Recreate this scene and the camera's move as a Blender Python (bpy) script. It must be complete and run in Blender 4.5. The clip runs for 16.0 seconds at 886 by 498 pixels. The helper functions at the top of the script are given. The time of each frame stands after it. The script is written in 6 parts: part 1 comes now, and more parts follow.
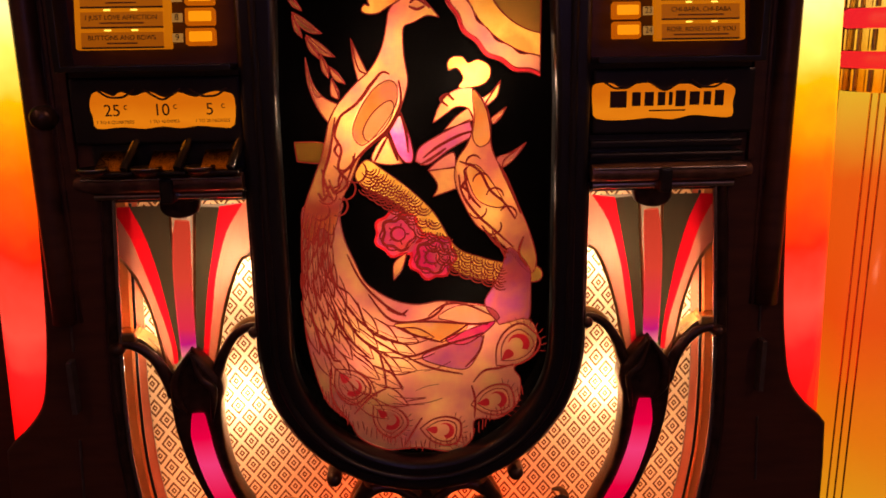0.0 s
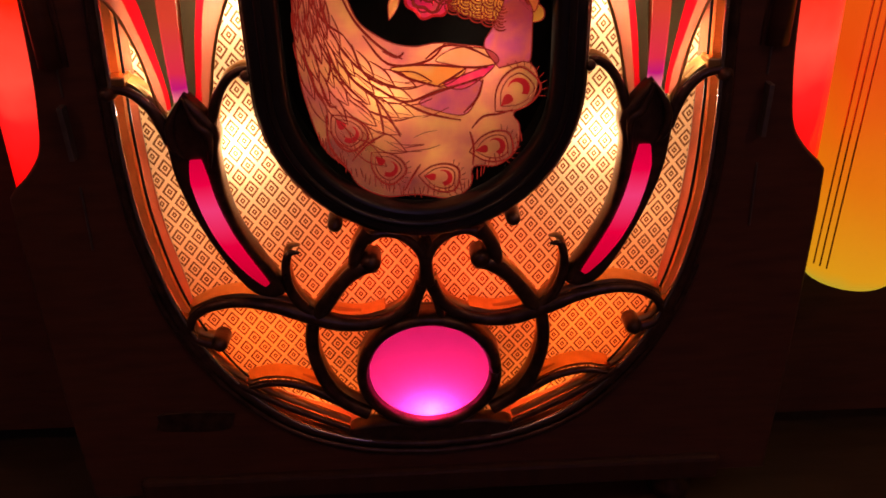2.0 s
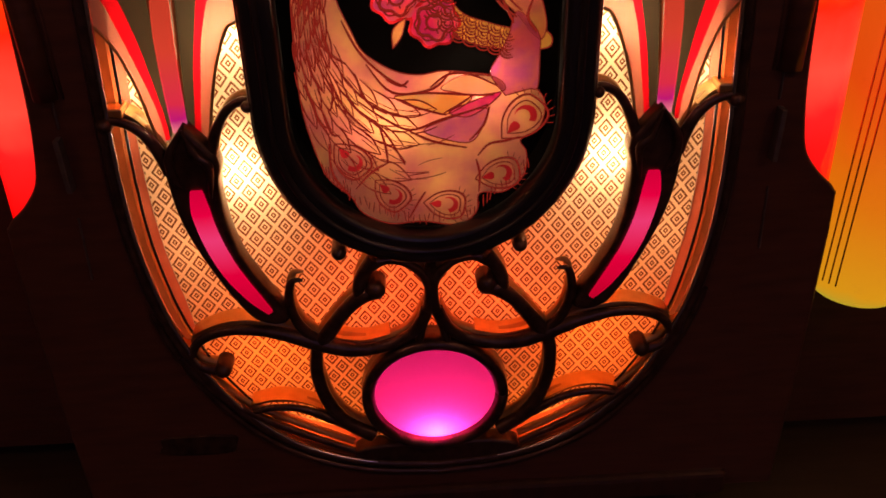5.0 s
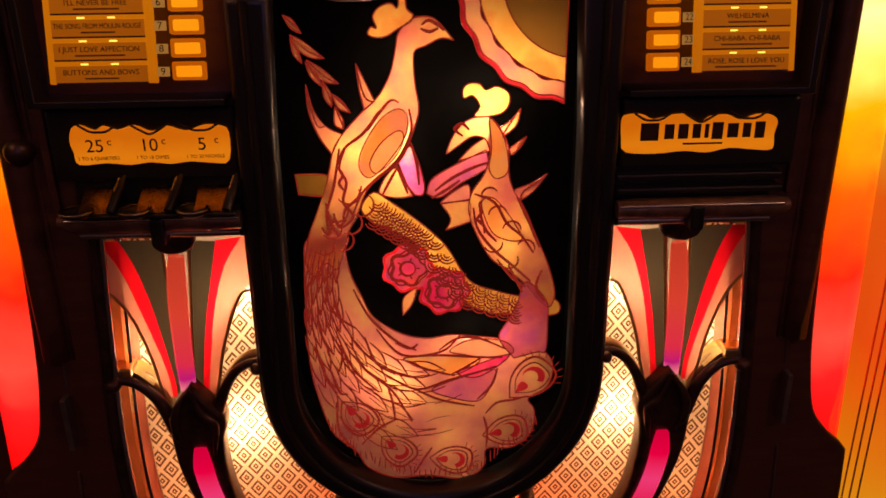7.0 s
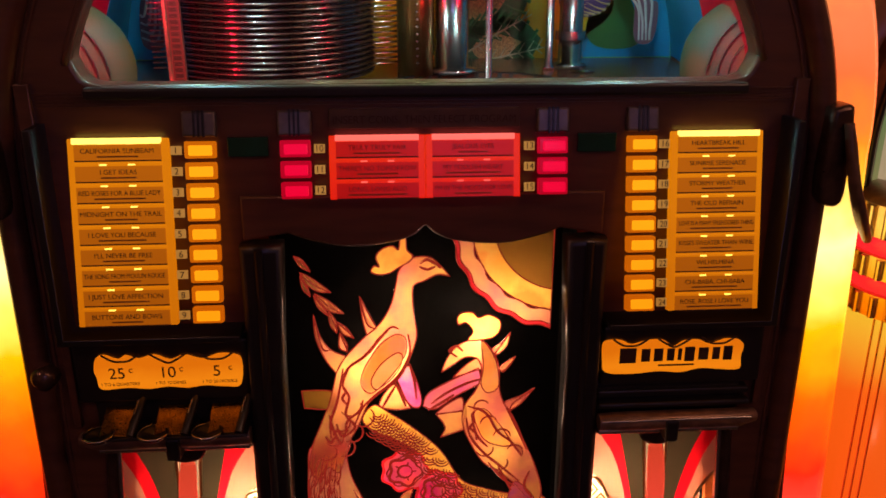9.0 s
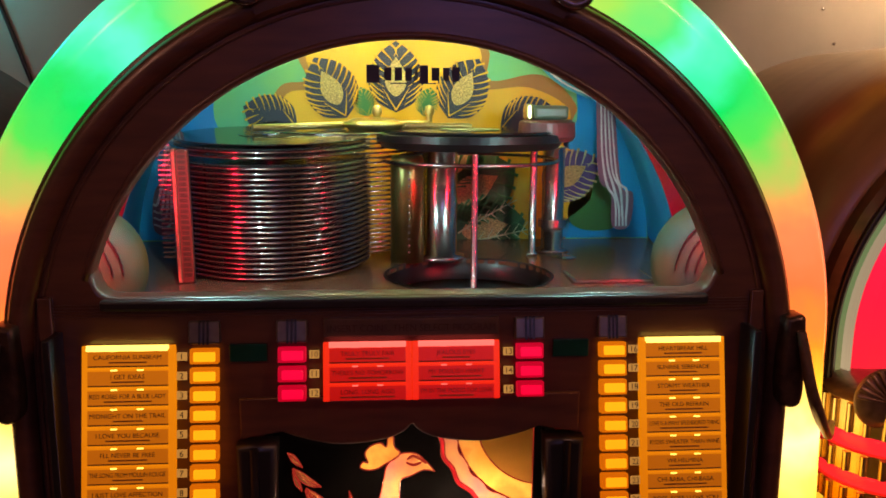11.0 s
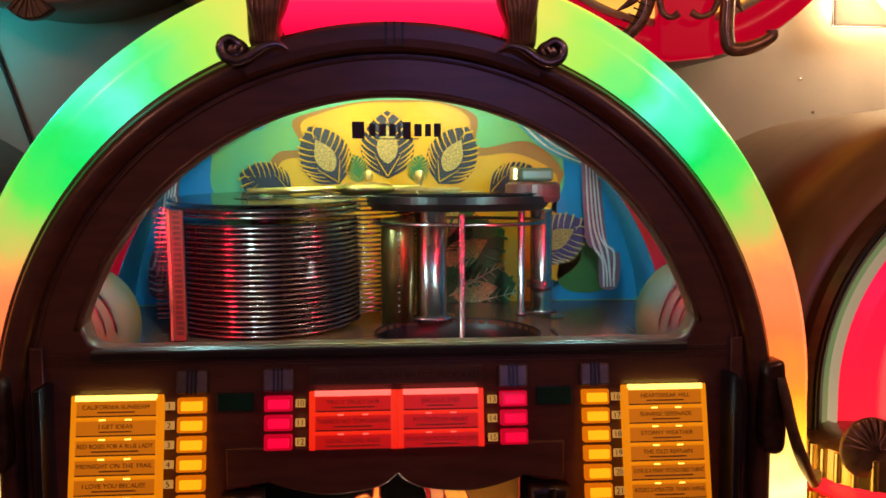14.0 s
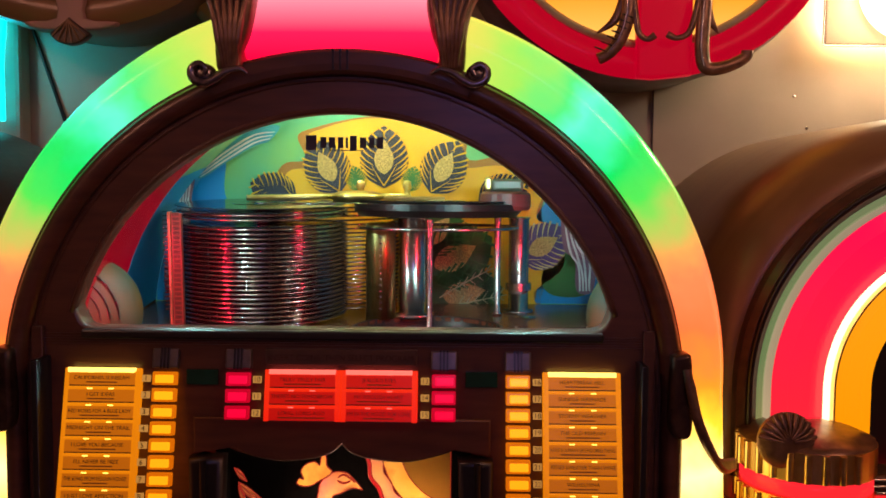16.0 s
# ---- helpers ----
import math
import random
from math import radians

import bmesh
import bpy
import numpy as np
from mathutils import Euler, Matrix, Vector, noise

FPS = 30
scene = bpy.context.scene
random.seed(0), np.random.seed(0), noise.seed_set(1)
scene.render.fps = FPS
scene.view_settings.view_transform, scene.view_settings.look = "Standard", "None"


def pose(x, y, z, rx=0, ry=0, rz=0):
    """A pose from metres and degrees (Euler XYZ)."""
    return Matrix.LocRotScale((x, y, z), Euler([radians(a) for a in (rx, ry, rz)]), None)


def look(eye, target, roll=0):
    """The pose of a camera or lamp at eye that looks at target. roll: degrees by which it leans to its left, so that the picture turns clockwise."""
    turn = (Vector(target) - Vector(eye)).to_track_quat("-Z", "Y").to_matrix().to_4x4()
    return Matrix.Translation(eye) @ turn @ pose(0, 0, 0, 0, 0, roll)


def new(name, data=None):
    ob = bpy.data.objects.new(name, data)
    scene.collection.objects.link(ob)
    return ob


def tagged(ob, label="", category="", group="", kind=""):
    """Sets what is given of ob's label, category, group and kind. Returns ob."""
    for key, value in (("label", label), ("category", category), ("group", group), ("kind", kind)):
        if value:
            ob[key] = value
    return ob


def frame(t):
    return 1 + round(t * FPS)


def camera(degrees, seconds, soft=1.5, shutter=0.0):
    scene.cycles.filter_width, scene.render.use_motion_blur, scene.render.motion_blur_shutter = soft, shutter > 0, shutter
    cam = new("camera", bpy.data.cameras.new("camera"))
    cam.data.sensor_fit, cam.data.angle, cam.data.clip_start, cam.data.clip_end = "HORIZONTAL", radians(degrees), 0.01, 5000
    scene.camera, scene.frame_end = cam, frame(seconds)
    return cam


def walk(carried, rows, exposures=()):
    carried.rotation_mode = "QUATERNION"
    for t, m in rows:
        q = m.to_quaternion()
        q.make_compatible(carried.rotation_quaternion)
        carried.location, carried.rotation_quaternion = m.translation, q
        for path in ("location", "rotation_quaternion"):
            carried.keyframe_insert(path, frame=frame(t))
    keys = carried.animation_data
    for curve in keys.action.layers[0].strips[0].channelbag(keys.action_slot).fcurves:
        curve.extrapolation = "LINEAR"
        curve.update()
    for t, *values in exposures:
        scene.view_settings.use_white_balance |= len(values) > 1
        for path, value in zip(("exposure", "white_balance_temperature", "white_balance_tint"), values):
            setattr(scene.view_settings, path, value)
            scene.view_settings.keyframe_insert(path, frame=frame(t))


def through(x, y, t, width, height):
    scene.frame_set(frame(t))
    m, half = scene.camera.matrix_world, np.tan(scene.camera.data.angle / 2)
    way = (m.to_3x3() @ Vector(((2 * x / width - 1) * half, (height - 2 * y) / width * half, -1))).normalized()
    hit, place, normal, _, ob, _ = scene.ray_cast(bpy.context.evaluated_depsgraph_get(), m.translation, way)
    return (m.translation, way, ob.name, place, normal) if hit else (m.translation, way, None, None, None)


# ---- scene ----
cam = camera(56.0, 16.0, soft=1.7)
PATH = [
    (0, (-0.013, -0.859, 0.991), (0.071, 1.077, 0.495), -0.9),
    (0.5, (-0.012, -0.854, 0.986), (0.067, 1.053, 0.389), -1.0),
    (1, (-0.006, -0.856, 0.971), (0.06, 1.002, 0.234), -1.0),
    (1.5, (-0.003, -0.858, 0.963), (0.052, 0.95, 0.11), -1.2),
    (2, (-0.007, -0.859, 0.951), (0.05, 0.883, -0.031), -1.3),
    (2.5, (-0.012, -0.854, 0.946), (0.047, 0.827, -0.135), -1.2),
    (3, (-0.01, -0.851, 0.935), (0.042, 0.793, -0.203), -1.4),
    (3.2, (-0.013, -0.855, 0.926), (0.046, 0.792, -0.207), -1.1),
    (5.3, (-0.016, -0.803, 1.015), (0.05, 0.939, 0.034), -1.7),
    (5.5, (-0.019, -0.796, 1.027), (0.056, 0.972, 0.097), -1.5),
    (6, (-0.022, -0.787, 1.051), (0.065, 1.03, 0.219), -1.4),
    (6.5, (-0.022, -0.769, 1.079), (0.063, 1.071, 0.298), -1.0),
    (7, (-0.024, -0.758, 1.115), (0.064, 1.095, 0.367), -0.6),
    (7.5, (-0.03, -0.754, 1.165), (0.075, 1.101, 0.426), -0.5),
    (8, (-0.031, -0.753, 1.211), (0.086, 1.102, 0.473), -0.2),
    (8.5, (-0.038, -0.754, 1.257), (0.08, 1.116, 0.557), -0.1),
    (9, (-0.039, -0.759, 1.303), (0.1, 1.125, 0.647), 0.1),
    (9.5, (-0.04, -0.771, 1.342), (0.117, 1.144, 0.787), 0.4),
    (10, (-0.037, -0.786, 1.38), (0.122, 1.148, 0.894), 0.5),
    (10.2, (-0.033, -0.788, 1.393), (0.121, 1.15, 0.927), 0.4),
    (12.3, (-0.027, -0.83, 1.374), (0.112, 1.154, 1.166), 0.2),
    (12.5, (-0.026, -0.829, 1.372), (0.111, 1.155, 1.166), 0.1),
    (13, (-0.022, -0.83, 1.371), (0.116, 1.157, 1.182), 0.0),
    (13.5, (-0.018, -0.833, 1.368), (0.121, 1.155, 1.197), -0.1),
    (14, (-0.012, -0.833, 1.36), (0.13, 1.156, 1.201), -0.2),
    (14.5, (-0.007, -0.843, 1.365), (0.131, 1.147, 1.216), -0.3),
    (15, (0.034, -0.871, 1.363), (0.155, 1.121, 1.221), -0.3),
    (15.5, (0.109, -0.908, 1.36), (0.16, 1.087, 1.229), -0.0),
    (16, (0.132, -0.949, 1.351), (0.098, 1.047, 1.227), 0.4),
]
EXPOSURES = [(0, 0.3), (3.0, 0.25), (6.0, 0.2), (8.0, 0.3), (9.0, 0.5), (10.0, 0.68), (12.3, 0.8), (14.5, 0.8), (16.0, 0.8)]
walk(cam, [(t, look(eye, target, roll)) for t, eye, target, roll in PATH], EXPOSURES)

# world: a dim room at night
world = bpy.data.worlds.new("night_room")
scene.world = world
world.use_nodes = True
world.node_tree.nodes["Background"].inputs[0].default_value = (0.30, 0.22, 0.20, 1)
world.node_tree.nodes["Background"].inputs[1].default_value = 0.02


def bulb(x, y, z, watts, colour=(1, 0.8, 0.55), radius=0.012):
    """A small lamp inside the machine or on the wall, or unseen fill where noted."""
    data = bpy.data.lights.new("bulb", "POINT")
    data.energy, data.color, data.shadow_soft_size = watts, colour, radius
    ob = new("bulb", data)
    ob.location = (x, y, z)
    return ob


# ---- materials ----
def nodes(name):
    m = bpy.data.materials.new(name)
    m.use_nodes = True
    return m, m.node_tree.nodes, m.node_tree.links, m.node_tree.nodes["Principled BSDF"]


def grain(n, l, scale, stretch=(1, 1, 1), detail=4.0):
    """Noise in object space, at real size."""
    co, mp, no = n.new("ShaderNodeTexCoord"), n.new("ShaderNodeMapping"), n.new("ShaderNodeTexNoise")
    mp.inputs["Scale"].default_value = stretch
    no.inputs["Scale"].default_value, no.inputs["Detail"].default_value = scale, detail
    l.new(co.outputs["Object"], mp.inputs["Vector"])
    l.new(mp.outputs["Vector"], no.inputs["Vector"])
    return no.outputs["Fac"]


def mixed(n, l, fac, a, b):
    r = n.new("ShaderNodeValToRGB")
    r.color_ramp.elements[0].position, r.color_ramp.elements[1].position = 0.3, 0.7
    r.color_ramp.elements[0].color, r.color_ramp.elements[1].color = (*a, 1), (*b, 1)
    l.new(fac, r.inputs[0])
    return r.outputs[0]


def solid(name, a, b=None, rough=0.5, metal=0.0, scale=30, stretch=(1, 1, 1), bump=0.0, coat=0.0, rough2=None):
    """An opaque surface that varies between two colours, with fine relief."""
    m, n, l, p = nodes(name)
    b = b or tuple(v * 0.75 for v in a)
    f = grain(n, l, scale, stretch)
    l.new(mixed(n, l, f, a, b), p.inputs["Base Color"])
    p.inputs["Metallic"].default_value, p.inputs["Roughness"].default_value = metal, rough
    p.inputs["Coat Weight"].default_value, p.inputs["Coat Roughness"].default_value = coat, 0.22
    g = grain(n, l, scale * 6)
    if rough2 is not None:
        mr = n.new("ShaderNodeMapRange")
        mr.inputs[3].default_value, mr.inputs[4].default_value = rough, rough2
        l.new(g, mr.inputs[0])
        l.new(mr.outputs[0], p.inputs["Roughness"])
    if bump:
        bp = n.new("ShaderNodeBump")
        bp.inputs["Strength"].default_value, bp.inputs["Distance"].default_value = bump, 0.002
        l.new(g, bp.inputs["Height"])
        l.new(bp.outputs[0], p.inputs["Normal"])
    return m


def glow(name, stops, strength, axis="Z", lo=0.0, hi=1.0, mottled=0.0, scale=12, base=(0.5, 0.5, 0.5), rough=0.25):
    """Lit plastic: coloured film, its brighter and dimmer stretches put into the emission, along an axis between lo and
    hi, slightly marbled. stops: (position, colour).
    """
    m, n, l, p = nodes(name)
    co, sx, mr, ra = n.new("ShaderNodeTexCoord"), n.new("ShaderNodeSeparateXYZ"), n.new("ShaderNodeMapRange"), n.new("ShaderNodeValToRGB")
    mr.inputs[1].default_value, mr.inputs[2].default_value = lo, hi
    l.new(co.outputs["UV" if axis == "UV" else "Object"], sx.inputs[0])
    add = n.new("ShaderNodeMath")
    add.operation = "MULTIPLY_ADD"
    l.new(grain(n, l, scale, detail=3), add.inputs[0])
    add.inputs[1].default_value = mottled * (hi - lo)
    l.new(sx.outputs["X" if axis == "UV" else axis], add.inputs[2])
    l.new(add.outputs[0], mr.inputs[0])
    l.new(mr.outputs[0], ra.inputs[0])
    e = ra.color_ramp.elements
    while len(e) < len(stops):
        e.new(0.5)
    for k, (at, colour) in enumerate(stops):
        e[k].position, e[k].color = at, (*colour, 1)
    l.new(ra.outputs[0], p.inputs["Emission Color"])
    p.inputs["Emission Strength"].default_value = strength
    p.inputs["Specular IOR Level"].default_value = 0.25
    p.inputs["Base Color"].default_value, p.inputs["Roughness"].default_value = (*(v * 0.15 for v in base), 1), rough
    return m


def backlit(name, a, b=None, own=0.1, scale=25, through=0.75, rough=0.3, stretch=(1, 1, 1), third=None):
    """Thin stained glass or celluloid that lets the lamps behind it shine through; own: even emission standing in for
    more of that lamp light.
    """
    m, n, l, p = nodes(name)
    colour = mixed(n, l, grain(n, l, scale, stretch), a, b or tuple(v * 0.7 for v in a))
    if third:
        ramp = colour.node.color_ramp.elements
        ramp[0].position, ramp[1].position = 0.34, 0.52
        ramp.new(0.66).color = (*third, 1)
    tr, mx = n.new("ShaderNodeBsdfTranslucent"), n.new("ShaderNodeMixShader")
    l.new(colour, tr.inputs["Color"])
    l.new(colour, p.inputs["Base Color"])
    l.new(colour, p.inputs["Emission Color"])
    p.inputs["Emission Strength"].default_value, p.inputs["Roughness"].default_value = own, rough
    mx.inputs[0].default_value = through
    l.new(p.outputs[0], mx.inputs[1])
    l.new(tr.outputs[0], mx.inputs[2])
    l.new(mx.outputs[0], n["Material Output"].inputs["Surface"])
    return m


VENEER = solid("dark_walnut_veneer", (0.095, 0.034, 0.019), (0.055, 0.019, 0.011), 0.30, scale=14, stretch=(1, 1, 6), bump=0.05, coat=0.3, rough2=0.42)
BLACK = solid("black_lacquer", (0.010, 0.008, 0.008), (0.006, 0.005, 0.005), 0.28, scale=40, coat=0.12, rough2=0.45, bump=0.03)
BRONZE = solid("dark_bronze_casting", (0.11, 0.062, 0.045), (0.045, 0.026, 0.02), 0.22, metal=0.7, scale=60, bump=0.12, rough2=0.4)
BRONZE_LIGHT = solid("brown_bronze_leaf", (0.30, 0.17, 0.11), (0.14, 0.08, 0.055), 0.26, metal=0.6, scale=60, bump=0.12, rough2=0.4)
CHROME = solid("worn_chrome", (0.62, 0.60, 0.58), (0.45, 0.43, 0.42), 0.16, metal=1.0, scale=50, bump=0.03, rough2=0.32)
BRASS = solid("polished_brass", (0.85, 0.60, 0.26), (0.72, 0.46, 0.17), 0.26, metal=1.0, scale=60, bump=0.05, rough2=0.35)
BRASS_SOFT = solid("satin_brass", (0.62, 0.36, 0.13), (0.45, 0.25, 0.08), 0.42, metal=0.5, scale=60, bump=0.05)
VINYL = solid("record_shellac", (0.012, 0.012, 0.013), (0.02, 0.02, 0.02), 0.12, scale=30)
WHITE_BOX = solid("white_lamp_housing", (0.30, 0.22, 0.15), (0.22, 0.16, 0.10), 0.6, scale=20)
VELVET = solid("black_backing", (0.002, 0.002, 0.002), (0.001, 0.001, 0.001), 0.9, scale=30)
WALL = solid("cream_plaster_wall", (0.50, 0.42, 0.34), (0.42, 0.35, 0.28), 0.7, scale=6, bump=0.25)
FLOOR = solid("dark_oak_floor", (0.045, 0.028, 0.017), (0.03, 0.018, 0.01), 0.45, scale=9, stretch=(1, 8, 1), bump=0.1)
BASE_WOOD = solid("walnut_plinth", (0.05, 0.018, 0.010), (0.028, 0.010, 0.006), 0.34, scale=10, stretch=(6, 1, 1), bump=0.05, coat=0.2)



def diamond_cloth(name, a, b, wide=0.0225, tall=0.029, own=0.05):
    """Grille cloth with woven nested diamonds, lit from behind."""
    m = backlit(name, a, tuple(v * 0.85 for v in a), own, scale=9, through=0.8, rough=0.4)
    n, l = m.node_tree.nodes, m.node_tree.links
    co, sx = n.new("ShaderNodeTexCoord"), n.new("ShaderNodeSeparateXYZ")
    l.new(co.outputs["Object"], sx.inputs[0])

    def math_node(op, p, q=None):
        k = n.new("ShaderNodeMath")
        k.operation = op
        for i, v in ((0, p), (1, q)):
            if v is None:
                continue
            if isinstance(v, (int, float)):
                k.inputs[i].default_value = v
            else:
                l.new(v, k.inputs[i])
        return k.outputs[0]

    u, v = math_node("MULTIPLY", sx.outputs["X"], 1 / wide), math_node("MULTIPLY", sx.outputs["Z"], 1 / tall)
    f = math_node("ABSOLUTE", math_node("SUBTRACT", math_node("FRACT", math_node("ADD", u, v)), 0.5))
    g = math_node("ABSOLUTE", math_node("SUBTRACT", math_node("FRACT", math_node("SUBTRACT", u, v)), 0.5))
    ring = math_node("MULTIPLY", math_node("MAXIMUM", f, g), 2.0)
    ra = n.new("ShaderNodeValToRGB")
    ra.color_ramp.interpolation = "CONSTANT"
    e = ra.color_ramp.elements
    for at in (0.18, 0.42, 0.54, 0.72, 0.82):
        e.new(at)
    for k, (at, w) in enumerate(((0, 1), (0.10, 0), (0.30, 1), (0.52, 0), (0.77, 1), (0.98, 1), (1.0, 1))):
        if k < len(e):
            e[k].position, e[k].color = at, (w, w, w, 1)
    l.new(ring, ra.inputs[0])
    mx = n.new("ShaderNodeMix")
    mx.data_type = "RGBA"
    l.new(ra.outputs[0], mx.inputs["Factor"])
    mx.inputs["A"].default_value = (*b, 1)
    src = [k for k in l if k.to_node.type == "BSDF_TRANSLUCENT"][0].from_socket
    l.new(src, mx.inputs["B"])
    for node in n:
        if node.type == "BSDF_TRANSLUCENT":
            l.new(mx.outputs["Result"], node.inputs["Color"])
        if node.type == "BSDF_PRINCIPLED":
            l.new(mx.outputs["Result"], node.inputs["Base Color"])
            l.new(mx.outputs["Result"], node.inputs["Emission Color"])
            bp = n.new("ShaderNodeBump")
            bp.inputs["Strength"].default_value, bp.inputs["Distance"].default_value = 0.4, 0.001
            l.new(ra.outputs[0], bp.inputs["Height"])
            l.new(bp.outputs[0], node.inputs["Normal"])
    return m


CLOTH = diamond_cloth("gold_diamond_grille_cloth", (0.84, 0.53, 0.29), (0.17, 0.060, 0.020), 0.0235, 0.030, own=0.05)
ROSY = backlit("rosy_border_celluloid", (0.62, 0.17, 0.09), (0.45, 0.10, 0.05), 0.10, scale=15)
AMBER_TRIM = backlit("amber_trim", (0.75, 0.36, 0.10), (0.55, 0.24, 0.06), 0.16, scale=20)
PINK_PETAL = backlit("peach_celluloid", (0.72, 0.23, 0.13), (0.58, 0.16, 0.085), 0.16, scale=18, through=0.62, stretch=(1, 1, 0.3))
RED_PETAL = backlit("ruby_celluloid", (0.90, 0.008, 0.015), (0.55, 0.004, 0.014), 0.22, scale=18, stretch=(1, 1, 0.3))
GREY_PETAL = backlit("smoky_celluloid", (0.085, 0.055, 0.026), (0.055, 0.036, 0.018), 0.14, scale=18, through=0.4, stretch=(1, 1, 0.3))
# lower stops put the lamp's magenta spot into the rod's emission
RED_ROD = glow("ruby_glass_rod", [(0.0, (1.0, 0.25, 0.25)), (0.07, (0.95, 0.20, 0.26)), (0.14, (0.60, 0.01, 0.20)), (0.25, (0.85, 0.03, 0.07)), (0.6, (0.80, 0.06, 0.03)), (1.0, (0.62, 0.05, 0.02))], 0.72, "Z", 0.655, 0.808, mottled=0.05, scale=60, base=(0.5, 0.02, 0.02), rough=0.1)
# middle stops put a pink hot spot into the gem's emission
PINK_GEM = glow("rose_red_gem", [(0.0, (0.55, 0.0, 0.02)), (0.35, (0.9, 0.0, 0.05)), (0.58, (1.0, 0.05, 0.20)), (0.74, (0.95, 0.0, 0.06)), (1.0, (0.60, 0.0, 0.03))], 0.72, "Z", 0.42, 0.62, rough=0.15, base=(0.3, 0.0, 0.03))
# ink emits in place of lamp light that the panes behind it block
GLASS_INK = glow("dark_red_glass_ink", [(0.0, (0.20, 0.010, 0.006)), (1.0, (0.25, 0.016, 0.008))], 0.8, "Z", 0.5, 1.1, base=(0.05, 0.01, 0.01))
PEACH = backlit("peach_glass", (0.66, 0.15, 0.115), (0.82, 0.31, 0.10), 0.19, scale=20, third=(0.92, 0.50, 0.12))
ROSE_GLASS = backlit("rose_glass", (0.68, 0.16, 0.16), (0.82, 0.30, 0.15), 0.25, scale=17, third=(0.90, 0.44, 0.15))
# stronger emission makes up for lamp light lost in stacked panes
GOLD_TINT = backlit("bright_gold_glass", (0.98, 0.50, 0.09), (1.0, 0.62, 0.16), 0.68, scale=24, third=(0.98, 0.54, 0.26))
GOLD_GLASS = backlit("gold_glass", (0.92, 0.40, 0.05), (0.95, 0.50, 0.09), 0.32, scale=22, third=(0.90, 0.30, 0.05))
LILAC = backlit("lilac_glass", (0.62, 0.15, 0.42), (0.74, 0.24, 0.34), 0.42, scale=30, third=(0.80, 0.28, 0.16))
MAGENTA = backlit("magenta_glass", (0.80, 0.03, 0.22), (0.88, 0.10, 0.26), 0.55, scale=40, third=(0.90, 0.22, 0.20))
# strong emission: these panes draw the hot spots of the bulbs behind
PALE = backlit("pale_gold_hot_spot", (0.98, 0.80, 0.45), (0.98, 0.68, 0.24), 1.05, scale=30, through=0.9)
MAUVE = backlit("mauve_glass", (0.46, 0.06, 0.22), (0.66, 0.13, 0.14), 0.30, scale=22, third=(0.52, 0.08, 0.30))
RED_GLASS = backlit("red_glass", (0.72, 0.02, 0.035), (0.55, 0.015, 0.02), 0.50, scale=20)
OLIVE = backlit("olive_glass", (0.30, 0.14, 0.02), (0.20, 0.09, 0.015), 0.18, scale=10)
VELVET.node_tree.nodes["Principled BSDF"].inputs["Specular IOR Level"].default_value = 0.0
# ---- mesh helpers ----
def thing(name, label, category, group="", kind=""):
    return tagged(new(name), label, category, group, kind)


def part(name, mesh, material, parent, label="", smooth=False):
    """Links a mesh or bmesh as one object under a thing or a part."""
    if isinstance(mesh, bmesh.types.BMesh):
        bm, mesh = mesh, bpy.data.meshes.new(name)
        bm.to_mesh(mesh)
        bm.free()
    mesh.materials.clear()
    mesh.materials.append(material)
    if smooth:
        mesh.polygons.foreach_set("use_smooth", [True] * len(mesh.polygons))
    ob = new(name, mesh)
    ob.parent = parent
    if label:
        ob["label"] = label
    return ob


def smooth_line(pts, closed=False, steps=6):
    """Catmull-Rom through the points; a point given twice is a corner."""
    n, out = len(pts), []
    for k in range(n if closed else n - 1):
        p = [Vector(pts[(k + d) % n] if closed else pts[min(max(k + d, 0), n - 1)]) for d in (-1, 0, 1, 2)]
        if (p[1] - p[2]).length < 1e-6:
            continue
        for s in range(steps):
            t = s / steps
            out.append(tuple(0.5 * (2 * p[1] + (p[2] - p[0]) * t + (2 * p[0] - 5 * p[1] + 4 * p[2] - p[3]) * t * t
                                    + (3 * p[1] - p[0] - 3 * p[2] + p[3]) * t ** 3)))
    if not closed:
        out.append(tuple(pts[-1]))
    return out


def from_curve(data, turn=True):
    ob = bpy.data.objects.new("shape", data)
    mesh = bpy.data.meshes.new_from_object(ob)
    bpy.data.objects.remove(ob)
    bpy.data.curves.remove(data)
    if turn:
        mesh.transform(Matrix.Rotation(radians(90), 4, "X"))
    return mesh


def plate(outlines, y, depth, bevel=0.0, fine=2):
    """A flat piece whose front lies at y, cut to outlines in x and z; an outline inside another is a hole; depth 0: a thin film."""
    data = bpy.data.curves.new("shape", "CURVE")
    data.dimensions, data.fill_mode = "2D", "BOTH"
    data.extrude, data.bevel_depth, data.bevel_resolution, data.offset = depth / 2 - bevel, bevel, fine, -bevel
    for pts in outlines:
        sp = data.splines.new("POLY")
        sp.points.add(len(pts) - 1)
        for q, (x, z) in zip(sp.points, pts):
            q.co = (x, z, 0, 1)
        sp.use_cyclic_u = True
    mesh = from_curve(data)
    mesh.transform(Matrix.Translation((0, y + depth / 2, 0)))
    return mesh


def rod(pts, radius, radii=None, closed=False, sides=3):
    """A round bar along 3D points; radii: its thickness at each."""
    data = bpy.data.curves.new("shape", "CURVE")
    data.dimensions, data.bevel_depth, data.bevel_resolution, data.use_fill_caps = "3D", radius, sides, True
    sp = data.splines.new("POLY")
    sp.points.add(len(pts) - 1)
    for k, (q, co) in enumerate(zip(sp.points, pts)):
        q.co = (*co, 1)
        q.radius = radii[k] if radii else 1.0
    sp.use_cyclic_u = closed
    return from_curve(data, False)


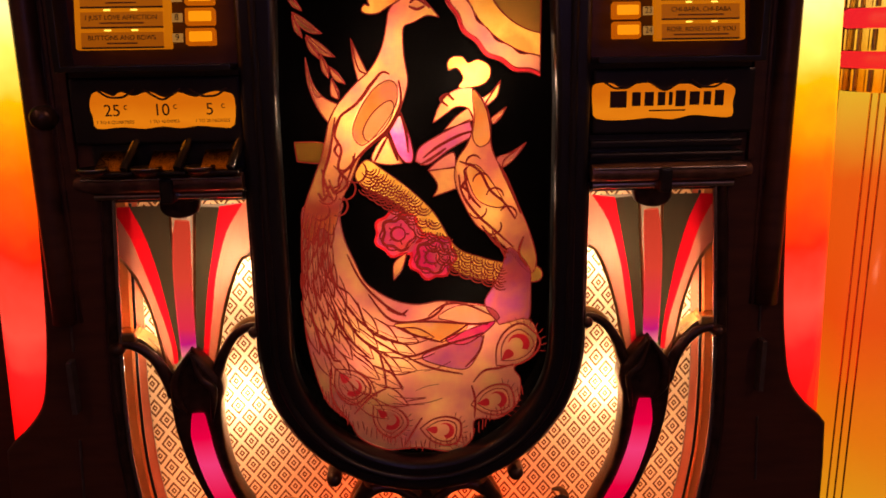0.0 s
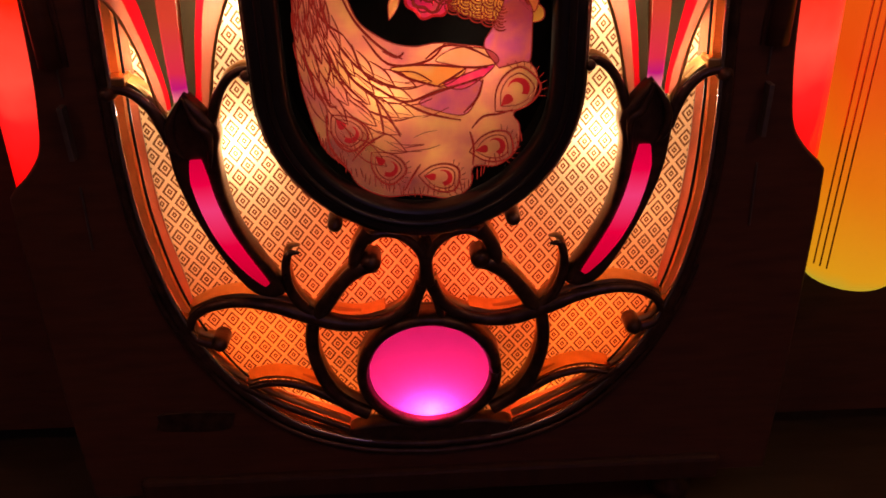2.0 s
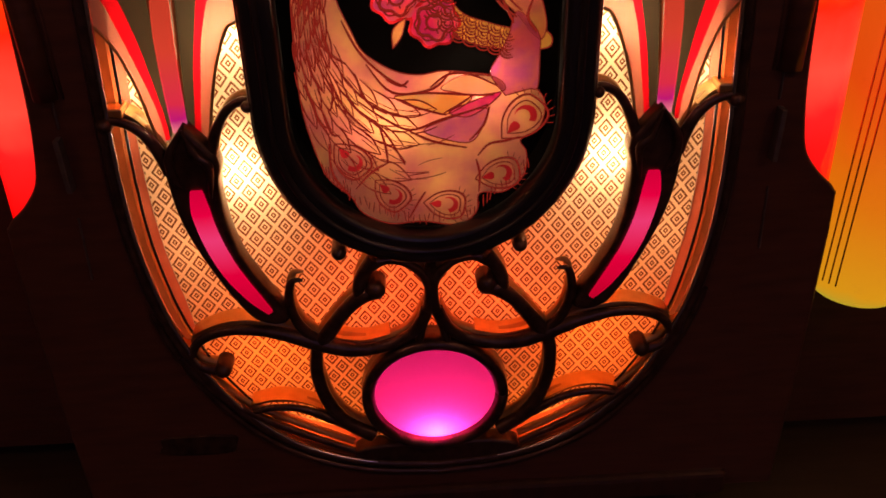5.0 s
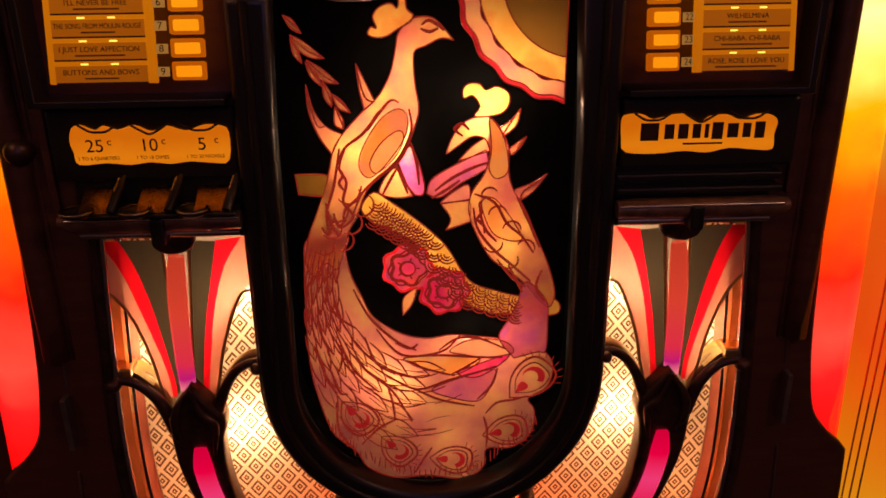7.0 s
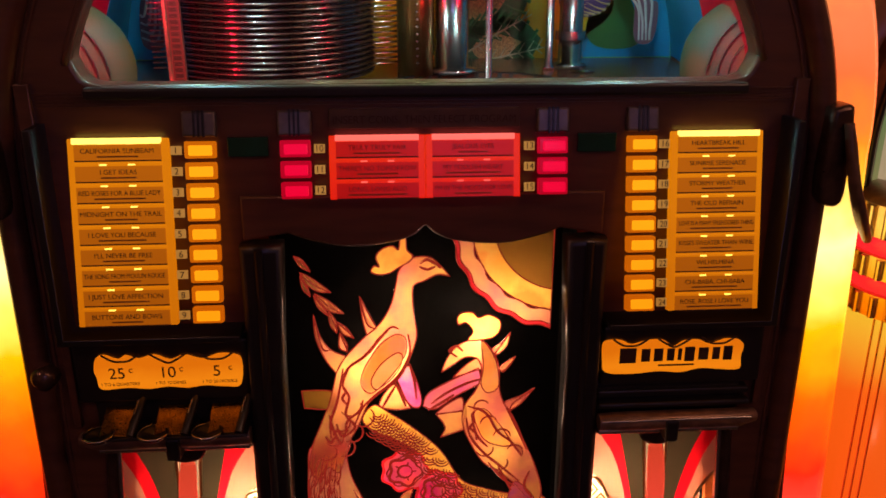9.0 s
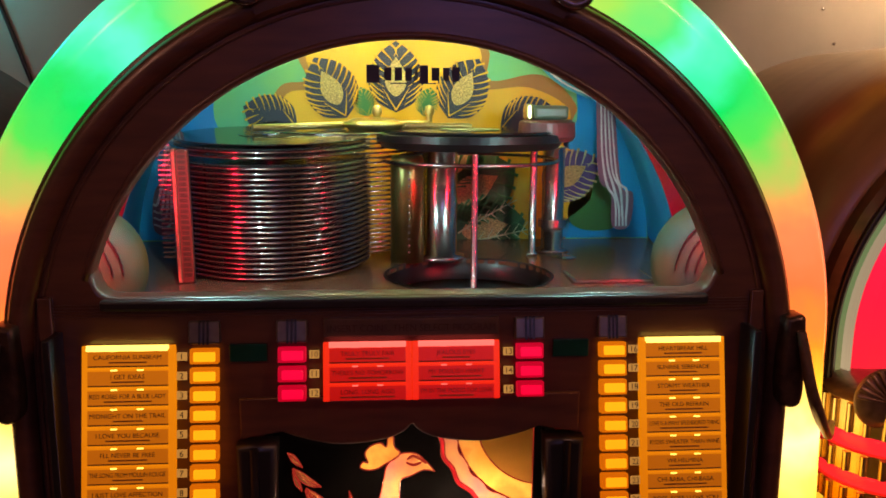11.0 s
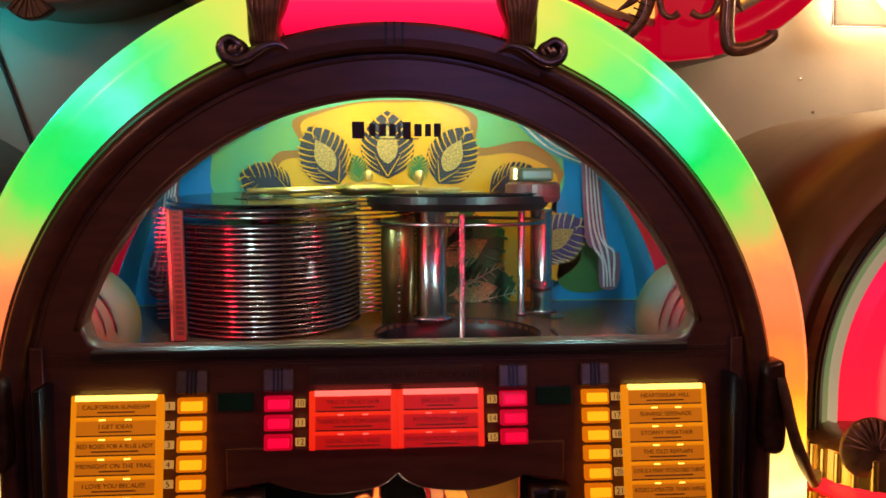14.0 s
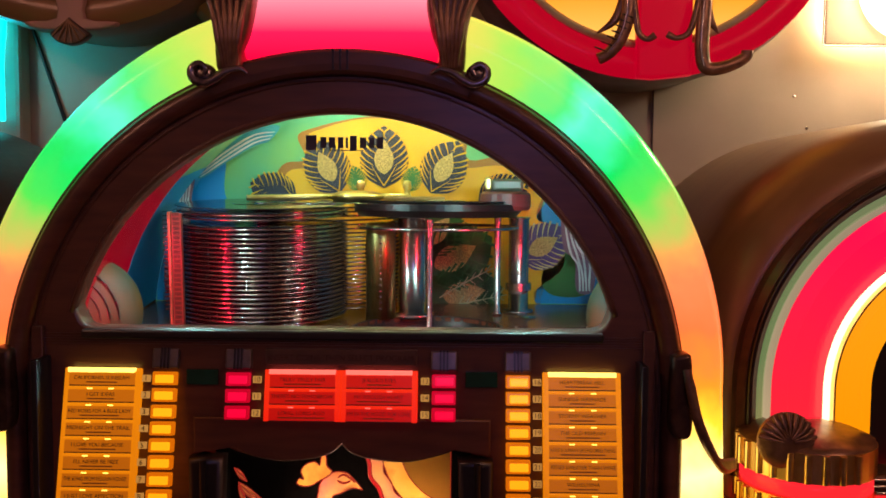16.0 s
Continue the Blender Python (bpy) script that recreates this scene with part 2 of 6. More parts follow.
def stroke(pts, y, width, swell=None, steps=6, flat=0.5):
    """A scroll of cast metal on the front: through (x, z) points, tapering by swell, flattened in depth."""
    line = smooth_line(pts, steps=steps)
    n = len(line)
    swell = swell or [1.0]
    radii = [np.interp(k / (n - 1), np.linspace(0, 1, len(swell)), swell) for k in range(n)]
    mesh = rod([(x, 0, z) for x, z in line], width / 2, radii)
    mesh.transform(Matrix.Translation((0, y, 0)) @ Matrix.Diagonal((1, flat, 1, 1)))
    return mesh


def box(x0, x1, y0, y1, z0, z1, bevel=0.0):
    bm = bmesh.new()
    bmesh.ops.create_cube(bm, size=1, matrix=Matrix.Translation(((x0 + x1) / 2, (y0 + y1) / 2, (z0 + z1) / 2)) @ Matrix.Diagonal((x1 - x0, y1 - y0, z1 - z0, 1)))
    if bevel:
        bmesh.ops.bevel(bm, geom=bm.edges[:], offset=bevel, segments=2, profile=0.5, affect="EDGES")
    return bm


def lathe(profile, cx=0.0, cy=0.0, cz=0.0, steps=48, axis="Z"):
    """A turned piece: (radius, height) pairs round an upright axis, or one that points to the viewer (axis Y)."""
    verts, faces, k = [], [], len(profile)
    for s in range(steps):
        a = 2 * math.pi * s / steps
        for r, h in profile:
            x, y = r * math.cos(a), r * math.sin(a)
            verts.append((cx + x, cy + y, cz + h) if axis == "Z" else (cx + x, cy - h, cz + y))
    for s in range(steps):
        for j in range(k - 1):
            a, b = s * k + j, ((s + 1) % steps) * k + j
            faces.append((a, b, b + 1, a + 1) if axis == "Z" else (a, b, b + 1, a + 1))
    mesh = bpy.data.meshes.new("turned")
    mesh.from_pydata(verts, [], faces)
    return mesh


def sweep(path, section, closed_section=True):
    """A moulding: path of (x, z, nx, nz) with the outward normal; section of (out, y)."""
    verts, faces, k = [], [], len(section)
    for x, z, nx, nz in path:
        verts += [(x + nx * o, y, z + nz * o) for o, y in section]
    for s in range(len(path) - 1):
        for j in range(k if closed_section else k - 1):
            a, b, c, d = s * k + j, (s + 1) * k + j, (s + 1) * k + (j + 1) % k, s * k + (j + 1) % k
            faces.append((a, d, c, b))
    if closed_section:
        faces += [tuple(range(k)), tuple(range(len(verts) - 1, len(verts) - 1 - k, -1))]
    mesh = bpy.data.meshes.new("moulding")
    mesh.from_pydata(verts, [], faces)
    bm = bmesh.new()
    bm.from_mesh(mesh)
    bmesh.ops.recalc_face_normals(bm, faces=bm.faces)
    far, uv = [0.0], bm.loops.layers.uv.new("along")
    for p, q in zip(path, path[1:]):
        far.append(far[-1] + math.dist(p[:2], q[:2]))
    for f in bm.faces:
        for c in f.loops:
            c[uv].uv = (far[c.vert.index // k] / far[-1], (c.vert.index % k) / k)
    bm.to_mesh(mesh)
    bm.free()
    return mesh


def arc(cx, cz, r, a0, a1, n=24):
    return [(cx + r * math.cos(radians(a0 + (a1 - a0) * k / n)), cz + r * math.sin(radians(a0 + (a1 - a0) * k / n))) for k in range(n + 1)]


def flip(pts):
    return [(-x, z) for x, z in pts]


def lettering(text, size, x, y, z, align="CENTER", lean=0.0, width=None, depth=0.0002):
    """Letters of the built-in font on the front; width: squeezed to it."""
    data = bpy.data.curves.new("letters", "FONT")
    data.body, data.size, data.align_x, data.align_y, data.extrude = text, size, align, "CENTER", depth
    mesh = from_curve(data)
    if width:
        xs = [v.co.x for v in mesh.vertices]
        span = max(xs) - min(xs)
        if span > width:
            mesh.transform(Matrix.Diagonal((width / span, 1, 1, 1)))
    mesh.transform(pose(x, y, z, lean))
    return mesh


ARCH_Z, ARCH_R = 1.12, 0.392


def arch_path(r, z0, a0=0.0, a1=180.0, n=64, left=True, right=True):
    """Up the right side at radius r, over the arch and down the left: with outward normals."""
    out = []
    if right:
        out += [(r, z0 + (ARCH_Z - z0) * k / 6, 1, 0) for k in range(6)]
    out += [(r * math.cos(radians(a)), ARCH_Z + r * math.sin(radians(a)), math.cos(radians(a)), math.sin(radians(a))) for a in np.linspace(a0, a1, n)]
    if left:
        out += [(-r, ARCH_Z - (ARCH_Z - z0) * k / 6, -1, 0) for k in range(1, 7)]
    return out


# ---- the room ----
def structure(name, mesh, material, label, category):
    ob = part(name, mesh, material, None)
    return tagged(ob, label, category, kind="structure")


structure("floor", box(-3.5, 3.5, -4.0, 0.92, -0.08, 0.0), FLOOR, "dark polished oak floor in the dim room", "floor")
structure("wall_north", box(-3.5, 3.5, 0.82, 0.92, 0.0, 2.6), WALL, "cream painted wall behind the machines", "wall")
structure("wall_south", box(-3.5, 3.5, -4.1, -4.0, 0.0, 2.6), WALL, "cream painted wall of the dim room", "wall")
structure("wall_west", box(-3.6, -3.5, -4.1, 0.92, 0.0, 2.6), WALL, "cream painted side wall", "wall")
structure("wall_east", box(3.5, 3.6, -4.1, 0.92, 0.0, 2.6), WALL, "cream painted side wall", "wall")
structure("ceiling", box(-3.6, 3.6, -4.1, 0.92, 2.6, 2.7), WALL, "plain pale ceiling", "ceiling")

# ---- the jukebox: cabinet ----
jukebox = thing("jukebox", "dark walnut jukebox with glowing rainbow tubes and lit ornamental front", "jukebox")

# lamp hot spots and the dimmer upper run are put into the stops
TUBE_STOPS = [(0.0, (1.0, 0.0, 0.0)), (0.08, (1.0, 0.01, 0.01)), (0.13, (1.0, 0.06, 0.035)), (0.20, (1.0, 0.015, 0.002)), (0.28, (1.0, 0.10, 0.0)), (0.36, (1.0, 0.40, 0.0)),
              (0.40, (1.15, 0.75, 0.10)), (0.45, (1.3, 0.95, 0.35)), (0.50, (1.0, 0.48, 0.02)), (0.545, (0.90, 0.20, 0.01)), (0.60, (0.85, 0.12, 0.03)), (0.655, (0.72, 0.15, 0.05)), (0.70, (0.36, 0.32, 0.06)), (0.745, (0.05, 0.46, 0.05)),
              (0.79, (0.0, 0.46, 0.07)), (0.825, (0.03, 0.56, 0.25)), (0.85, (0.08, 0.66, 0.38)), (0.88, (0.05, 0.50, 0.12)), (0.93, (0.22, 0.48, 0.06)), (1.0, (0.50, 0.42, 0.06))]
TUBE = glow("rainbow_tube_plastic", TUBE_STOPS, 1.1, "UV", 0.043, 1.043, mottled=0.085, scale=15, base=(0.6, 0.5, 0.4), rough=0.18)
tube_section = [(0.034 + 0.037 * math.cos(radians(a)), 0.055 + 0.05 * math.sin(radians(a))) for a in range(0, 360, 20)]
tube_right = []
for x, z, nx, nz in arch_path(ARCH_R, 0.552, 0, 73, 40, left=False):
    # the tubes flare a little towards the foot and stand wider over the arch
    grow = -0.011 + (0.016 * nz if z > ARCH_Z else 0.017 * (ARCH_Z - z) / 0.5)
    tube_right.append((x + nx * grow, z + nz * grow, nx, nz))
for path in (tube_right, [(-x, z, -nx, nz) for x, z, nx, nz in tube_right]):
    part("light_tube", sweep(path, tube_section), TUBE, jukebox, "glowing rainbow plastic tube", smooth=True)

# hollow cabinet behind the tubes
body_section = [(0.052, 0.10), (0.075, 0.10), (0.078, 0.62), (0.052, 0.62)]
part("cabinet_shell", sweep(arch_path(ARCH_R - 0.005, 0.09), body_section), VENEER, jukebox, "dark walnut cabinet sides and top")
part("cabinet_back", plate([[(-0.45, 0.09), (0.45, 0.09), (0.45, ARCH_Z)] + arc(0, ARCH_Z, 0.45, 0, 180)], 0.62, 0.02), VENEER, jukebox)

# front board with its two openings
FRONT_SIDE = smooth_line([(0.455, 0.562), (0.434, 0.582), (0.417, 0.608), (0.408, 0.65), (0.402, 0.70), (0.397, 0.78), (0.392, 0.90), (0.391, ARCH_Z)])
front = ([(-0.470, 0.09), (0.470, 0.09), (0.470, 0.30), (0.466, 0.50), (0.463, 0.552)] + FRONT_SIDE
         + arc(-0.001, ARCH_Z, 0.3965, 4, 176, 60) + flip(FRONT_SIDE)[::-1]
         + [(-0.463, 0.552), (-0.466, 0.50), (-0.470, 0.30)])
WIN_R, WIN_Z = 0.326, 1.198
window_hole = arc(0, ARCH_Z, WIN_R, 20, 160, 48) + smooth_line([(-0.309, 1.222), (-0.300, 1.203), (-0.284, WIN_Z)]) + smooth_line([(0.284, WIN_Z), (0.300, 1.203), (0.309, 1.222)])
GRILLE = smooth_line([(0.0, 0.165), (0.10, 0.176), (0.19, 0.215), (0.262, 0.290), (0.312, 0.390), (0.335, 0.50), (0.339, 0.60), (0.333, 0.72), (0.325, 0.833), (0.325, 0.833)], steps=6)
lower_hole = GRILLE + [(0.165, 0.833), (0.165, 1.070), (-0.165, 1.070), (-0.165, 0.833)] + flip(GRILLE)[::-1][:-1]
part("front_board", plate([front, window_hole, lower_hole], 0.0, 0.03, 0.004), VENEER, jukebox, "dark lacquered front board")

# ---- lower front: lamp housing, grille cloth, border, scrolls ----
U_R, U_Z = 0.175, 0.669
# unseen housing added so the lamps behind the cloth don't leak
for s in (1, -1):
    ring = [(s * x * 1.03, z) for x, z in GRILLE] + [(s * 0.335, 0.86), (s * 0.153, 0.86), (s * 0.153, U_Z)] + [(s * x, z) for x, z in arc(0, U_Z, 0.153, 0, -88, 16)]
    part("lamp_housing", sweep([(x, z, 0, 0) for x, z in ring], [(0, 0.032), (0, 0.16)], closed_section=False), WHITE_BOX, jukebox)
part("housing_back", box(-0.36, 0.36, 0.16, 0.165, 0.14, 0.88), WHITE_BOX, jukebox)
u_out = [(U_R, 0.95)] + arc(0, U_Z, U_R, 0, -180, 40) + [(-U_R, 0.95)]
inner_edge = smooth_line([(-0.304, 0.727), (-0.309, 0.640), (-0.310, 0.573), (-0.306, 0.500), (-0.294, 0.422), (-0.287, 0.363), (-0.263, 0.300), (-0.217, 0.256), (-0.153, 0.223), (-0.064, 0.188)])
rim_top = [(-0.325, 0.833), (-0.300, 0.833), (-0.302, 0.76)]
cloth_left = rim_top[1:] + [p for p in inner_edge if p[1] < 0.75]
orb_hole = [(0.087 * math.cos(a), 0.286 + 0.084 * math.sin(a)) for a in np.linspace(0, 2 * math.pi, 41)[:-1]]
fan_hole = smooth_line([(-0.337, 0.820), (-0.337, 0.820), (-0.337, 0.764), (-0.325, 0.758), (-0.310, 0.734), (-0.297, 0.693), (-0.290, 0.659), (-0.284, 0.616), (-0.284, 0.616), (-0.237, 0.618), (-0.237, 0.618), (-0.228, 0.649), (-0.220, 0.687), (-0.209, 0.724), (-0.195, 0.754), (-0.182, 0.765), (-0.182, 0.765), (-0.182, 0.820), (-0.182, 0.820)], True, 4)
grille_front = cloth_left + [(-0.05, 0.172), (0.05, 0.172)] + flip(cloth_left)[::-1] + [(0.165, 0.833)] + arc(0, U_Z, 0.165, 0, -180, 40) + [(-0.165, 0.833)]
part("grille_cloth", plate([grille_front, orb_hole, fan_hole, flip(fan_hole)], 0.030, 0.0), CLOTH, jukebox, "gold grille cloth with nested diamonds, lit from behind")
outer_edge = [(x * 1.0, z) for x, z in flip(GRILLE)[::-1]]
for s in (1, -1):
    turn = (lambda pts: pts) if s == 1 else flip
    border = turn(rim_top + inner_edge + [(-0.03, 0.17)] + [p for p in outer_edge[::-1] if p[0] < -0.05])
    part("border_band", plate([border], 0.028, 0.0), ROSY, jukebox, "rosy translucent border band")
    line = turn([(x * 0.945, 0.19 + (z - 0.19) * 0.985 + 0.004) for x, z in outer_edge])
    part("border_strip", sweep([(x, z, 0, 0) for x, z in line], [(0, 0.012), (0, 0.022)], closed_section=False), BRASS, jukebox)
    part("amber_strip", plate([line + turn([(x * 0.975, z) for x, z in outer_edge])[::-1]], 0.016, 0.0), AMBER_TRIM, jukebox)
    part("groove", rod([(x, 0.012, z) for x, z in turn([(x * 0.93, 0.19 + (z - 0.19) * 0.98 + 0.006) for x, z in outer_edge])], 0.0016), BLACK, jukebox)
    part("rim_moulding", rod([(x, -0.002, z) for x, z in turn([(x * 0.985, z + 0.002) for x, z in outer_edge])], 0.006), BRONZE, jukebox, "polished dark rim", smooth=True)
    part("rim_line", rod([(x, -0.004, z) for x, z in turn([(x * 0.962, z + 0.004) for x, z in outer_edge])], 0.0028), CHROME, jukebox, "thin chrome line", smooth=True)

    # fan of petals over the bud
    petals = (
        ("peach_petal", [(-0.331, 0.822), (-0.331, 0.822), (-0.330, 0.772), (-0.318, 0.766), (-0.303, 0.742), (-0.291, 0.703), (-0.284, 0.669), (-0.278, 0.627), (-0.278, 0.627), (-0.273, 0.646), (-0.275, 0.675), (-0.284, 0.715), (-0.296, 0.759), (-0.306, 0.791), (-0.322, 0.822), (-0.322, 0.822)], PINK_PETAL),
        ("red_petal", [(-0.322, 0.822), (-0.322, 0.822), (-0.306, 0.791), (-0.296, 0.759), (-0.284, 0.715), (-0.275, 0.675), (-0.273, 0.646), (-0.273, 0.646), (-0.268, 0.649), (-0.269, 0.671), (-0.274, 0.709), (-0.281, 0.753), (-0.291, 0.794), (-0.303, 0.823), (-0.303, 0.823)], RED_PETAL),
        ("smoky_petal", [(-0.303, 0.823), (-0.303, 0.823), (-0.291, 0.794), (-0.281, 0.753), (-0.274, 0.709), (-0.269, 0.671), (-0.268, 0.649), (-0.268, 0.649), (-0.264, 0.661), (-0.262, 0.738), (-0.261, 0.804), (-0.260, 0.823), (-0.260, 0.823)], GREY_PETAL),
        ("smoky_petal", [(-0.236, 0.822), (-0.236, 0.822), (-0.241, 0.764), (-0.249, 0.661), (-0.249, 0.661), (-0.240, 0.660), (-0.231, 0.722), (-0.219, 0.780), (-0.210, 0.820), (-0.210, 0.820)], GREY_PETAL),
        ("red_petal", [(-0.210, 0.821), (-0.210, 0.821), (-0.219, 0.780), (-0.231, 0.722), (-0.240, 0.660), (-0.242, 0.645), (-0.236, 0.645), (-0.226, 0.707), (-0.218, 0.751), (-0.204, 0.794), (-0.185, 0.824), (-0.185, 0.824)], RED_PETAL),
        ("peach_petal", [(-0.185, 0.824), (-0.185, 0.824), (-0.204, 0.794), (-0.218, 0.751), (-0.226, 0.707), (-0.236, 0.645), (-0.232, 0.628), (-0.224, 0.660), (-0.215, 0.697), (-0.205, 0.733), (-0.192, 0.762), (-0.179, 0.773), (-0.179, 0.773), (-0.179, 0.826), (-0.179, 0.826)], PINK_PETAL),
    )
    for name, pts, m in petals:
        part(name, plate([turn(smooth_line(pts, True, 5))], 0.010, 0.0), m, jukebox)
    part("petal_rod", stroke(turn([(-0.248, 0.808), (-0.252, 0.767), (-0.254, 0.717), (-0.254, 0.657)]), 0.004, 0.0205, [0.75, 0.95, 1, 0.95, 0.9, 0.8], flat=0.6), RED_ROD, jukebox, "ruby red glass rod", smooth=True)
    part("fan_cap", plate([turn(smooth_line([(-0.268, 0.834), (-0.268, 0.834), (-0.226, 0.834), (-0.226, 0.834), (-0.231, 0.817), (-0.250, 0.811), (-0.267, 0.818)], True, 4))], -0.002, 0.014, 0.003), BRONZE, jukebox)
    for pts in ([(-0.259, 0.823), (-0.261, 0.805), (-0.261, 0.739), (-0.263, 0.663)], [(-0.235, 0.823), (-0.240, 0.765), (-0.249, 0.662)], [(-0.331, 0.822), (-0.329, 0.773), (-0.317, 0.767), (-0.302, 0.743), (-0.290, 0.704), (-0.284, 0.670), (-0.277, 0.629)], [(-0.178, 0.826), (-0.178, 0.774), (-0.191, 0.763), (-0.204, 0.734), (-0.215, 0.698), (-0.223, 0.661), (-0.232, 0.631)]):
        part("petal_edge", stroke(turn(pts), 0.007, 0.0034), BRASS_SOFT, jukebox, smooth=True)

    # bud with its gem
    bud = part("bud", plate([turn(smooth_line([(-0.249, 0.670), (-0.249, 0.670), (-0.236, 0.655), (-0.220, 0.635), (-0.220, 0.635), (-0.217, 0.619), (-0.222, 0.599), (-0.221, 0.558), (-0.212, 0.511), (-0.191, 0.466), (-0.171, 0.429), (-0.170, 0.417), (-0.188, 0.413), (-0.213, 0.427), (-0.240, 0.475), (-0.263, 0.532), (-0.273, 0.574), (-0.276, 0.608), (-0.278, 0.631), (-0.278, 0.631), (-0.271, 0.640), (-0.260, 0.656)], True, 5))], -0.010, 0.030, 0.006), BRONZE, jukebox, "dark bronze bud casting")
    part("gem", stroke(turn([(-0.246, 0.596), (-0.245, 0.566), (-0.238, 0.530), (-0.225, 0.493), (-0.206, 0.459), (-0.188, 0.434)]), -0.012, 0.0215, [0.62, 1.0, 1.0, 1.0, 0.95, 0.75, 0.35], flat=0.45), PINK_GEM, bud, "glowing rose-red gem", smooth=True)
    part("bud_leaf", stroke(turn([(-0.250, 0.665), (-0.267, 0.637), (-0.267, 0.611), (-0.258, 0.597)]), -0.011, 0.010, [0.3, 1, 1, 0.3], flat=0.8), BRONZE, bud, smooth=True)
    part("bud_leaf", stroke(turn([(-0.250, 0.665), (-0.240, 0.636), (-0.228, 0.623), (-0.232, 0.586)]), -0.011, 0.010, [0.3, 1, 1, 0.3], flat=0.8), BRONZE, bud, smooth=True)

    # scrolls: (line, width, swell)
    scrolls = (
        ([(-0.330, 0.672), (-0.319, 0.675), (-0.302, 0.669), (-0.286, 0.652), (-0.276, 0.629), (-0.272, 0.614)], 0.013, [1.0, 0.8, 0.9, 1.1, 1.2]),
        ([(-0.175, 0.687), (-0.187, 0.690), (-0.203, 0.680), (-0.216, 0.659), (-0.225, 0.634)], 0.012, [1.1, 0.8, 0.9, 1.1]),
        ([(-0.264, 0.344), (-0.285, 0.352), (-0.292, 0.371), (-0.279, 0.391), (-0.254, 0.402), (-0.223, 0.404), (-0.184, 0.396), (-0.148, 0.382), (-0.111, 0.369), (-0.080, 0.366), (-0.048, 0.373), (-0.021, 0.391), (-0.006, 0.421)], 0.0145, [1.0, 0.8, 0.8, 0.9, 1.0, 1.4, 1.5, 1.2, 1.0, 1.1]),
        ([(-0.021, 0.387), (-0.005, 0.419), (-0.002, 0.453), (-0.013, 0.475), (-0.032, 0.489), (-0.052, 0.492), (-0.068, 0.486)], 0.013, [1.0, 1.1, 1.0, 0.8, 0.8, 1.3]),
        ([(-0.148, 0.470), (-0.160, 0.469), (-0.166, 0.450), (-0.164, 0.422), (-0.153, 0.398), (-0.134, 0.377)], 0.011, [0.3, 0.9, 1.1, 1.2, 1.6]),
        ([(-0.138, 0.376), (-0.118, 0.404), (-0.099, 0.429), (-0.078, 0.446), (-0.059, 0.449)], 0.015, [1.3, 1.3, 1.2, 1.4, 1.2]),
        ([(-0.084, 0.438), (-0.083, 0.462), (-0.075, 0.480), (-0.064, 0.496)], 0.014, [1.2, 1.2, 1.2, 1.3]),
        ([(-0.139, 0.380), (-0.145, 0.347), (-0.143, 0.313), (-0.132, 0.276), (-0.112, 0.245), (-0.082, 0.224)], 0.0155, [1.1, 1.1, 1.1, 1.2, 1.3]),
        ([(-0.235, 0.273), (-0.205, 0.280), (-0.170, 0.275), (-0.135, 0.256), (-0.086, 0.226)], 0.010, [0.8, 1.0, 1.2, 1.6]),
        ([(-0.305, 0.370), (-0.292, 0.339), (-0.267, 0.304), (-0.235, 0.273), (-0.181, 0.237), (-0.110, 0.198)], 0.012, [1.2, 1.2, 1.0, 0.9, 0.8]),
        ([(-0.006, 0.419), (-0.012, 0.395), (-0.019, 0.364)], 0.011, [1.2, 0.9, 1.0]),
        ([(0.001, 0.488), (-0.004, 0.473), (-0.000, 0.454)], 0.010, [1.3, 0.9, 1.2]),
    )
    for line, width, swell in scrolls:
        part("scroll", stroke(turn(line), -0.002, width, swell, flat=0.9), BRONZE, jukebox, smooth=True)
        part("scroll_side", stroke(turn([(x, z + 0.0025) for x, z in line]), 0.013, width * 0.96, swell, flat=1.1), BRASS_SOFT, jukebox, "brass side of the casting", smooth=True)
    for ribbon in ([(-0.334, 0.681), (-0.319, 0.684), (-0.303, 0.678), (-0.289, 0.664)], [(-0.290, 0.394), (-0.276, 0.402), (-0.253, 0.411), (-0.223, 0.414), (-0.186, 0.407)], [(-0.236, 0.280), (-0.205, 0.288), (-0.172, 0.283), (-0.140, 0.266)], [(-0.128, 0.387), (-0.108, 0.379), (-0.080, 0.376), (-0.052, 0.383)]):
        part("casting_top", sweep([(x, z, 0, 1) for x, z in smooth_line(turn(ribbon))], [(0.0, 0.002), (0.001, 0.002), (0.001, 0.028), (0.0, 0.028)]), BRASS, jukebox, "polished brass upper face of the casting")
    for (x, z), r in zip(turn([(-0.327, 0.671), (-0.180, 0.686)] + [(-0.258, 0.347), (-0.065, 0.454), (-0.103, 0.507)]), (0.0085, 0.007, 0.0105, 0.0125, 0.009)):
        part("scroll_knob", lathe([(0.0001, 0.012), (r * 0.6, 0.011), (r * 0.92, 0.006), (r, 0.0), (r, -0.02)], x, -0.002, z, 20, "Y"), BRONZE, jukebox, smooth=True)
    for (x, z) in turn([(-0.298, 0.375), (-0.319, 0.682)]):
        part("bracket_clip", box(x - 0.012, x + 0.012, -0.004, 0.022, z - 0.005, z + 0.006, 0.002), BRASS, jukebox, "small brass clip")

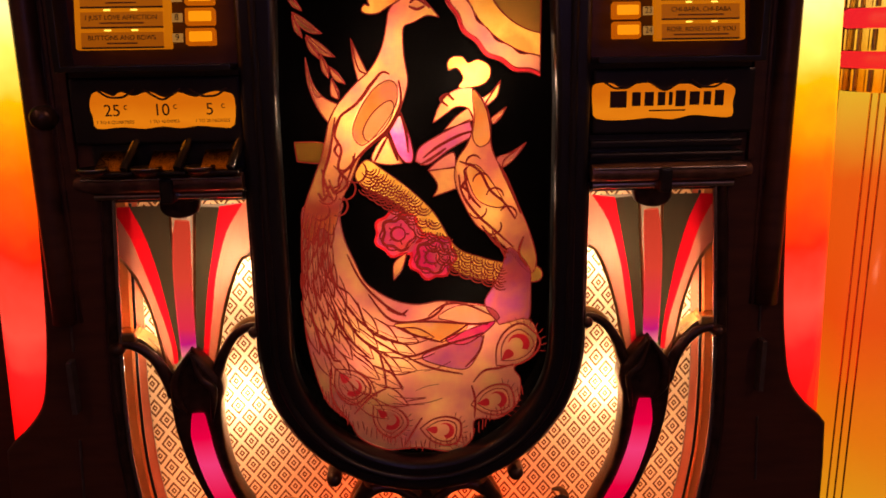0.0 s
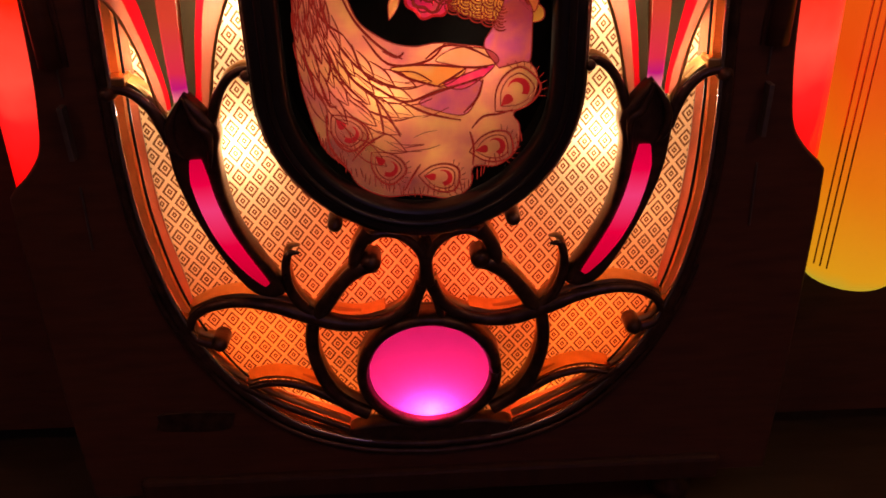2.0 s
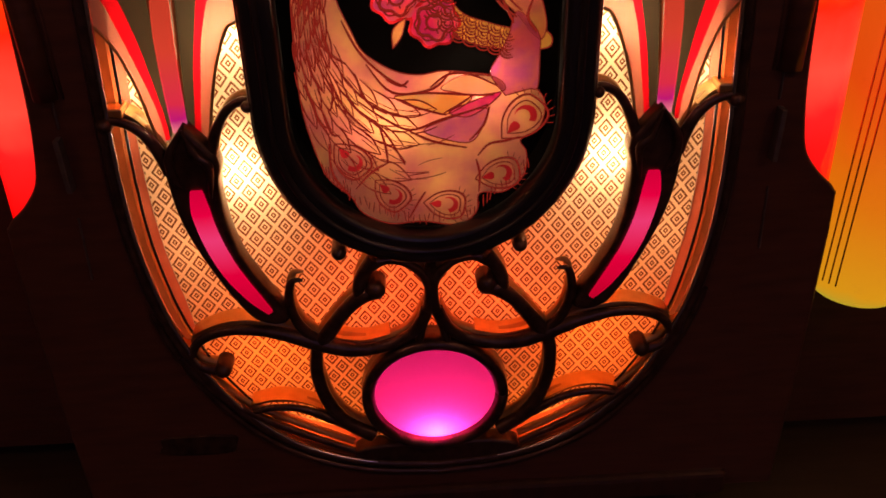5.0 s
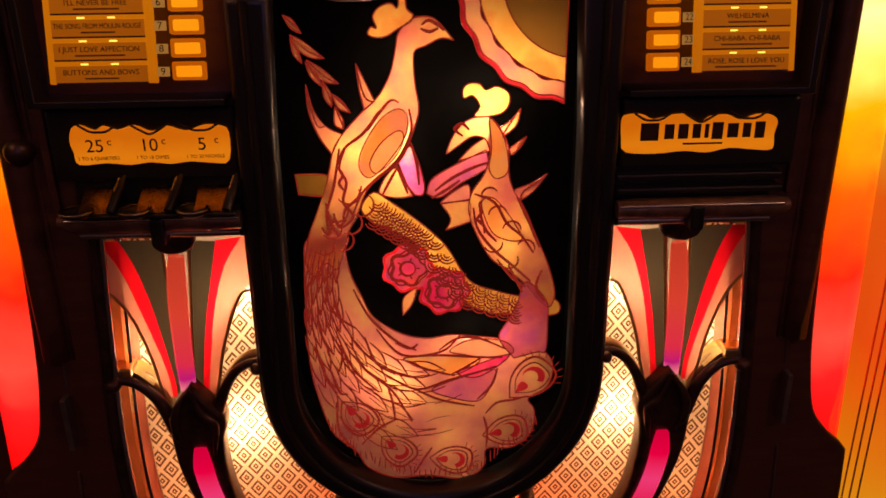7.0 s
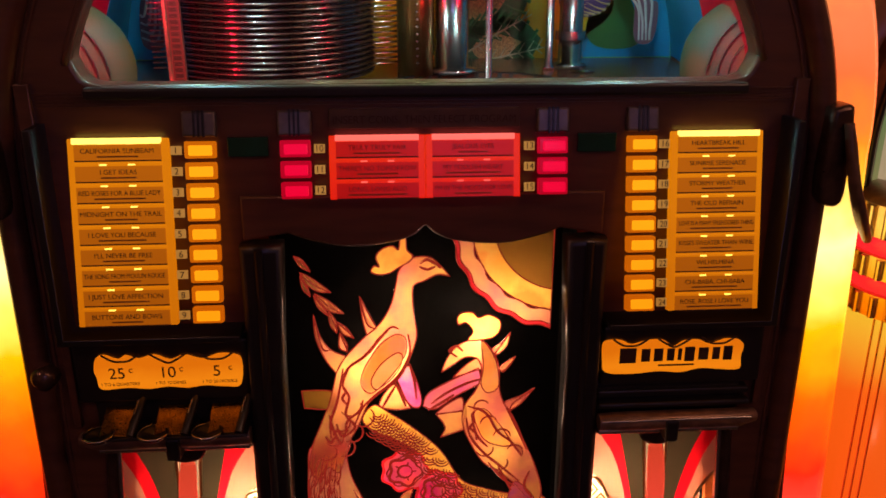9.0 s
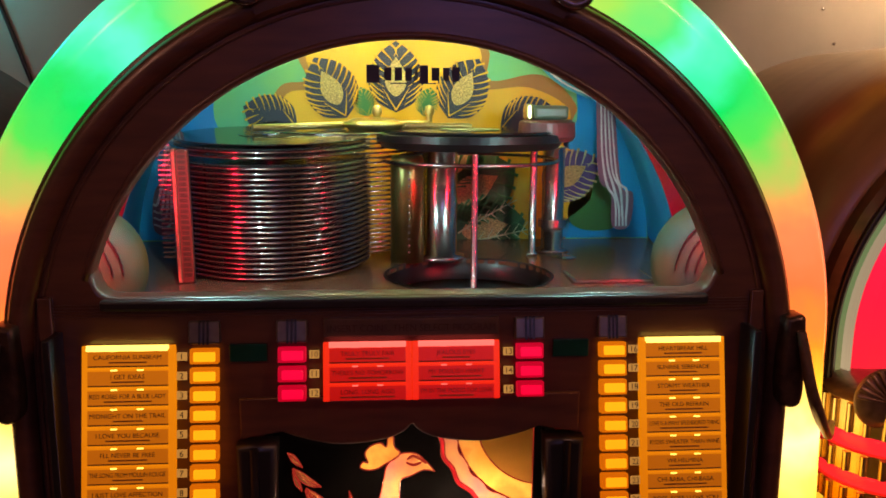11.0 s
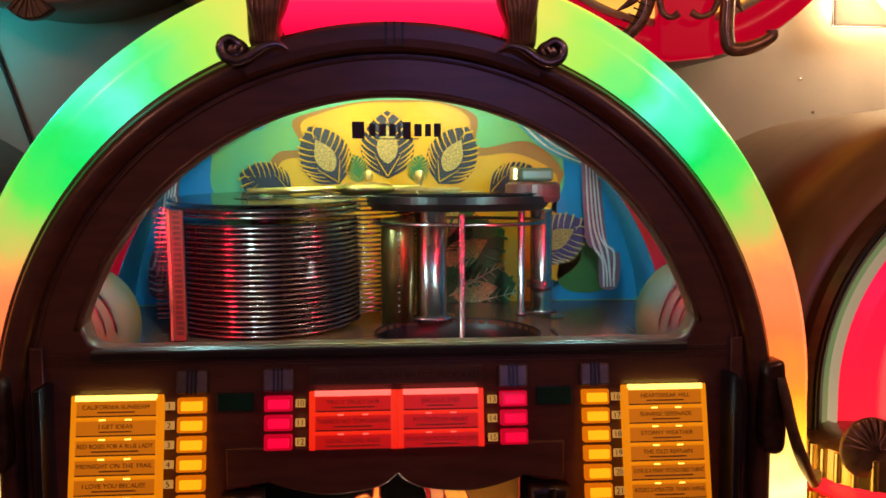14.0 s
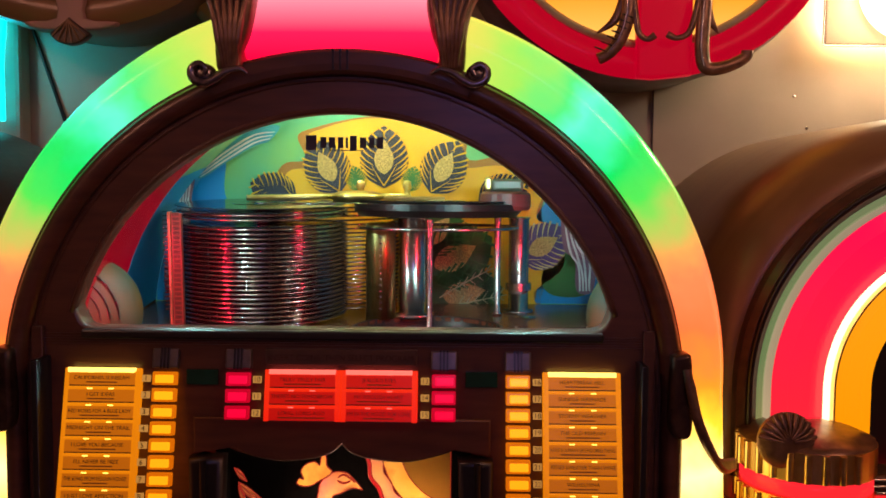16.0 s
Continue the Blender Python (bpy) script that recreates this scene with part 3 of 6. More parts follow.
# orb at the foot
orb = part("orb_ring", sweep([(0.087 * math.cos(a), 0.286 + 0.084 * math.sin(a), math.cos(a), math.sin(a)) for a in np.linspace(0, 2 * math.pi, 49)], [(-0.010, -0.002), (-0.006, -0.009), (0.001, -0.011), (0.006, -0.006), (0.007, 0.02), (-0.009, 0.02)]), BRONZE, jukebox, "dark ring", smooth=True)
ORB = backlit("magenta_orb_plastic", (0.44, 0.008, 0.075), (0.40, 0.008, 0.080), 0.12, scale=6, through=0.85, rough=0.2)
part("orb_lens", lathe([(0.0001, 0.014), (0.03, 0.012), (0.06, 0.006), (0.084, -0.006)], 0, 0.0, 0.286, 48, "Y"), ORB, orb, "glowing magenta plastic dome", smooth=True)
# unseen cup, added to keep the orb's bulb off the grille cloth
part("orb_spill_cup", lathe([(0.088, 0.0), (0.088, -0.052), (0.080, -0.058), (0.0001, -0.060)], 0, 0.008, 0.286, 40, "Y"), BASE_WOOD, orb, "unseen dark cup added to block spill from the dome's bulb", smooth=True)
part("foot_plate", plate([smooth_line([(-0.07, 0.205), (0.07, 0.205), (0.11, 0.19), (0.06, 0.165), (-0.06, 0.165), (-0.11, 0.19)], True, 4)], -0.004, 0.024, 0.004), BRONZE, jukebox)
part("plinth", box(-0.40, 0.40, -0.012, 0.03, 0.085, 0.125, 0.006), BASE_WOOD, jukebox, "low walnut plinth")
part("lower_moulding", rod([(x, -0.002, z - 0.012) for x, z in flip(GRILLE)[::-1] + GRILLE[1:] if z < 0.45], 0.005), BRONZE, jukebox, smooth=True)
for sx in (-1, 1):
    part("foot", lathe([(0.0001, 0.0), (0.03, 0.0), (0.03, 0.02), (0.02, 0.03), (0.02, 0.09)], sx * 0.36, 0.06, 0.0, 20), BRONZE, jukebox, smooth=True)
    part("foot", lathe([(0.0001, 0.0), (0.03, 0.0), (0.03, 0.02), (0.02, 0.03), (0.02, 0.09)], sx * 0.36, 0.56, 0.0, 20), BRONZE, jukebox, smooth=True)
latch = part("lock_plate", plate([smooth_line([(-0.349, 0.237), (-0.265, 0.236), (-0.262, 0.221), (-0.274, 0.206), (-0.355, 0.209), (-0.356, 0.224)], True, 3)], -0.003, 0.006, 0.001), BRONZE, jukebox)

# lamps behind the cloth and the orb
for s in (1, -1):
    bulb(s * 0.208, 0.058, 0.600, 0.50, (1, 0.86, 0.66))
    bulb(s * 0.190, 0.058, 0.755, 0.45, (1, 0.86, 0.66))
    bulb(s * 0.300, 0.058, 0.700, 0.22)
    bulb(s * 0.270, 0.085, 0.50, 0.11, (1, 0.55, 0.34))
    bulb(s * 0.19, 0.10, 0.50, 0.08, (1, 0.5, 0.26))
    bulb(s * 0.255, 0.085, 0.775, 0.07, (1, 0.55, 0.35))
    bulb(s * 0.21, 0.10, 0.345, 0.44, (1, 0.17, 0.015))
    bulb(s * 0.07, 0.09, 0.43, 0.33, (1, 0.12, 0.04))
bulb(0.0, 0.015, 0.233, 1.5, (1.0, 1.0, 1.0), 0.009)
for s in (1, -1):
    bulb(s * 0.15, 0.07, 0.222, 0.16, (1, 0.30, 0.05))

# ---- centre: framed ornamental glass ----
VALANCE = smooth_line([(0.001, 1.064), (0.009, 1.056), (0.026, 1.049), (0.053, 1.045), (0.081, 1.045), (0.114, 1.053), (0.130, 1.059)])
panel_frame = part("panel_frame", plate([[(U_R, 1.0505)] + arc(0, U_Z, U_R, 0, -180, 48) + [(-U_R, 1.0505), (-0.1345, 1.0505), (-0.1398, 0.93)] + arc(0, U_Z, 0.1405, -180, 0, 40) + [(0.1398, 0.93), (0.1345, 1.0505)]], -0.018, 0.030, 0.006), BLACK, jukebox, "black lacquered frame round the glass")
part("frame_moulding", rod([(x, -0.018, z) for x, z in [(0.157, 1.048)] + arc(0, U_Z, 0.158, 0, -180, 48) + [(-0.157, 1.048)]], 0.004), BLACK, panel_frame, smooth=True)
part("frame_bead", rod([(x, -0.008, z) for x, z in [(0.173, 0.84)] + arc(0, U_Z, 0.173, 0, -180, 48) + [(-0.173, 0.84)]], 0.005), BRONZE, panel_frame, smooth=True)
part("valance", plate([[(-0.172, 1.095), (0.172, 1.095), (0.172, 1.052)] + VALANCE[::-1] + flip(VALANCE)[1:] + [(-0.172, 1.052)]], -0.004, 0.02, 0.002), VENEER, jukebox, "dark scalloped top edge")
part("glass_backing", plate([[(0.15, 1.09), (0.15, U_Z)] + arc(0, U_Z, 0.15, 0, -180, 30) + [(-0.15, 1.09)]], 0.07, 0.004), VELVET, panel_frame, "black backing")
part("backing_side", sweep([(x, z, 0, 0) for x, z in [(0.15, 1.09)] + arc(0, U_Z, 0.15, 0, -180, 30) + [(-0.15, 1.09), (0.15, 1.09)]], [(0, 0.01), (0, 0.07)], closed_section=False), VELVET, panel_frame)

art = part("ornamental_glass", plate([[(0.141, U_Z)] + arc(0, U_Z, 0.141, 0, -180, 40) + [(-0.141, 1.02), (-0.142, 1.02)] + arc(0, U_Z, 0.142, -180, 0, 40) + [(0.142, 1.02), (0.141, 1.02)]], 0.002, 0.003), BLACK, jukebox, "black glass inlaid with lit coloured plume and leaf shapes")


def pane(name, pts, m, y=0.004, closed=True, steps=5):
    line = smooth_line(pts, closed, steps)
    ob = part(name, plate([line], y, 0.0), m, art)
    if name not in ("plume_ring", "plume_spot", "rose_pane"):
        edge = part("pane_edge", rod([(x, y - 0.0004, z) for x, z in line], 0.0007, closed=True, sides=1), GLASS_INK, ob)
    return ob


def ink(pts, width=0.0016, y=0.003):
    part("glass_line", stroke(pts, y, width * 1.6, [0.5, 1, 1, 0.6], 5, flat=0.3), GLASS_INK, art)


pane("tail_pane", [(-0.119, 0.822), (-0.125, 0.790), (-0.127, 0.740), (-0.127, 0.688), (-0.122, 0.648), (-0.108, 0.598), (-0.084, 0.572), (-0.072, 0.551), (-0.043, 0.536), (-0.007, 0.537), (0.032, 0.531), (0.054, 0.545), (0.058, 0.569), (0.085, 0.570), (0.106, 0.588), (0.109, 0.616), (0.102, 0.631), (0.122, 0.645), (0.127, 0.672), (0.115, 0.689), (0.094, 0.693), (0.082, 0.686), (0.073, 0.703), (0.049, 0.708), (0.020, 0.711), (-0.003, 0.708), (-0.026, 0.712), (-0.049, 0.725), (-0.062, 0.738), (-0.070, 0.757), (-0.080, 0.782), (-0.084, 0.807), (-0.082, 0.824)], ROSE_GLASS, 0.006)
pane("body_pane", [(0.024, 1.009), (0.024, 1.009), (0.015, 1.020), (0.005, 1.029), (-0.008, 1.030), (-0.017, 1.026), (-0.026, 1.016), (-0.029, 1.001), (-0.034, 0.981), (-0.045, 0.961), (-0.061, 0.946), (-0.078, 0.928), (-0.089, 0.912), (-0.094, 0.893), (-0.100, 0.871), (-0.109, 0.848), (-0.119, 0.822), (-0.123, 0.796), (-0.115, 0.782), (-0.103, 0.796), (-0.093, 0.789), (-0.084, 0.813), (-0.079, 0.830), (-0.071, 0.844), (-0.060, 0.870), (-0.043, 0.886), (-0.029, 0.897), (-0.020, 0.912), (-0.011, 0.937), (-0.009, 0.950), (-0.012, 0.971), (-0.013, 0.991), (-0.011, 1.001), (-0.001, 1.005), (0.012, 1.011)], PEACH, 0.004)
pane("crest_pane", [(-0.053, 1.016), (-0.050, 1.022), (-0.045, 1.021), (-0.048, 1.031), (-0.042, 1.039), (-0.032, 1.042), (-0.026, 1.038), (-0.024, 1.049), (-0.019, 1.049), (-0.018, 1.038), (-0.012, 1.032), (-0.012, 1.032), (-0.015, 1.026), (-0.026, 1.020), (-0.036, 1.014), (-0.046, 1.013)], GOLD_GLASS, 0.003)
pane("body_pane", [(0.016, 0.904), (0.016, 0.904), (0.022, 0.920), (0.032, 0.933), (0.045, 0.939), (0.058, 0.938), (0.069, 0.924), (0.075, 0.908), (0.076, 0.883), (0.081, 0.866), (0.092, 0.848), (0.104, 0.819), (0.117, 0.788), (0.125, 0.757), (0.121, 0.741), (0.110, 0.748), (0.095, 0.767), (0.077, 0.783), (0.060, 0.796), (0.046, 0.821), (0.038, 0.844), (0.040, 0.864), (0.051, 0.881), (0.056, 0.895), (0.057, 0.910), (0.051, 0.919), (0.040, 0.920), (0.029, 0.913)], PEACH, 0.004)
pane("tail_pane", [(0.096, 0.770), (0.117, 0.748), (0.119, 0.725), (0.118, 0.691), (0.109, 0.689), (0.085, 0.683), (0.085, 0.683), (0.069, 0.707), (0.078, 0.727), (0.087, 0.746)], MAUVE, 0.003)
pane("crest_pane", [(0.043, 0.940), (0.048, 0.949), (0.041, 0.959), (0.033, 0.957), (0.032, 0.965), (0.037, 0.970), (0.047, 0.970), (0.053, 0.964), (0.063, 0.967), (0.074, 0.961), (0.075, 0.951), (0.069, 0.943), (0.058, 0.940)], GOLD_GLASS, 0.003)
pane("lit_tint_pane", [(-0.066, 0.892), (-0.063, 0.910), (-0.047, 0.936), (-0.030, 0.948), (-0.020, 0.942), (-0.022, 0.923), (-0.037, 0.900), (-0.056, 0.883)], GOLD_TINT, 0.0034)
# hot core over the bulb, drawn as a pale pane
pane("lit_tint_pane", [(-0.056, 0.897), (-0.046, 0.915), (-0.031, 0.927), (-0.024, 0.925), (-0.026, 0.912), (-0.037, 0.897), (-0.051, 0.887)], PALE, 0.0032)
pane("lit_tint_pane", [(0.057, 0.937), (0.067, 0.926), (0.073, 0.910), (0.075, 0.886), (0.064, 0.879), (0.057, 0.889), (0.059, 0.910)], GOLD_TINT, 0.0034)
pane("lit_tint_pane", [(0.050, 0.854), (0.060, 0.860), (0.072, 0.848), (0.084, 0.830), (0.090, 0.816), (0.077, 0.815), (0.060, 0.825)], GOLD_TINT, 0.0034)
pane("lit_tint_pane", [(-0.030, 0.686), (0.003, 0.689), (0.050, 0.684), (0.023, 0.665), (-0.009, 0.675)], GOLD_TINT, 0.0034)
# second bulb's hot spot, also a pale emitting pane
pane("lit_tint_pane", [(0.018, 0.694), (0.040, 0.706), (0.074, 0.703), (0.084, 0.689), (0.055, 0.685), (0.032, 0.689)], PALE, 0.0033)
pane("lit_tint_pane", [(0.026, 0.667), (0.048, 0.677), (0.080, 0.687), (0.066, 0.672), (0.045, 0.661)], MAGENTA, 0.0033)
pane("lit_tint_pane", [(-0.001, 0.648), (0.026, 0.660), (0.065, 0.670), (0.061, 0.649), (0.047, 0.632), (0.017, 0.638)], LILAC, 0.0034)
# plume eyes: outlined drop, crescent and heart
for ex, ez, tilt, size in ((-0.080, 0.616, -38, 1.02), (-0.039, 0.573, -42, 0.98), (0.021, 0.558, -82, 1.0), (0.080, 0.593, -100, 1.05), (0.104, 0.657, -135, 1.22)):
    def turned(pts, k, tilt=tilt, ex=ex, ez=ez):
        c, q = math.cos(radians(tilt)), math.sin(radians(tilt))
        return [(ex + k * (c * x + q * z), ez + k * (-q * x + c * z)) for x, z in pts]
    tear = [(0, 0.026), (0, 0.026), (0.013, 0.012), (0.0175, -0.005), (0.011, -0.019), (-0.011, -0.019), (-0.0175, -0.005), (-0.013, 0.012)]
    ink(turned(tear + tear[:1], size), 0.0017)
    ink(turned(tear + tear[:1], size * 0.74), 0.0011)
    pane("plume_ring", turned(arc(0, -0.003, 0.0100, 30, -170, 14) + arc(0.0015, -0.0005, 0.0068, -170, 30, 14), size), RED_GLASS, 0.0028, True, 1)
    pane("plume_spot", turned([(0, 0.019), (0, 0.019), (0.0042, 0.011), (0.003, 0.0065), (-0.003, 0.0065), (-0.0042, 0.011)], size), RED_GLASS, 0.0028, True, 4)
    for k in range(9):
        a = radians(200 + 17 * k)
        ink(turned([(0.0185 * math.cos(a), -0.004 + 0.0185 * math.sin(a)), (0.025 * math.cos(a + 0.1), -0.004 + 0.025 * math.sin(a + 0.1))], size), 0.0006)
# spear leaves
for pts in ([(-0.127, 1.033), (-0.127, 1.033), (-0.119, 1.029), (-0.112, 1.017), (-0.112, 1.017), (-0.121, 1.022)], [(-0.122, 1.016), (-0.122, 1.016), (-0.111, 1.010), (-0.093, 0.995), (-0.093, 0.995), (-0.105, 0.996), (-0.116, 1.004)], [(-0.122, 1.013), (-0.122, 1.013), (-0.116, 1.003), (-0.113, 0.991), (-0.113, 0.991), (-0.120, 0.999)], [(-0.109, 0.994), (-0.109, 0.994), (-0.095, 0.985), (-0.081, 0.972), (-0.081, 0.972), (-0.093, 0.974), (-0.104, 0.983)], [(-0.110, 0.992), (-0.110, 0.992), (-0.100, 0.980), (-0.097, 0.970), (-0.097, 0.970), (-0.106, 0.979)],
            [(-0.096, 0.975), (-0.096, 0.975), (-0.089, 0.963), (-0.089, 0.951), (-0.089, 0.951), (-0.095, 0.960)], [(-0.088, 0.963), (-0.088, 0.963), (-0.079, 0.956), (-0.072, 0.945), (-0.072, 0.945), (-0.083, 0.950)], [(-0.086, 0.951), (-0.086, 0.951), (-0.079, 0.938), (-0.080, 0.930), (-0.080, 0.930), (-0.087, 0.935)], [(-0.065, 0.990), (-0.065, 0.990), (-0.058, 0.974), (-0.049, 0.955), (-0.049, 0.955), (-0.059, 0.947), (-0.059, 0.947), (-0.063, 0.967)], [(-0.111, 0.972), (-0.111, 0.972), (-0.106, 0.949), (-0.096, 0.933), (-0.081, 0.925), (-0.081, 0.925), (-0.091, 0.906), (-0.091, 0.906), (-0.102, 0.923), (-0.110, 0.947)],
            [(0.086, 0.946), (0.086, 0.946), (0.082, 0.930), (0.069, 0.919), (0.069, 0.919), (0.064, 0.925), (0.077, 0.935)], [(0.092, 0.919), (0.092, 0.919), (0.086, 0.908), (0.078, 0.902), (0.078, 0.902), (0.077, 0.908)], [(0.113, 0.882), (0.113, 0.882), (0.100, 0.865), (0.088, 0.856), (0.088, 0.856), (0.082, 0.866), (0.097, 0.872)]):
    pane("leaf_pane", pts, PEACH, 0.005)
    ink([pts[0], tuple((Vector(pts[2]) + Vector(pts[-2])) / 2), pts[3]], 0.0012)
for pts, m in (([(-0.029, 0.896), (-0.029, 0.896), (-0.018, 0.912), (-0.010, 0.896), (-0.005, 0.874), (-0.007, 0.864), (-0.014, 0.864), (-0.014, 0.864), (-0.021, 0.874)], MAGENTA), ([(-0.043, 0.881), (-0.043, 0.881), (-0.032, 0.891), (-0.021, 0.872), (-0.016, 0.863), (-0.016, 0.863), (-0.033, 0.862), (-0.048, 0.867)], PEACH), ([(-0.003, 0.865), (-0.003, 0.865), (0.002, 0.879), (0.021, 0.891), (0.054, 0.907), (0.054, 0.907), (0.058, 0.890), (0.058, 0.890), (0.032, 0.876), (0.010, 0.861)], MAUVE),
               ([(0.028, 0.897), (0.028, 0.897), (0.040, 0.910), (0.053, 0.919), (0.053, 0.919), (0.058, 0.906), (0.058, 0.906)], PEACH), ([(0.011, 0.854), (0.011, 0.854), (0.032, 0.857), (0.039, 0.856), (0.039, 0.835), (0.039, 0.835), (0.015, 0.827), (0.015, 0.827), (0.020, 0.839)], PEACH), ([(0.010, 0.855), (0.010, 0.855), (0.021, 0.865), (0.037, 0.873), (0.039, 0.857), (0.039, 0.857)], ROSE_GLASS)):
    pane("petal_pane", pts, m, 0.005)
# branch, roses, sun
pane("branch_pane", [(-0.127, 0.887), (-0.127, 0.887), (-0.099, 0.886), (-0.091, 0.876), (-0.097, 0.865), (-0.125, 0.867), (-0.125, 0.867)], OLIVE, 0.0055)
pane("branch_pane", [(-0.066, 0.852), (-0.054, 0.867), (-0.038, 0.857), (-0.012, 0.837), (0.015, 0.810), (0.038, 0.772), (0.066, 0.759), (0.092, 0.752), (0.127, 0.747), (0.128, 0.731), (0.090, 0.731), (0.049, 0.739), (0.021, 0.760), (-0.012, 0.810), (-0.039, 0.829), (-0.058, 0.838)], GOLD_GLASS, 0.0065)
for k in range(45):
    f = k / 44
    x, z = np.interp(f, [0, 0.45, 0.7, 1], [p[0] for p in [(-0.054, 0.851), (-0.004, 0.816), (0.038, 0.760), (0.092, 0.740)]]), np.interp(f, [0, 0.45, 0.7, 1], [p[1] for p in [(-0.054, 0.851), (-0.004, 0.816), (0.038, 0.760), (0.092, 0.740)]])
    off = (0.007, -0.001, -0.008)[k % 3]
    for r in (0.0095, 0.0062, 0.0034):
        ink(arc(x + off * 0.6, z + off, r, 200 - 60 * f, 360 - 60 * f, 6), 0.0012)
for (cx, cz), m in zip([(-0.023, 0.788), (0.013, 0.762)], (LILAC, MAGENTA)):
    def bloom(r, wave, n=5, turn=0.4):
        return [(cx + (r + wave * math.cos(n * a + turn)) * math.cos(a), cz + (r + wave * math.cos(n * a + turn)) * math.sin(a)) for a in np.linspace(0, 2 * math.pi, 41)[:-1]]
    pane("rose_pane", bloom(0.0255, 0.002, 7), RED_GLASS, 0.0035, True, 1)
    pane("rose_pane", bloom(0.0225, 0.002, 7), m, 0.003, True, 1)
    ink(bloom(0.0165, 0.0022) + bloom(0.0165, 0.0022)[:1], 0.0022, 0.0022)
    ink(bloom(0.0185, 0.0012, 7, 2) + bloom(0.0185, 0.0012, 7, 2)[:1], 0.0012, 0.0022)
    ink(arc(cx, cz, 0.0075, 0, 360, 20), 0.0018, 0.0022)
    for a in range(0, 360, 72):
        ink([(cx + 0.008 * math.cos(radians(a)), cz + 0.008 * math.sin(radians(a))), (cx + 0.012 * math.cos(radians(a)), cz + 0.012 * math.sin(radians(a)))], 0.0012, 0.0022)
pane("leaf_pane", [(-0.014, 0.768), (-0.014, 0.768), (-0.020, 0.749), (-0.029, 0.737), (-0.029, 0.737), (-0.028, 0.756)], PEACH, 0.003)
SUN = (0.140, 1.064)


def sun_ring(r0, r1, wave):
    def curve(r, n):
        last = 1.5 * math.pi - math.asin(min(0.0135 / r, 1.0))
        return [(SUN[0] + (r + wave * math.sin(a * 22)) * math.cos(a), SUN[1] + (r + wave * math.sin(a * 22)) * math.sin(a)) for a in np.linspace(radians(182), last, n)]
    return curve(r0, 70) + curve(r1, 40)[::-1]


for r0, r1, wave, m in ((0.1145, 0.1105, 0.0016, RED_GLASS), (0.1105, 0.096, 0.0016, ROSE_GLASS), (0.095, 0.073, 0.0, GOLD_GLASS), (0.073, 0.015, 0.0, OLIVE)):
    pane("sun_pane", sun_ring(r0, r1, wave), m, 0.005, True, 1)
# inked feather lines
for pts in ([(-0.027, 0.954), (-0.035, 0.956), (-0.047, 0.943), (-0.062, 0.925), (-0.079, 0.912), (-0.088, 0.893)], [(-0.018, 0.948), (-0.016, 0.929), (-0.022, 0.912), (-0.032, 0.897), (-0.051, 0.881), (-0.065, 0.867), (-0.074, 0.847)], [(-0.078, 0.913), (-0.085, 0.893), (-0.079, 0.879), (-0.083, 0.859), (-0.074, 0.844), (-0.088, 0.833), (-0.093, 0.848)], [(-0.100, 0.859), (-0.096, 0.839), (-0.089, 0.824)], [(-0.084, 0.912), (-0.091, 0.876), (-0.099, 0.851), (-0.099, 0.831)], [(0.032, 0.921), (0.024, 0.928), (0.031, 0.933), (0.038, 0.927)], [(-0.005, 1.023), (0.001, 1.027), (0.008, 1.024), (0.015, 1.018)], [(-0.006, 1.020), (0.002, 1.017), (0.010, 1.020)],
            [(0.043, 0.864), (0.051, 0.861), (0.055, 0.860), (0.065, 0.852), (0.075, 0.833), (0.090, 0.819), (0.102, 0.801)], [(0.042, 0.850), (0.046, 0.829), (0.060, 0.808), (0.080, 0.789), (0.100, 0.770)], [(0.048, 0.849), (0.053, 0.829), (0.065, 0.814)], [(0.111, 0.782), (0.106, 0.764), (0.115, 0.748)], [(-0.047, 0.943), (-0.051, 0.939), (-0.045, 0.946), (-0.057, 0.929), (-0.054, 0.934)], [(-0.032, 0.896), (-0.026, 0.881), (-0.021, 0.866)], [(-0.031, 0.891), (-0.038, 0.879), (-0.045, 0.866)], [(-0.089, 0.824), (-0.095, 0.832), (-0.100, 0.826), (-0.105, 0.834)], [(-0.081, 0.841), (-0.088, 0.835), (-0.092, 0.841), (-0.097, 0.835)],
            [(0.054, 0.860), (0.048, 0.854), (0.050, 0.845), (0.046, 0.838), (0.052, 0.831), (0.053, 0.823)], [(0.077, 0.789), (0.086, 0.771), (0.092, 0.758)], [(0.066, 0.795), (0.080, 0.776), (0.095, 0.764)], [(0.005, 0.868), (0.021, 0.880), (0.043, 0.891), (0.057, 0.895)], [(0.002, 0.861), (0.016, 0.869), (0.029, 0.878)], [(-0.065, 0.875), (-0.069, 0.863), (-0.081, 0.852), (-0.084, 0.842)], [(-0.086, 0.893), (-0.082, 0.886), (-0.086, 0.878), (-0.081, 0.870)], [(-0.017, 0.916), (-0.012, 0.896), (-0.010, 0.874)], [(0.084, 0.860), (0.098, 0.831), (0.108, 0.807)]):
    ink(pts, 0.002)
random.seed(4)
FLOW = smooth_line([(-0.102, 0.813), (-0.109, 0.765), (-0.102, 0.714), (-0.075, 0.660), (-0.028, 0.629), (0.020, 0.638), (0.057, 0.664)], steps=10)
WIDE = [0.013, 0.015, 0.027, 0.044, 0.054, 0.046, 0.026]
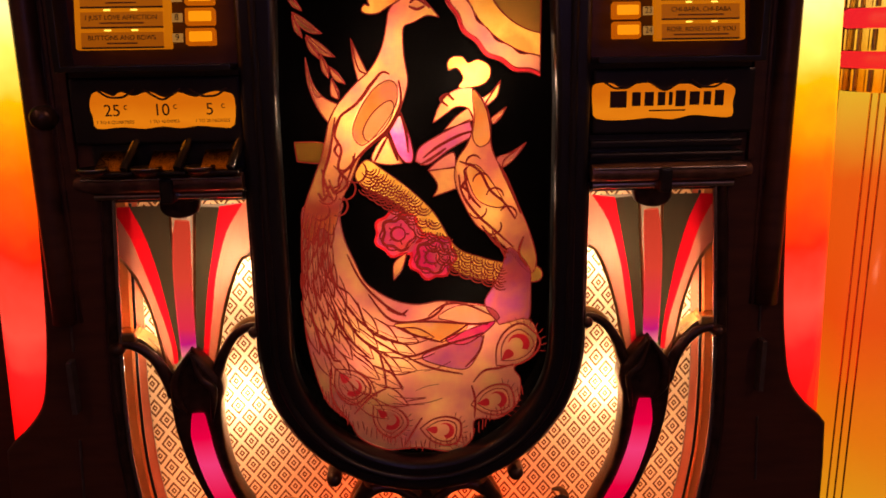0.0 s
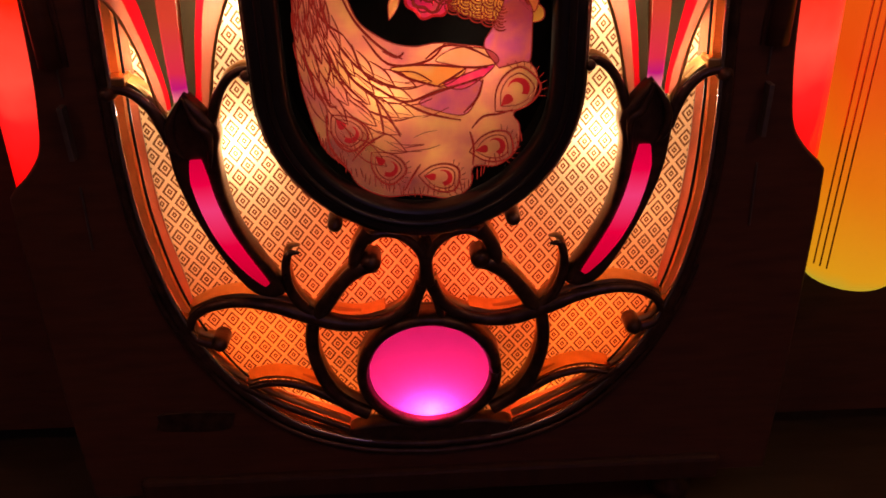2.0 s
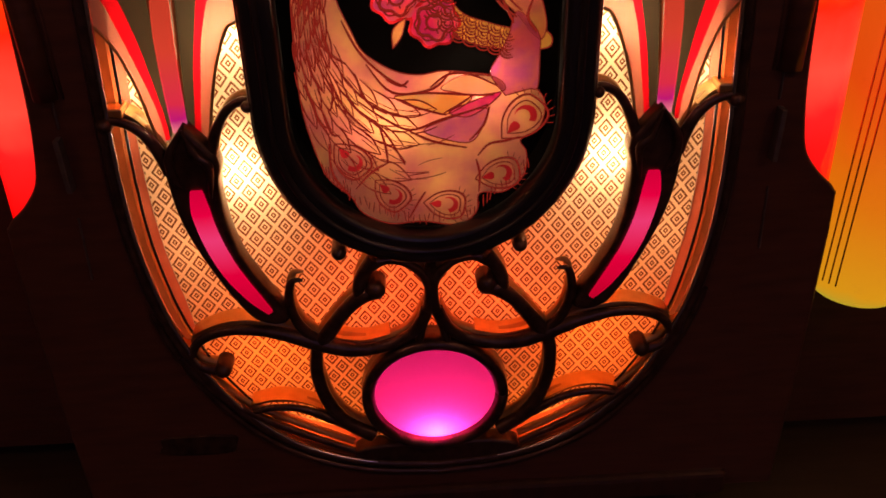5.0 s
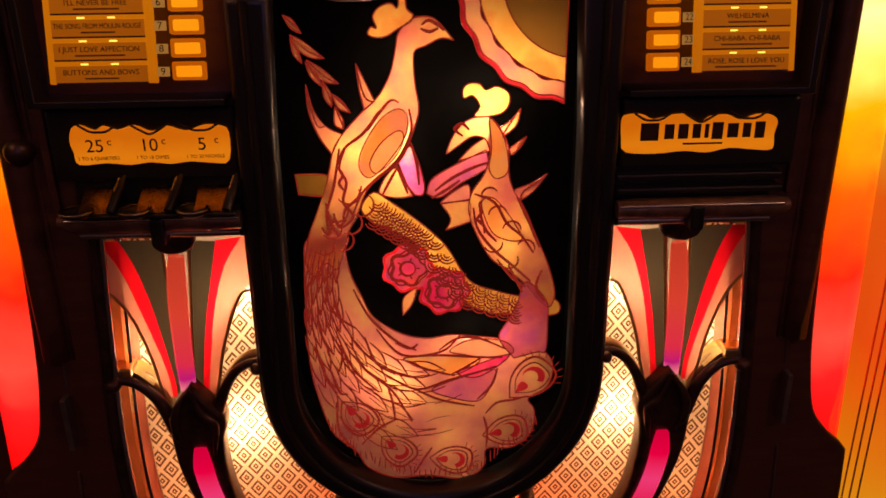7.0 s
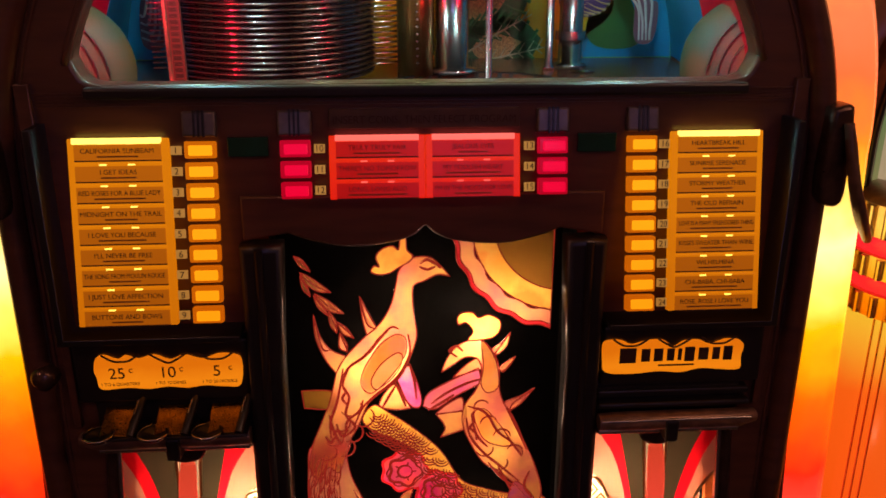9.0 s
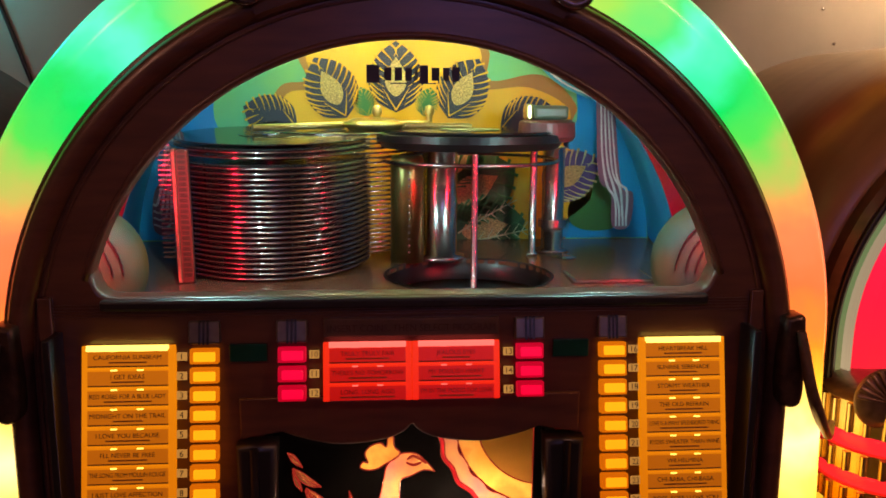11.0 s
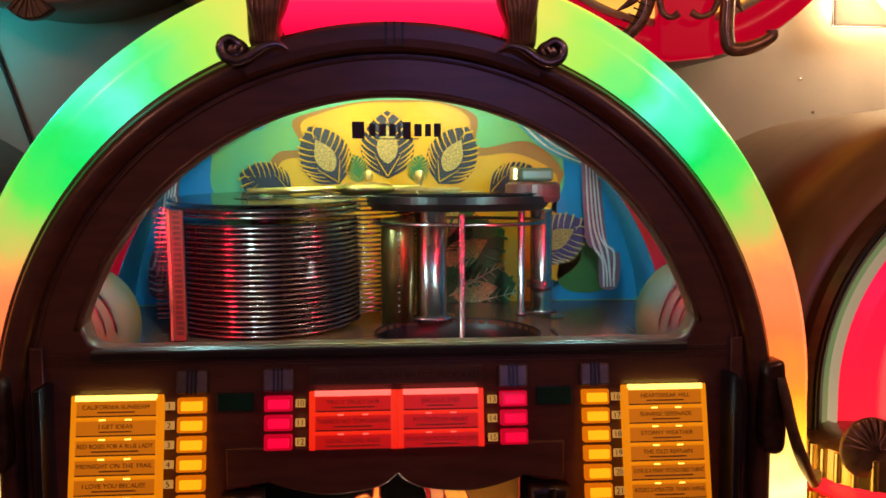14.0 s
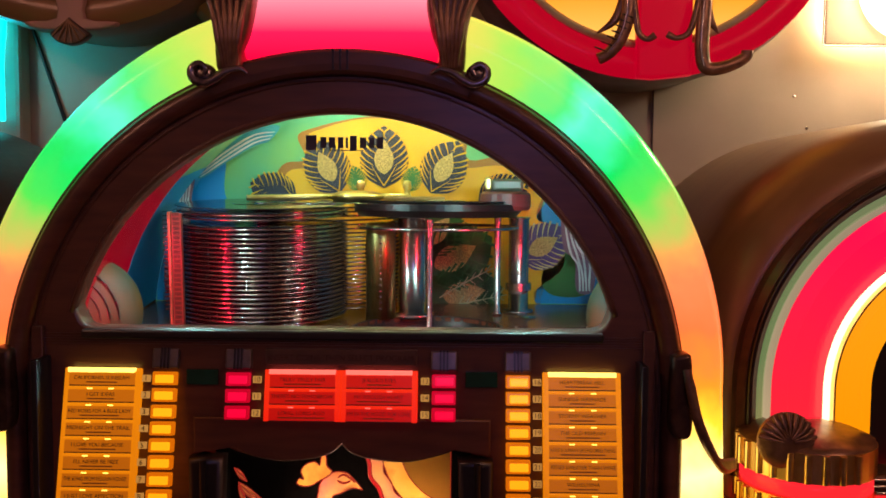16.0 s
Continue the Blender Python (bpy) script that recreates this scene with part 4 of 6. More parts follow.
for lane in range(6):
    for step in range(9):
        i = 1 + int(4.3 * step) + 2 * (lane % 2)
        at, ahead = Vector(FLOW[i]), (Vector(FLOW[i + 4]) - Vector(FLOW[i])).normalized()
        across, half = Vector((-ahead.y, ahead.x)), float(np.interp(i / len(FLOW), np.linspace(0, 1, 7), WIDE))
        w, size = half / 5.2, random.uniform(0.026, 0.034) + 0.010 * step / 9
        p = at + across * half * (-0.88 + 0.34 * lane)
        spread = across * half * (-0.88 + 0.34 * lane) * 0.25
        tip = p + ahead * size + spread
        for sd in (1, -1):
            ink([tuple(p + across * w * sd * 0.9), tuple(p + across * w * sd + ahead * size * 0.5 + spread * 0.5), tuple(tip)], random.uniform(0.0009, 0.0013))
        ink([tuple(p + ahead * size * 0.3), tuple(tip - ahead * size * 0.12)], 0.0006)
for pts in ([(-0.078, 0.767), (-0.063, 0.735), (-0.038, 0.708), (-0.017, 0.696)], [(-0.057, 0.722), (-0.032, 0.691), (0.009, 0.693), (0.029, 0.712)], [(0.007, 0.695), (0.026, 0.708), (0.049, 0.707), (0.076, 0.694)], [(-0.030, 0.687), (0.003, 0.689), (0.050, 0.685), (0.073, 0.684)], [(-0.030, 0.685), (-0.009, 0.674), (0.023, 0.664)],
            [(0.020, 0.666), (0.035, 0.674), (0.050, 0.684)], [(-0.068, 0.683), (-0.045, 0.665), (-0.016, 0.649), (0.017, 0.659), (0.050, 0.668), (0.067, 0.674)], [(-0.022, 0.651), (0.008, 0.635), (0.044, 0.626)], [(0.047, 0.634), (0.062, 0.651), (0.068, 0.671)], [(-0.069, 0.713), (-0.059, 0.683), (-0.039, 0.668)], [(-0.084, 0.707), (-0.071, 0.676), (-0.043, 0.648), (-0.023, 0.609)],
            [(-0.108, 0.684), (-0.099, 0.650), (-0.090, 0.646)], [(-0.098, 0.720), (-0.083, 0.677), (-0.057, 0.647)], [(-0.121, 0.705), (-0.112, 0.671), (-0.102, 0.647)], [(-0.048, 0.655), (-0.043, 0.634), (-0.041, 0.613)], [(-0.078, 0.582), (-0.059, 0.602), (-0.041, 0.612)], [(-0.021, 0.543), (-0.011, 0.561), (-0.002, 0.575)], [(0.057, 0.572), (0.058, 0.594), (0.054, 0.612)],
            [(-0.085, 0.575), (-0.101, 0.601), (-0.102, 0.637)], [(-0.104, 0.752), (-0.094, 0.736), (-0.077, 0.723)], [(-0.101, 0.714), (-0.093, 0.694), (-0.097, 0.674)], [(-0.038, 0.705), (-0.023, 0.698), (-0.015, 0.703)], [(-0.116, 0.740), (-0.112, 0.714), (-0.102, 0.694)], [(0.056, 0.616), (0.068, 0.629), (0.086, 0.632), (0.101, 0.636)]):
    ink(pts, 0.0018)
for cx, cz, r, a in ((-0.078, 0.868, 0.011, 210), (-0.066, 0.856, 0.012, 235), (-0.090, 0.850, 0.011, 205), (-0.078, 0.838, 0.012, 240), (-0.096, 0.832, 0.010, 215), (-0.086, 0.820, 0.011, 250), (-0.104, 0.815, 0.010, 220), (0.058, 0.862, 0.008, 30), (0.066, 0.842, 0.009, 10), (0.080, 0.826, 0.009, 0), (0.094, 0.806, 0.009, 340), (0.062, 0.812, 0.009, 200), (0.078, 0.794, 0.009, 215)):
    ink(arc(cx, cz, r, a, a + 170, 8), 0.0014)
random.seed(11)
for k in range(36):
    i = random.randrange(2, len(FLOW) - 14)
    at, ahead = Vector(FLOW[i]), (Vector(FLOW[i + 5]) - Vector(FLOW[i])).normalized()
    across, half = Vector((-ahead.y, ahead.x)), float(np.interp(i / len(FLOW), np.linspace(0, 1, 7), WIDE))
    p = at + across * half * random.uniform(-1.0, 0.55)
    size = random.uniform(0.018, 0.040)
    bend = across * random.uniform(-0.004, 0.002)
    ink([tuple(p), tuple(p + ahead * size * 0.5 + bend), tuple(p + ahead * size + bend * 0.3)], random.uniform(0.0005, 0.0010))
for k in range(46):
    f = k / 45
    x, z = float(np.interp(f, (0, 0.2, 0.45, 0.7, 1), (-0.112, -0.080, -0.020, 0.045, 0.110))), float(np.interp(f, (0, 0.2, 0.45, 0.7, 1), (0.606, 0.568, 0.537, 0.542, 0.600)))
    ink([(x, z + random.uniform(0.006, 0.014)), (x + random.uniform(-0.003, 0.003), z - random.uniform(0.0, 0.005))], 0.0009)
for x, z, w in [(*p, w) for p, w in zip([(-0.042, 0.908), (0.050, 0.695), (0.056, 0.946), (-0.045, 0.658), (-0.024, 0.787), (-0.089, 0.713), (0.071, 0.820), (0.020, 0.578), (-0.029, 0.986), (0.104, 0.994)], (1.0, 0.55, 1.0, 0.30, 0.24, 0.06, 0.14, 0.05, 0.30, 0.09))]:
    bulb(x, 0.034, z, w * 0.42, (1.0, 0.63, 0.41), 0.006)

# ---- selector panel: title cards, buttons, signs ----
AMBER = glow("amber_card", [(0.0, (0.50, 0.105, 0.002)), (1.0, (0.68, 0.16, 0.004))], 0.44, "Z", 0.98, 1.15, mottled=0.3, scale=60, base=(0.5, 0.25, 0.03))
AMBER_EDGE = glow("amber_card_edge", [(0.0, (0.75, 0.17, 0.001)), (1.0, (0.95, 0.26, 0.003))], 0.50, "Z", 0.98, 1.15, mottled=0.5, scale=40, base=(0.5, 0.25, 0.03))
AMBER_SLOT = glow("lit_amber_slot", [(0.0, (1.0, 0.62, 0.06)), (1.0, (1.0, 0.70, 0.12))], 1.5, "Z", 0.9, 1.2)
AMBER_RIM = glow("amber_key_rim", [(0.0, (0.85, 0.14, 0.0)), (1.0, (0.95, 0.20, 0.002))], 0.42, "Z", 0.98, 1.15, mottled=0.5, scale=60, base=(0.5, 0.22, 0.02), rough=0.12)
AMBER_KEY = glow("amber_key", [(0.0, (1.0, 0.26, 0.002)), (1.0, (1.0, 0.36, 0.006))], 0.84, "Z", 0.98, 1.15, mottled=0.5, scale=50, base=(0.7, 0.35, 0.03), rough=0.12)
RED_CARD = glow("red_card", [(0.0, (0.70, 0.004, 0.003)), (1.0, (0.85, 0.012, 0.005))], 0.36, "Z", 1.09, 1.15, mottled=0.4, scale=50, base=(0.4, 0.015, 0.01))
RED_EDGE = glow("red_card_edge", [(0.0, (0.95, 0.012, 0.003)), (1.0, (1.0, 0.030, 0.005))], 0.52, "Z", 1.09, 1.15, mottled=0.4, scale=50, base=(0.5, 0.03, 0.02))
RED_SLOT = glow("lit_red_slot", [(0.0, (1.0, 0.07, 0.06)), (1.0, (1.0, 0.14, 0.10))], 1.0, "Z", 0.9, 1.2)
RED_RIM = glow("ruby_key_rim", [(0.0, (0.7, 0.0, 0.015)), (1.0, (0.8, 0.002, 0.03))], 0.40, "Z", 1.09, 1.15, mottled=0.4, scale=50, base=(0.4, 0.0, 0.02), rough=0.12)
RED_KEY = glow("ruby_key", [(0.0, (1.0, 0.0, 0.03)), (1.0, (1.0, 0.003, 0.05))], 0.62, "Z", 1.09, 1.15, mottled=0.4, scale=50, base=(0.5, 0.0, 0.03), rough=0.12)
TAG = glow("number_tag", [(0.0, (0.75, 0.30, 0.05)), (1.0, (0.85, 0.38, 0.08))], 0.34, "Z", 0.98, 1.15, mottled=0.5, scale=80, base=(0.5, 0.3, 0.12), rough=0.4)
FAINT = solid("faint_print", (0.24, 0.075, 0.008), (0.18, 0.055, 0.006), 0.6, scale=80)
PRINT = solid("dark_print", (0.05, 0.012, 0.004), (0.03, 0.008, 0.003), 0.6, scale=80)
STEEL = solid("grey_metal_clip", (0.20, 0.17, 0.16), (0.13, 0.11, 0.10), 0.35, metal=0.7, scale=70, bump=0.1)
GREEN_WINDOW = solid("dark_green_window", (0.004, 0.05, 0.035), (0.003, 0.03, 0.02), 0.15, scale=30)
LEAN = math.degrees(math.atan2(0.035, 0.166))


def on_slope(f):
    """y and z on the sloping title holder, f down from its top."""
    return -0.035 * f - 0.004, 1.150 - 0.166 * f


def sloped(x0, x1, f0, f1, proud, thick, bevel=0.0):
    """A block lying on the slope."""
    ya, za = on_slope((f0 + f1) / 2)
    h = (f1 - f0) * math.hypot(0.035, 0.166)
    bm = box(x0 - (x0 + x1) / 2, x1 - (x0 + x1) / 2, -proud, thick - proud, -h / 2, h / 2, bevel)
    bmesh.ops.transform(bm, matrix=pose((x0 + x1) / 2, ya, za, -LEAN), verts=bm.verts)
    return bm


def title_holder(x0, x1, titles, f_end, mats):
    face, edge, slot, key = mats
    rows = len(titles)
    holder = part("title_holder", sloped(x0, x1, -0.01, f_end, 0.0, 0.008, 0.001), edge, jukebox, "lit holder with printed title cards")
    part("lit_slot", sloped(x0 + 0.006, x1 - 0.006, -0.012, 0.020, 0.0055, 0.006), slot, holder)
    m = 0.0065
    for k, title in enumerate(titles):
        f0, f1 = f_end * (k + 0.22) / rows, f_end * (k + 0.94) / rows
        card = part("title_card", sloped(x0 + m, x1 - m, f0, f1, 0.0022, 0.002), face, holder)
        part("card_rail", sloped(x0 + m - 0.001, x1 - m + 0.001, f0 - f_end * 0.13 / rows, f0 - f_end * 0.02 / rows, 0.004, 0.005, 0.0005), edge, holder)
        part("card_gap", sloped(x0 + m, x1 - m, f1, f1 + f_end * 0.07 / rows, 0.0018, 0.002), PRINT, holder)
        y, z = on_slope(f0 + (f1 - f0) * 0.36)
        part("title_print", lettering(title, 0.0062, (x0 + x1) / 2, y - 0.0032, z, lean=-LEAN, width=(x1 - x0) - 2 * m - 0.004), PRINT, card)
        y, z = on_slope(f0 + (f1 - f0) * 0.78)
        w = random.uniform(0.3, 0.62) * (x1 - x0) / 2
        part("print_bar", sloped((x0 + x1) / 2 - w, (x0 + x1) / 2 + w, f0 + (f1 - f0) * 0.72, f0 + (f1 - f0) * 0.82, 0.0027, 0.001), FAINT, card)
        for q in (0.36, 0.64):
            xq = x0 + (x1 - x0) * q
            part("rail_tab", sloped(xq - 0.003, xq + 0.003, f0 - f_end * 0.10 / rows, f0 - f_end * 0.03 / rows, 0.0052, 0.002), slot, holder)
    return holder


def keys(x, number_x, first, rows, f_end, key, wide=0.0275):
    """A column of push buttons with their number tags."""
    for k in range(rows):
        f0, f1 = f_end * (k + 0.10) / rows, f_end * (k + 0.91) / rows
        frame_ = part("push_button", sloped(x - wide / 2, x + wide / 2, f0, f1, 0.006, 0.010, 0.0015), AMBER_RIM if key is AMBER_KEY else RED_RIM, jukebox, "lit translucent push button")
        part("button_face", sloped(x - wide / 2 + 0.004, x + wide / 2 - 0.0025, f0 + (f1 - f0) * 0.24, f1 - (f1 - f0) * 0.16, 0.0085, 0.006, 0.0012), key, frame_)
        tag = part("number_tag", sloped(number_x - 0.0048, number_x + 0.0048, f0 + (f1 - f0) * 0.26, f1 - (f1 - f0) * 0.22, 0.001, 0.002), TAG, jukebox)
        y, z = on_slope((f0 + f1) / 2)
        part("number", lettering(str(first + k), 0.0082, number_x, y - 0.0022, z, lean=-LEAN, width=0.0065), PRINT, tag)


random.seed(7)
amber_set, red_set = (AMBER, AMBER_EDGE, AMBER_SLOT, AMBER_KEY), (RED_CARD, RED_EDGE, RED_SLOT, RED_KEY)
title_holder(-0.320, -0.231, ["CALIFORNIA SUNBEAM", "I GET IDEAS", "RED ROSES FOR A BLUE LADY", "MIDNIGHT ON THE TRAIL", "I LOVE YOU BECAUSE", "I'LL NEVER BE FREE", "THE SONG FROM MOULIN ROUGE", "I JUST LOVE AFFECTION", "BUTTONS AND BOWS"], 1.0, amber_set)
title_holder(0.231, 0.320, ["HEARTBREAK HILL", "SUNRISE SERENADE", "STORMY WEATHER", "THE OLD REFRAIN", "LOVE IS A MANY SPLENDORED THING", "KISSES SWEATER THAN WINE", "WILHELMINA", "CHI-BABA, CHI-BABA", "ROSE, ROSE I LOVE YOU"], 1.0, amber_set)
title_holder(-0.088, 0.0, ["TRULY TRULY FAIR", "THERE'S NO TOMORROW", "LONG, LONG AGO"], 0.335, red_set)
title_holder(0.0, 0.088, ["JEALOUS EYES", "MY FOOLISH HEART", "I'M IN THE MOOD FOR LOVE"], 0.335, red_set)
keys(-0.2025, -0.2245, 1, 9, 1.0, AMBER_KEY)
keys(0.2025, 0.2245, 16, 9, 1.0, AMBER_KEY)
keys(-0.118, -0.0965, 10, 3, 0.335, RED_KEY)
keys(0.118, 0.0965, 13, 3, 0.335, RED_KEY)
for x in (-0.2025, -0.118, 0.118, 0.2025):
    clip = part("key_clip", sloped(x - 0.015, x + 0.015, -0.145, -0.012, 0.006, 0.012, 0.002), STEEL, jukebox, "grey ribbed metal clip")
    for dx in (-0.004, 0.0, 0.004):
        part("clip_rib", sloped(x + dx - 0.001, x + dx + 0.001, -0.15, -0.01, 0.0075, 0.004), BLACK, clip)
for s in (1, -1):
    part("green_window", box(s * 0.161 - 0.0185, s * 0.161 + 0.0185, -0.004, 0.004, 1.133, 1.151, 0.001), GREEN_WINDOW, jukebox, "unlit dark green indicator window")
    # dark surround and stepped mouldings of the title panels
    part("panel_surround", plate([[(s * 0.345, 0.962), (s * 0.178, 0.962), (s * 0.178, 0.968), (s * 0.338, 0.968), (s * 0.338, 1.165), (s * 0.345, 1.165)]], -0.034, 0.036, 0.001), BLACK, jukebox)
    part("side_cheek", plate([[(s * 0.345, 0.86), (s * 0.352, 0.86), (s * 0.358, 1.20), (s * 0.345, 1.20)]], -0.006, 0.01, 0.001), VENEER, jukebox)
plaque = part("instruction_plate", box(-0.087, 0.087, -0.006, 0.003, 1.1575, 1.176, 0.001), solid("brown_plate", (0.09, 0.045, 0.03), (0.06, 0.03, 0.02), 0.4, scale=60), jukebox, "brown instruction plate")
part("instruction_print", lettering("INSERT COINS, THEN SELECT PROGRAM", 0.010, 0, -0.0066, 1.166, width=0.166), PRINT, plaque)
for k in range(5):
    part("ribbed_line", box(-0.345, 0.345, -0.0015, 0.004, 1.178 + 0.003 * k, 1.1797 + 0.003 * k), VENEER, jukebox)

# window moulding and arch ridges
part("window_moulding", sweep([(x, z, x / WIN_R, (z - ARCH_Z) / WIN_R) for x, z in arc(0, ARCH_Z, WIN_R, 17, 163, 60)], [(-0.002, 0.006), (-0.001, -0.001), (0.002, -0.003), (0.005, -0.001), (0.006, 0.004)]), VENEER, jukebox, smooth=True)
part("window_sill", box(-0.30, 0.30, -0.008, 0.01, 1.186, 1.197, 0.003), BLACK, jukebox)
part("arch_ridge", sweep(arch_path(0.366, 0.70), [(0.0, 0.003), (0.0015, -0.004), (0.006, -0.0095), (0.014, -0.0115), (0.022, -0.009), (0.0265, -0.002), (0.027, 0.003)]), VENEER, jukebox, "rounded dark edge moulding", smooth=True)
part("arch_step", sweep(arch_path(0.3605, 0.70), [(0.0, 0.002), (0.0008, -0.0016), (0.0032, -0.0016), (0.004, 0.002)]), VENEER, jukebox, smooth=True)

# ---- coin entry and plates ----
PLATE_LIT = glow("amber_lit_plate", [(0.0, (0.90, 0.20, 0.003)), (0.5, (1.0, 0.26, 0.006)), (1.0, (0.85, 0.18, 0.003))], 0.62, "Z", 0.905, 0.945, mottled=0.6, scale=40, base=(0.5, 0.25, 0.03))
edge_l = [(-0.319, 0.940), (-0.311, 0.943), (-0.299, 0.938), (-0.291, 0.942), (-0.279, 0.938), (-0.264, 0.942), (-0.249, 0.936), (-0.236, 0.941), (-0.219, 0.936), (-0.203, 0.941), (-0.188, 0.940), (-0.181, 0.934), (-0.183, 0.908), (-0.196, 0.906), (-0.217, 0.908), (-0.235, 0.906), (-0.253, 0.908), (-0.271, 0.906), (-0.292, 0.908), (-0.317, 0.907), (-0.320, 0.919), (-0.322, 0.928)]
edge_r = [(0.177, 0.937), (0.182, 0.942), (0.196, 0.942), (0.207, 0.937), (0.223, 0.941), (0.239, 0.941), (0.250, 0.933), (0.260, 0.939), (0.276, 0.940), (0.288, 0.935), (0.303, 0.940), (0.317, 0.939), (0.323, 0.933), (0.321, 0.921), (0.321, 0.907), (0.302, 0.907), (0.280, 0.909), (0.259, 0.905), (0.237, 0.907), (0.210, 0.905), (0.182, 0.907), (0.178, 0.919)]
for name, edge in (("price_plate", edge_l), ("name_plate", edge_r)):
    s = -1 if edge is edge_l else 1
    back = part("plate_housing", box(s * 0.26 - 0.082, s * 0.26 + 0.085, -0.012, 0.004, 0.890, 0.956, 0.003), BLACK, jukebox)
    ob = part(name, plate([smooth_line(edge, True, 3)], -0.016, 0.005, 0.001), PLATE_LIT, jukebox, "amber lit plate with a scalloped edge")
    for dx in (-0.045, 0.0, 0.045):
        part("plate_loop", stroke([(s * 0.25 + dx - 0.018, 0.9445), (s * 0.25 + dx - 0.008, 0.938), (s * 0.25 + dx, 0.9345 if dx == 0 else 0.937), (s * 0.25 + dx + 0.008, 0.938), (s * 0.25 + dx + 0.018, 0.9445)], -0.017, 0.0022), PRINT, ob)
    if s < 0:
        for text, small, x in (("25", "1 TO 6 QUARTERS", -0.298), ("10", "1 TO 10 DIMES", -0.250), ("5", "1 TO 20 NICKELS", -0.203)):
            part("price_print", lettering(text, 0.0165, x - 0.002, -0.0172, 0.924), PRINT, ob)
            part("price_print", lettering("c", 0.0095, x + 0.0112, -0.0172, 0.928), PRINT, ob)
            part("small_print", lettering(small, 0.0045, x, -0.0172, 0.913, width=0.036), PRINT, ob)
    else:
        for k, (w, h) in enumerate(((0.020, 0.0165), (0.0105, 0.014), (0.011, 0.014), (0.009, 0.0135), (0.0045, 0.013), (0.012, 0.016), (0.012, 0.0135), (0.009, 0.0135), (0.011, 0.0155))):
            x = 0.1945 + sum((0.020, 0.0105, 0.011, 0.009, 0.0045, 0.012, 0.012, 0.009, 0.011)[:k]) + 0.0024 * k
            part("name_mark", box(x, x + w * 0.85, -0.0172, -0.0158, 0.926 - h / 2, 0.926 + h / 2, 0.0004), PRINT, ob)
        part("name_mark", box(0.235, 0.272, -0.0172, -0.0158, 0.9135, 0.9150), PRINT, ob)
    # rounded shelf over the petals
    shelf = part("shelf_bar", rod([(s * 0.177, -0.018, 0.852), (s * 0.20, -0.018, 0.852), (s * 0.325, -0.018, 0.852), (s * 0.344, -0.014, 0.852)], 0.010, [0.9, 1, 1, 0.7]), BRONZE_LIGHT, jukebox, "rounded polished dark shelf bar", smooth=True)
    part("shelf_lip", rod([(s * 0.180, -0.012, 0.838), (s * 0.328, -0.012, 0.838)], 0.0045), CHROME, shelf, smooth=True)
    part("shelf_notch", box(s * 0.252 - 0.007, s * 0.252 + 0.007, -0.031, -0.004, 0.832, 0.858, 0.003), BLACK, shelf)
    part("shelf_line", rod([(s * 0.178, -0.027, 0.857), (s * 0.335, -0.027, 0.857)], 0.0016), CHROME, shelf, smooth=True)
    part("shelf_base", box(s * 0.252 - 0.077, s * 0.252 + 0.077, -0.006, 0.004, 0.830, 0.892, 0.003), BLACK, jukebox)
SLIDE = solid("worn_brass_slide", (0.46, 0.26, 0.07), (0.20, 0.11, 0.03), 0.18, metal=1.0, scale=90, bump=0.10, rough2=0.40)
for k in range(3):
    x = -0.330 + 0.0515 * k
    chute = part("coin_chute", box(x + 0.006, x + 0.050, -0.040, -0.004, 0.8625, 0.8665, 0.0015), BLACK, jukebox, "black coin slide with worn brass bed")
    slide = box(-0.015, 0.015, -0.017, 0.017, -0.001, 0.001, 0.0006)
    bmesh.ops.transform(slide, matrix=pose(x + 0.027, -0.022, 0.8745, 28), verts=slide.verts)
    part("brass_bed", slide, SLIDE, chute)
    part("slide_rail", rod([(x + 0.050, -0.010, 0.894), (x + 0.047, -0.024, 0.884), (x + 0.042, -0.040, 0.869)], 0.0045, [0.6, 1.0, 0.9]), BLACK, chute, smooth=True)
    # highlight along the black rail, drawn as a thin chrome rod
    part("rail_glint", rod([(x + 0.047, -0.0165, 0.894), (x + 0.0445, -0.029, 0.885)], 0.0009), CHROME, chute, smooth=True)
    part("coin_cup", lathe([(0.0001, -0.004), (0.010, -0.004), (0.0145, 0.0), (0.013, 0.003), (0.011, 0.001), (0.0001, -0.001)], x + 0.012, -0.038, 0.8685, 24), BLACK, chute, smooth=True)
    part("cup_rim", rod([(x + 0.012 + 0.0145 * math.cos(a), -0.038 + 0.0145 * math.sin(a), 0.8705) for a in np.linspace(0, 2 * math.pi, 25)[:-1]], 0.0009, closed=True), CHROME, chute, smooth=True)
for k in range(2):
    part("step_line", box(0.176, 0.336, -0.012 - 0.006 * k, 0.004, 0.866 + 0.010 * (1 - k), 0.872 + 0.012 * (1 - k), 0.002), BLACK, jukebox)
part("coin_return_knob", lathe([(0.0001, 0.012), (0.008, 0.011), (0.012, 0.006), (0.013, 0.0), (0.013, -0.006)], -0.372, -0.006, 0.918, 24, "Y"), BRONZE, jukebox, smooth=True)
for s in (1, -1):
    part("hinge", box(s * 0.377 - 0.003, s * 0.377 + 0.003, -0.014, 0.0, 0.60, 0.66, 0.001), STEEL, jukebox)

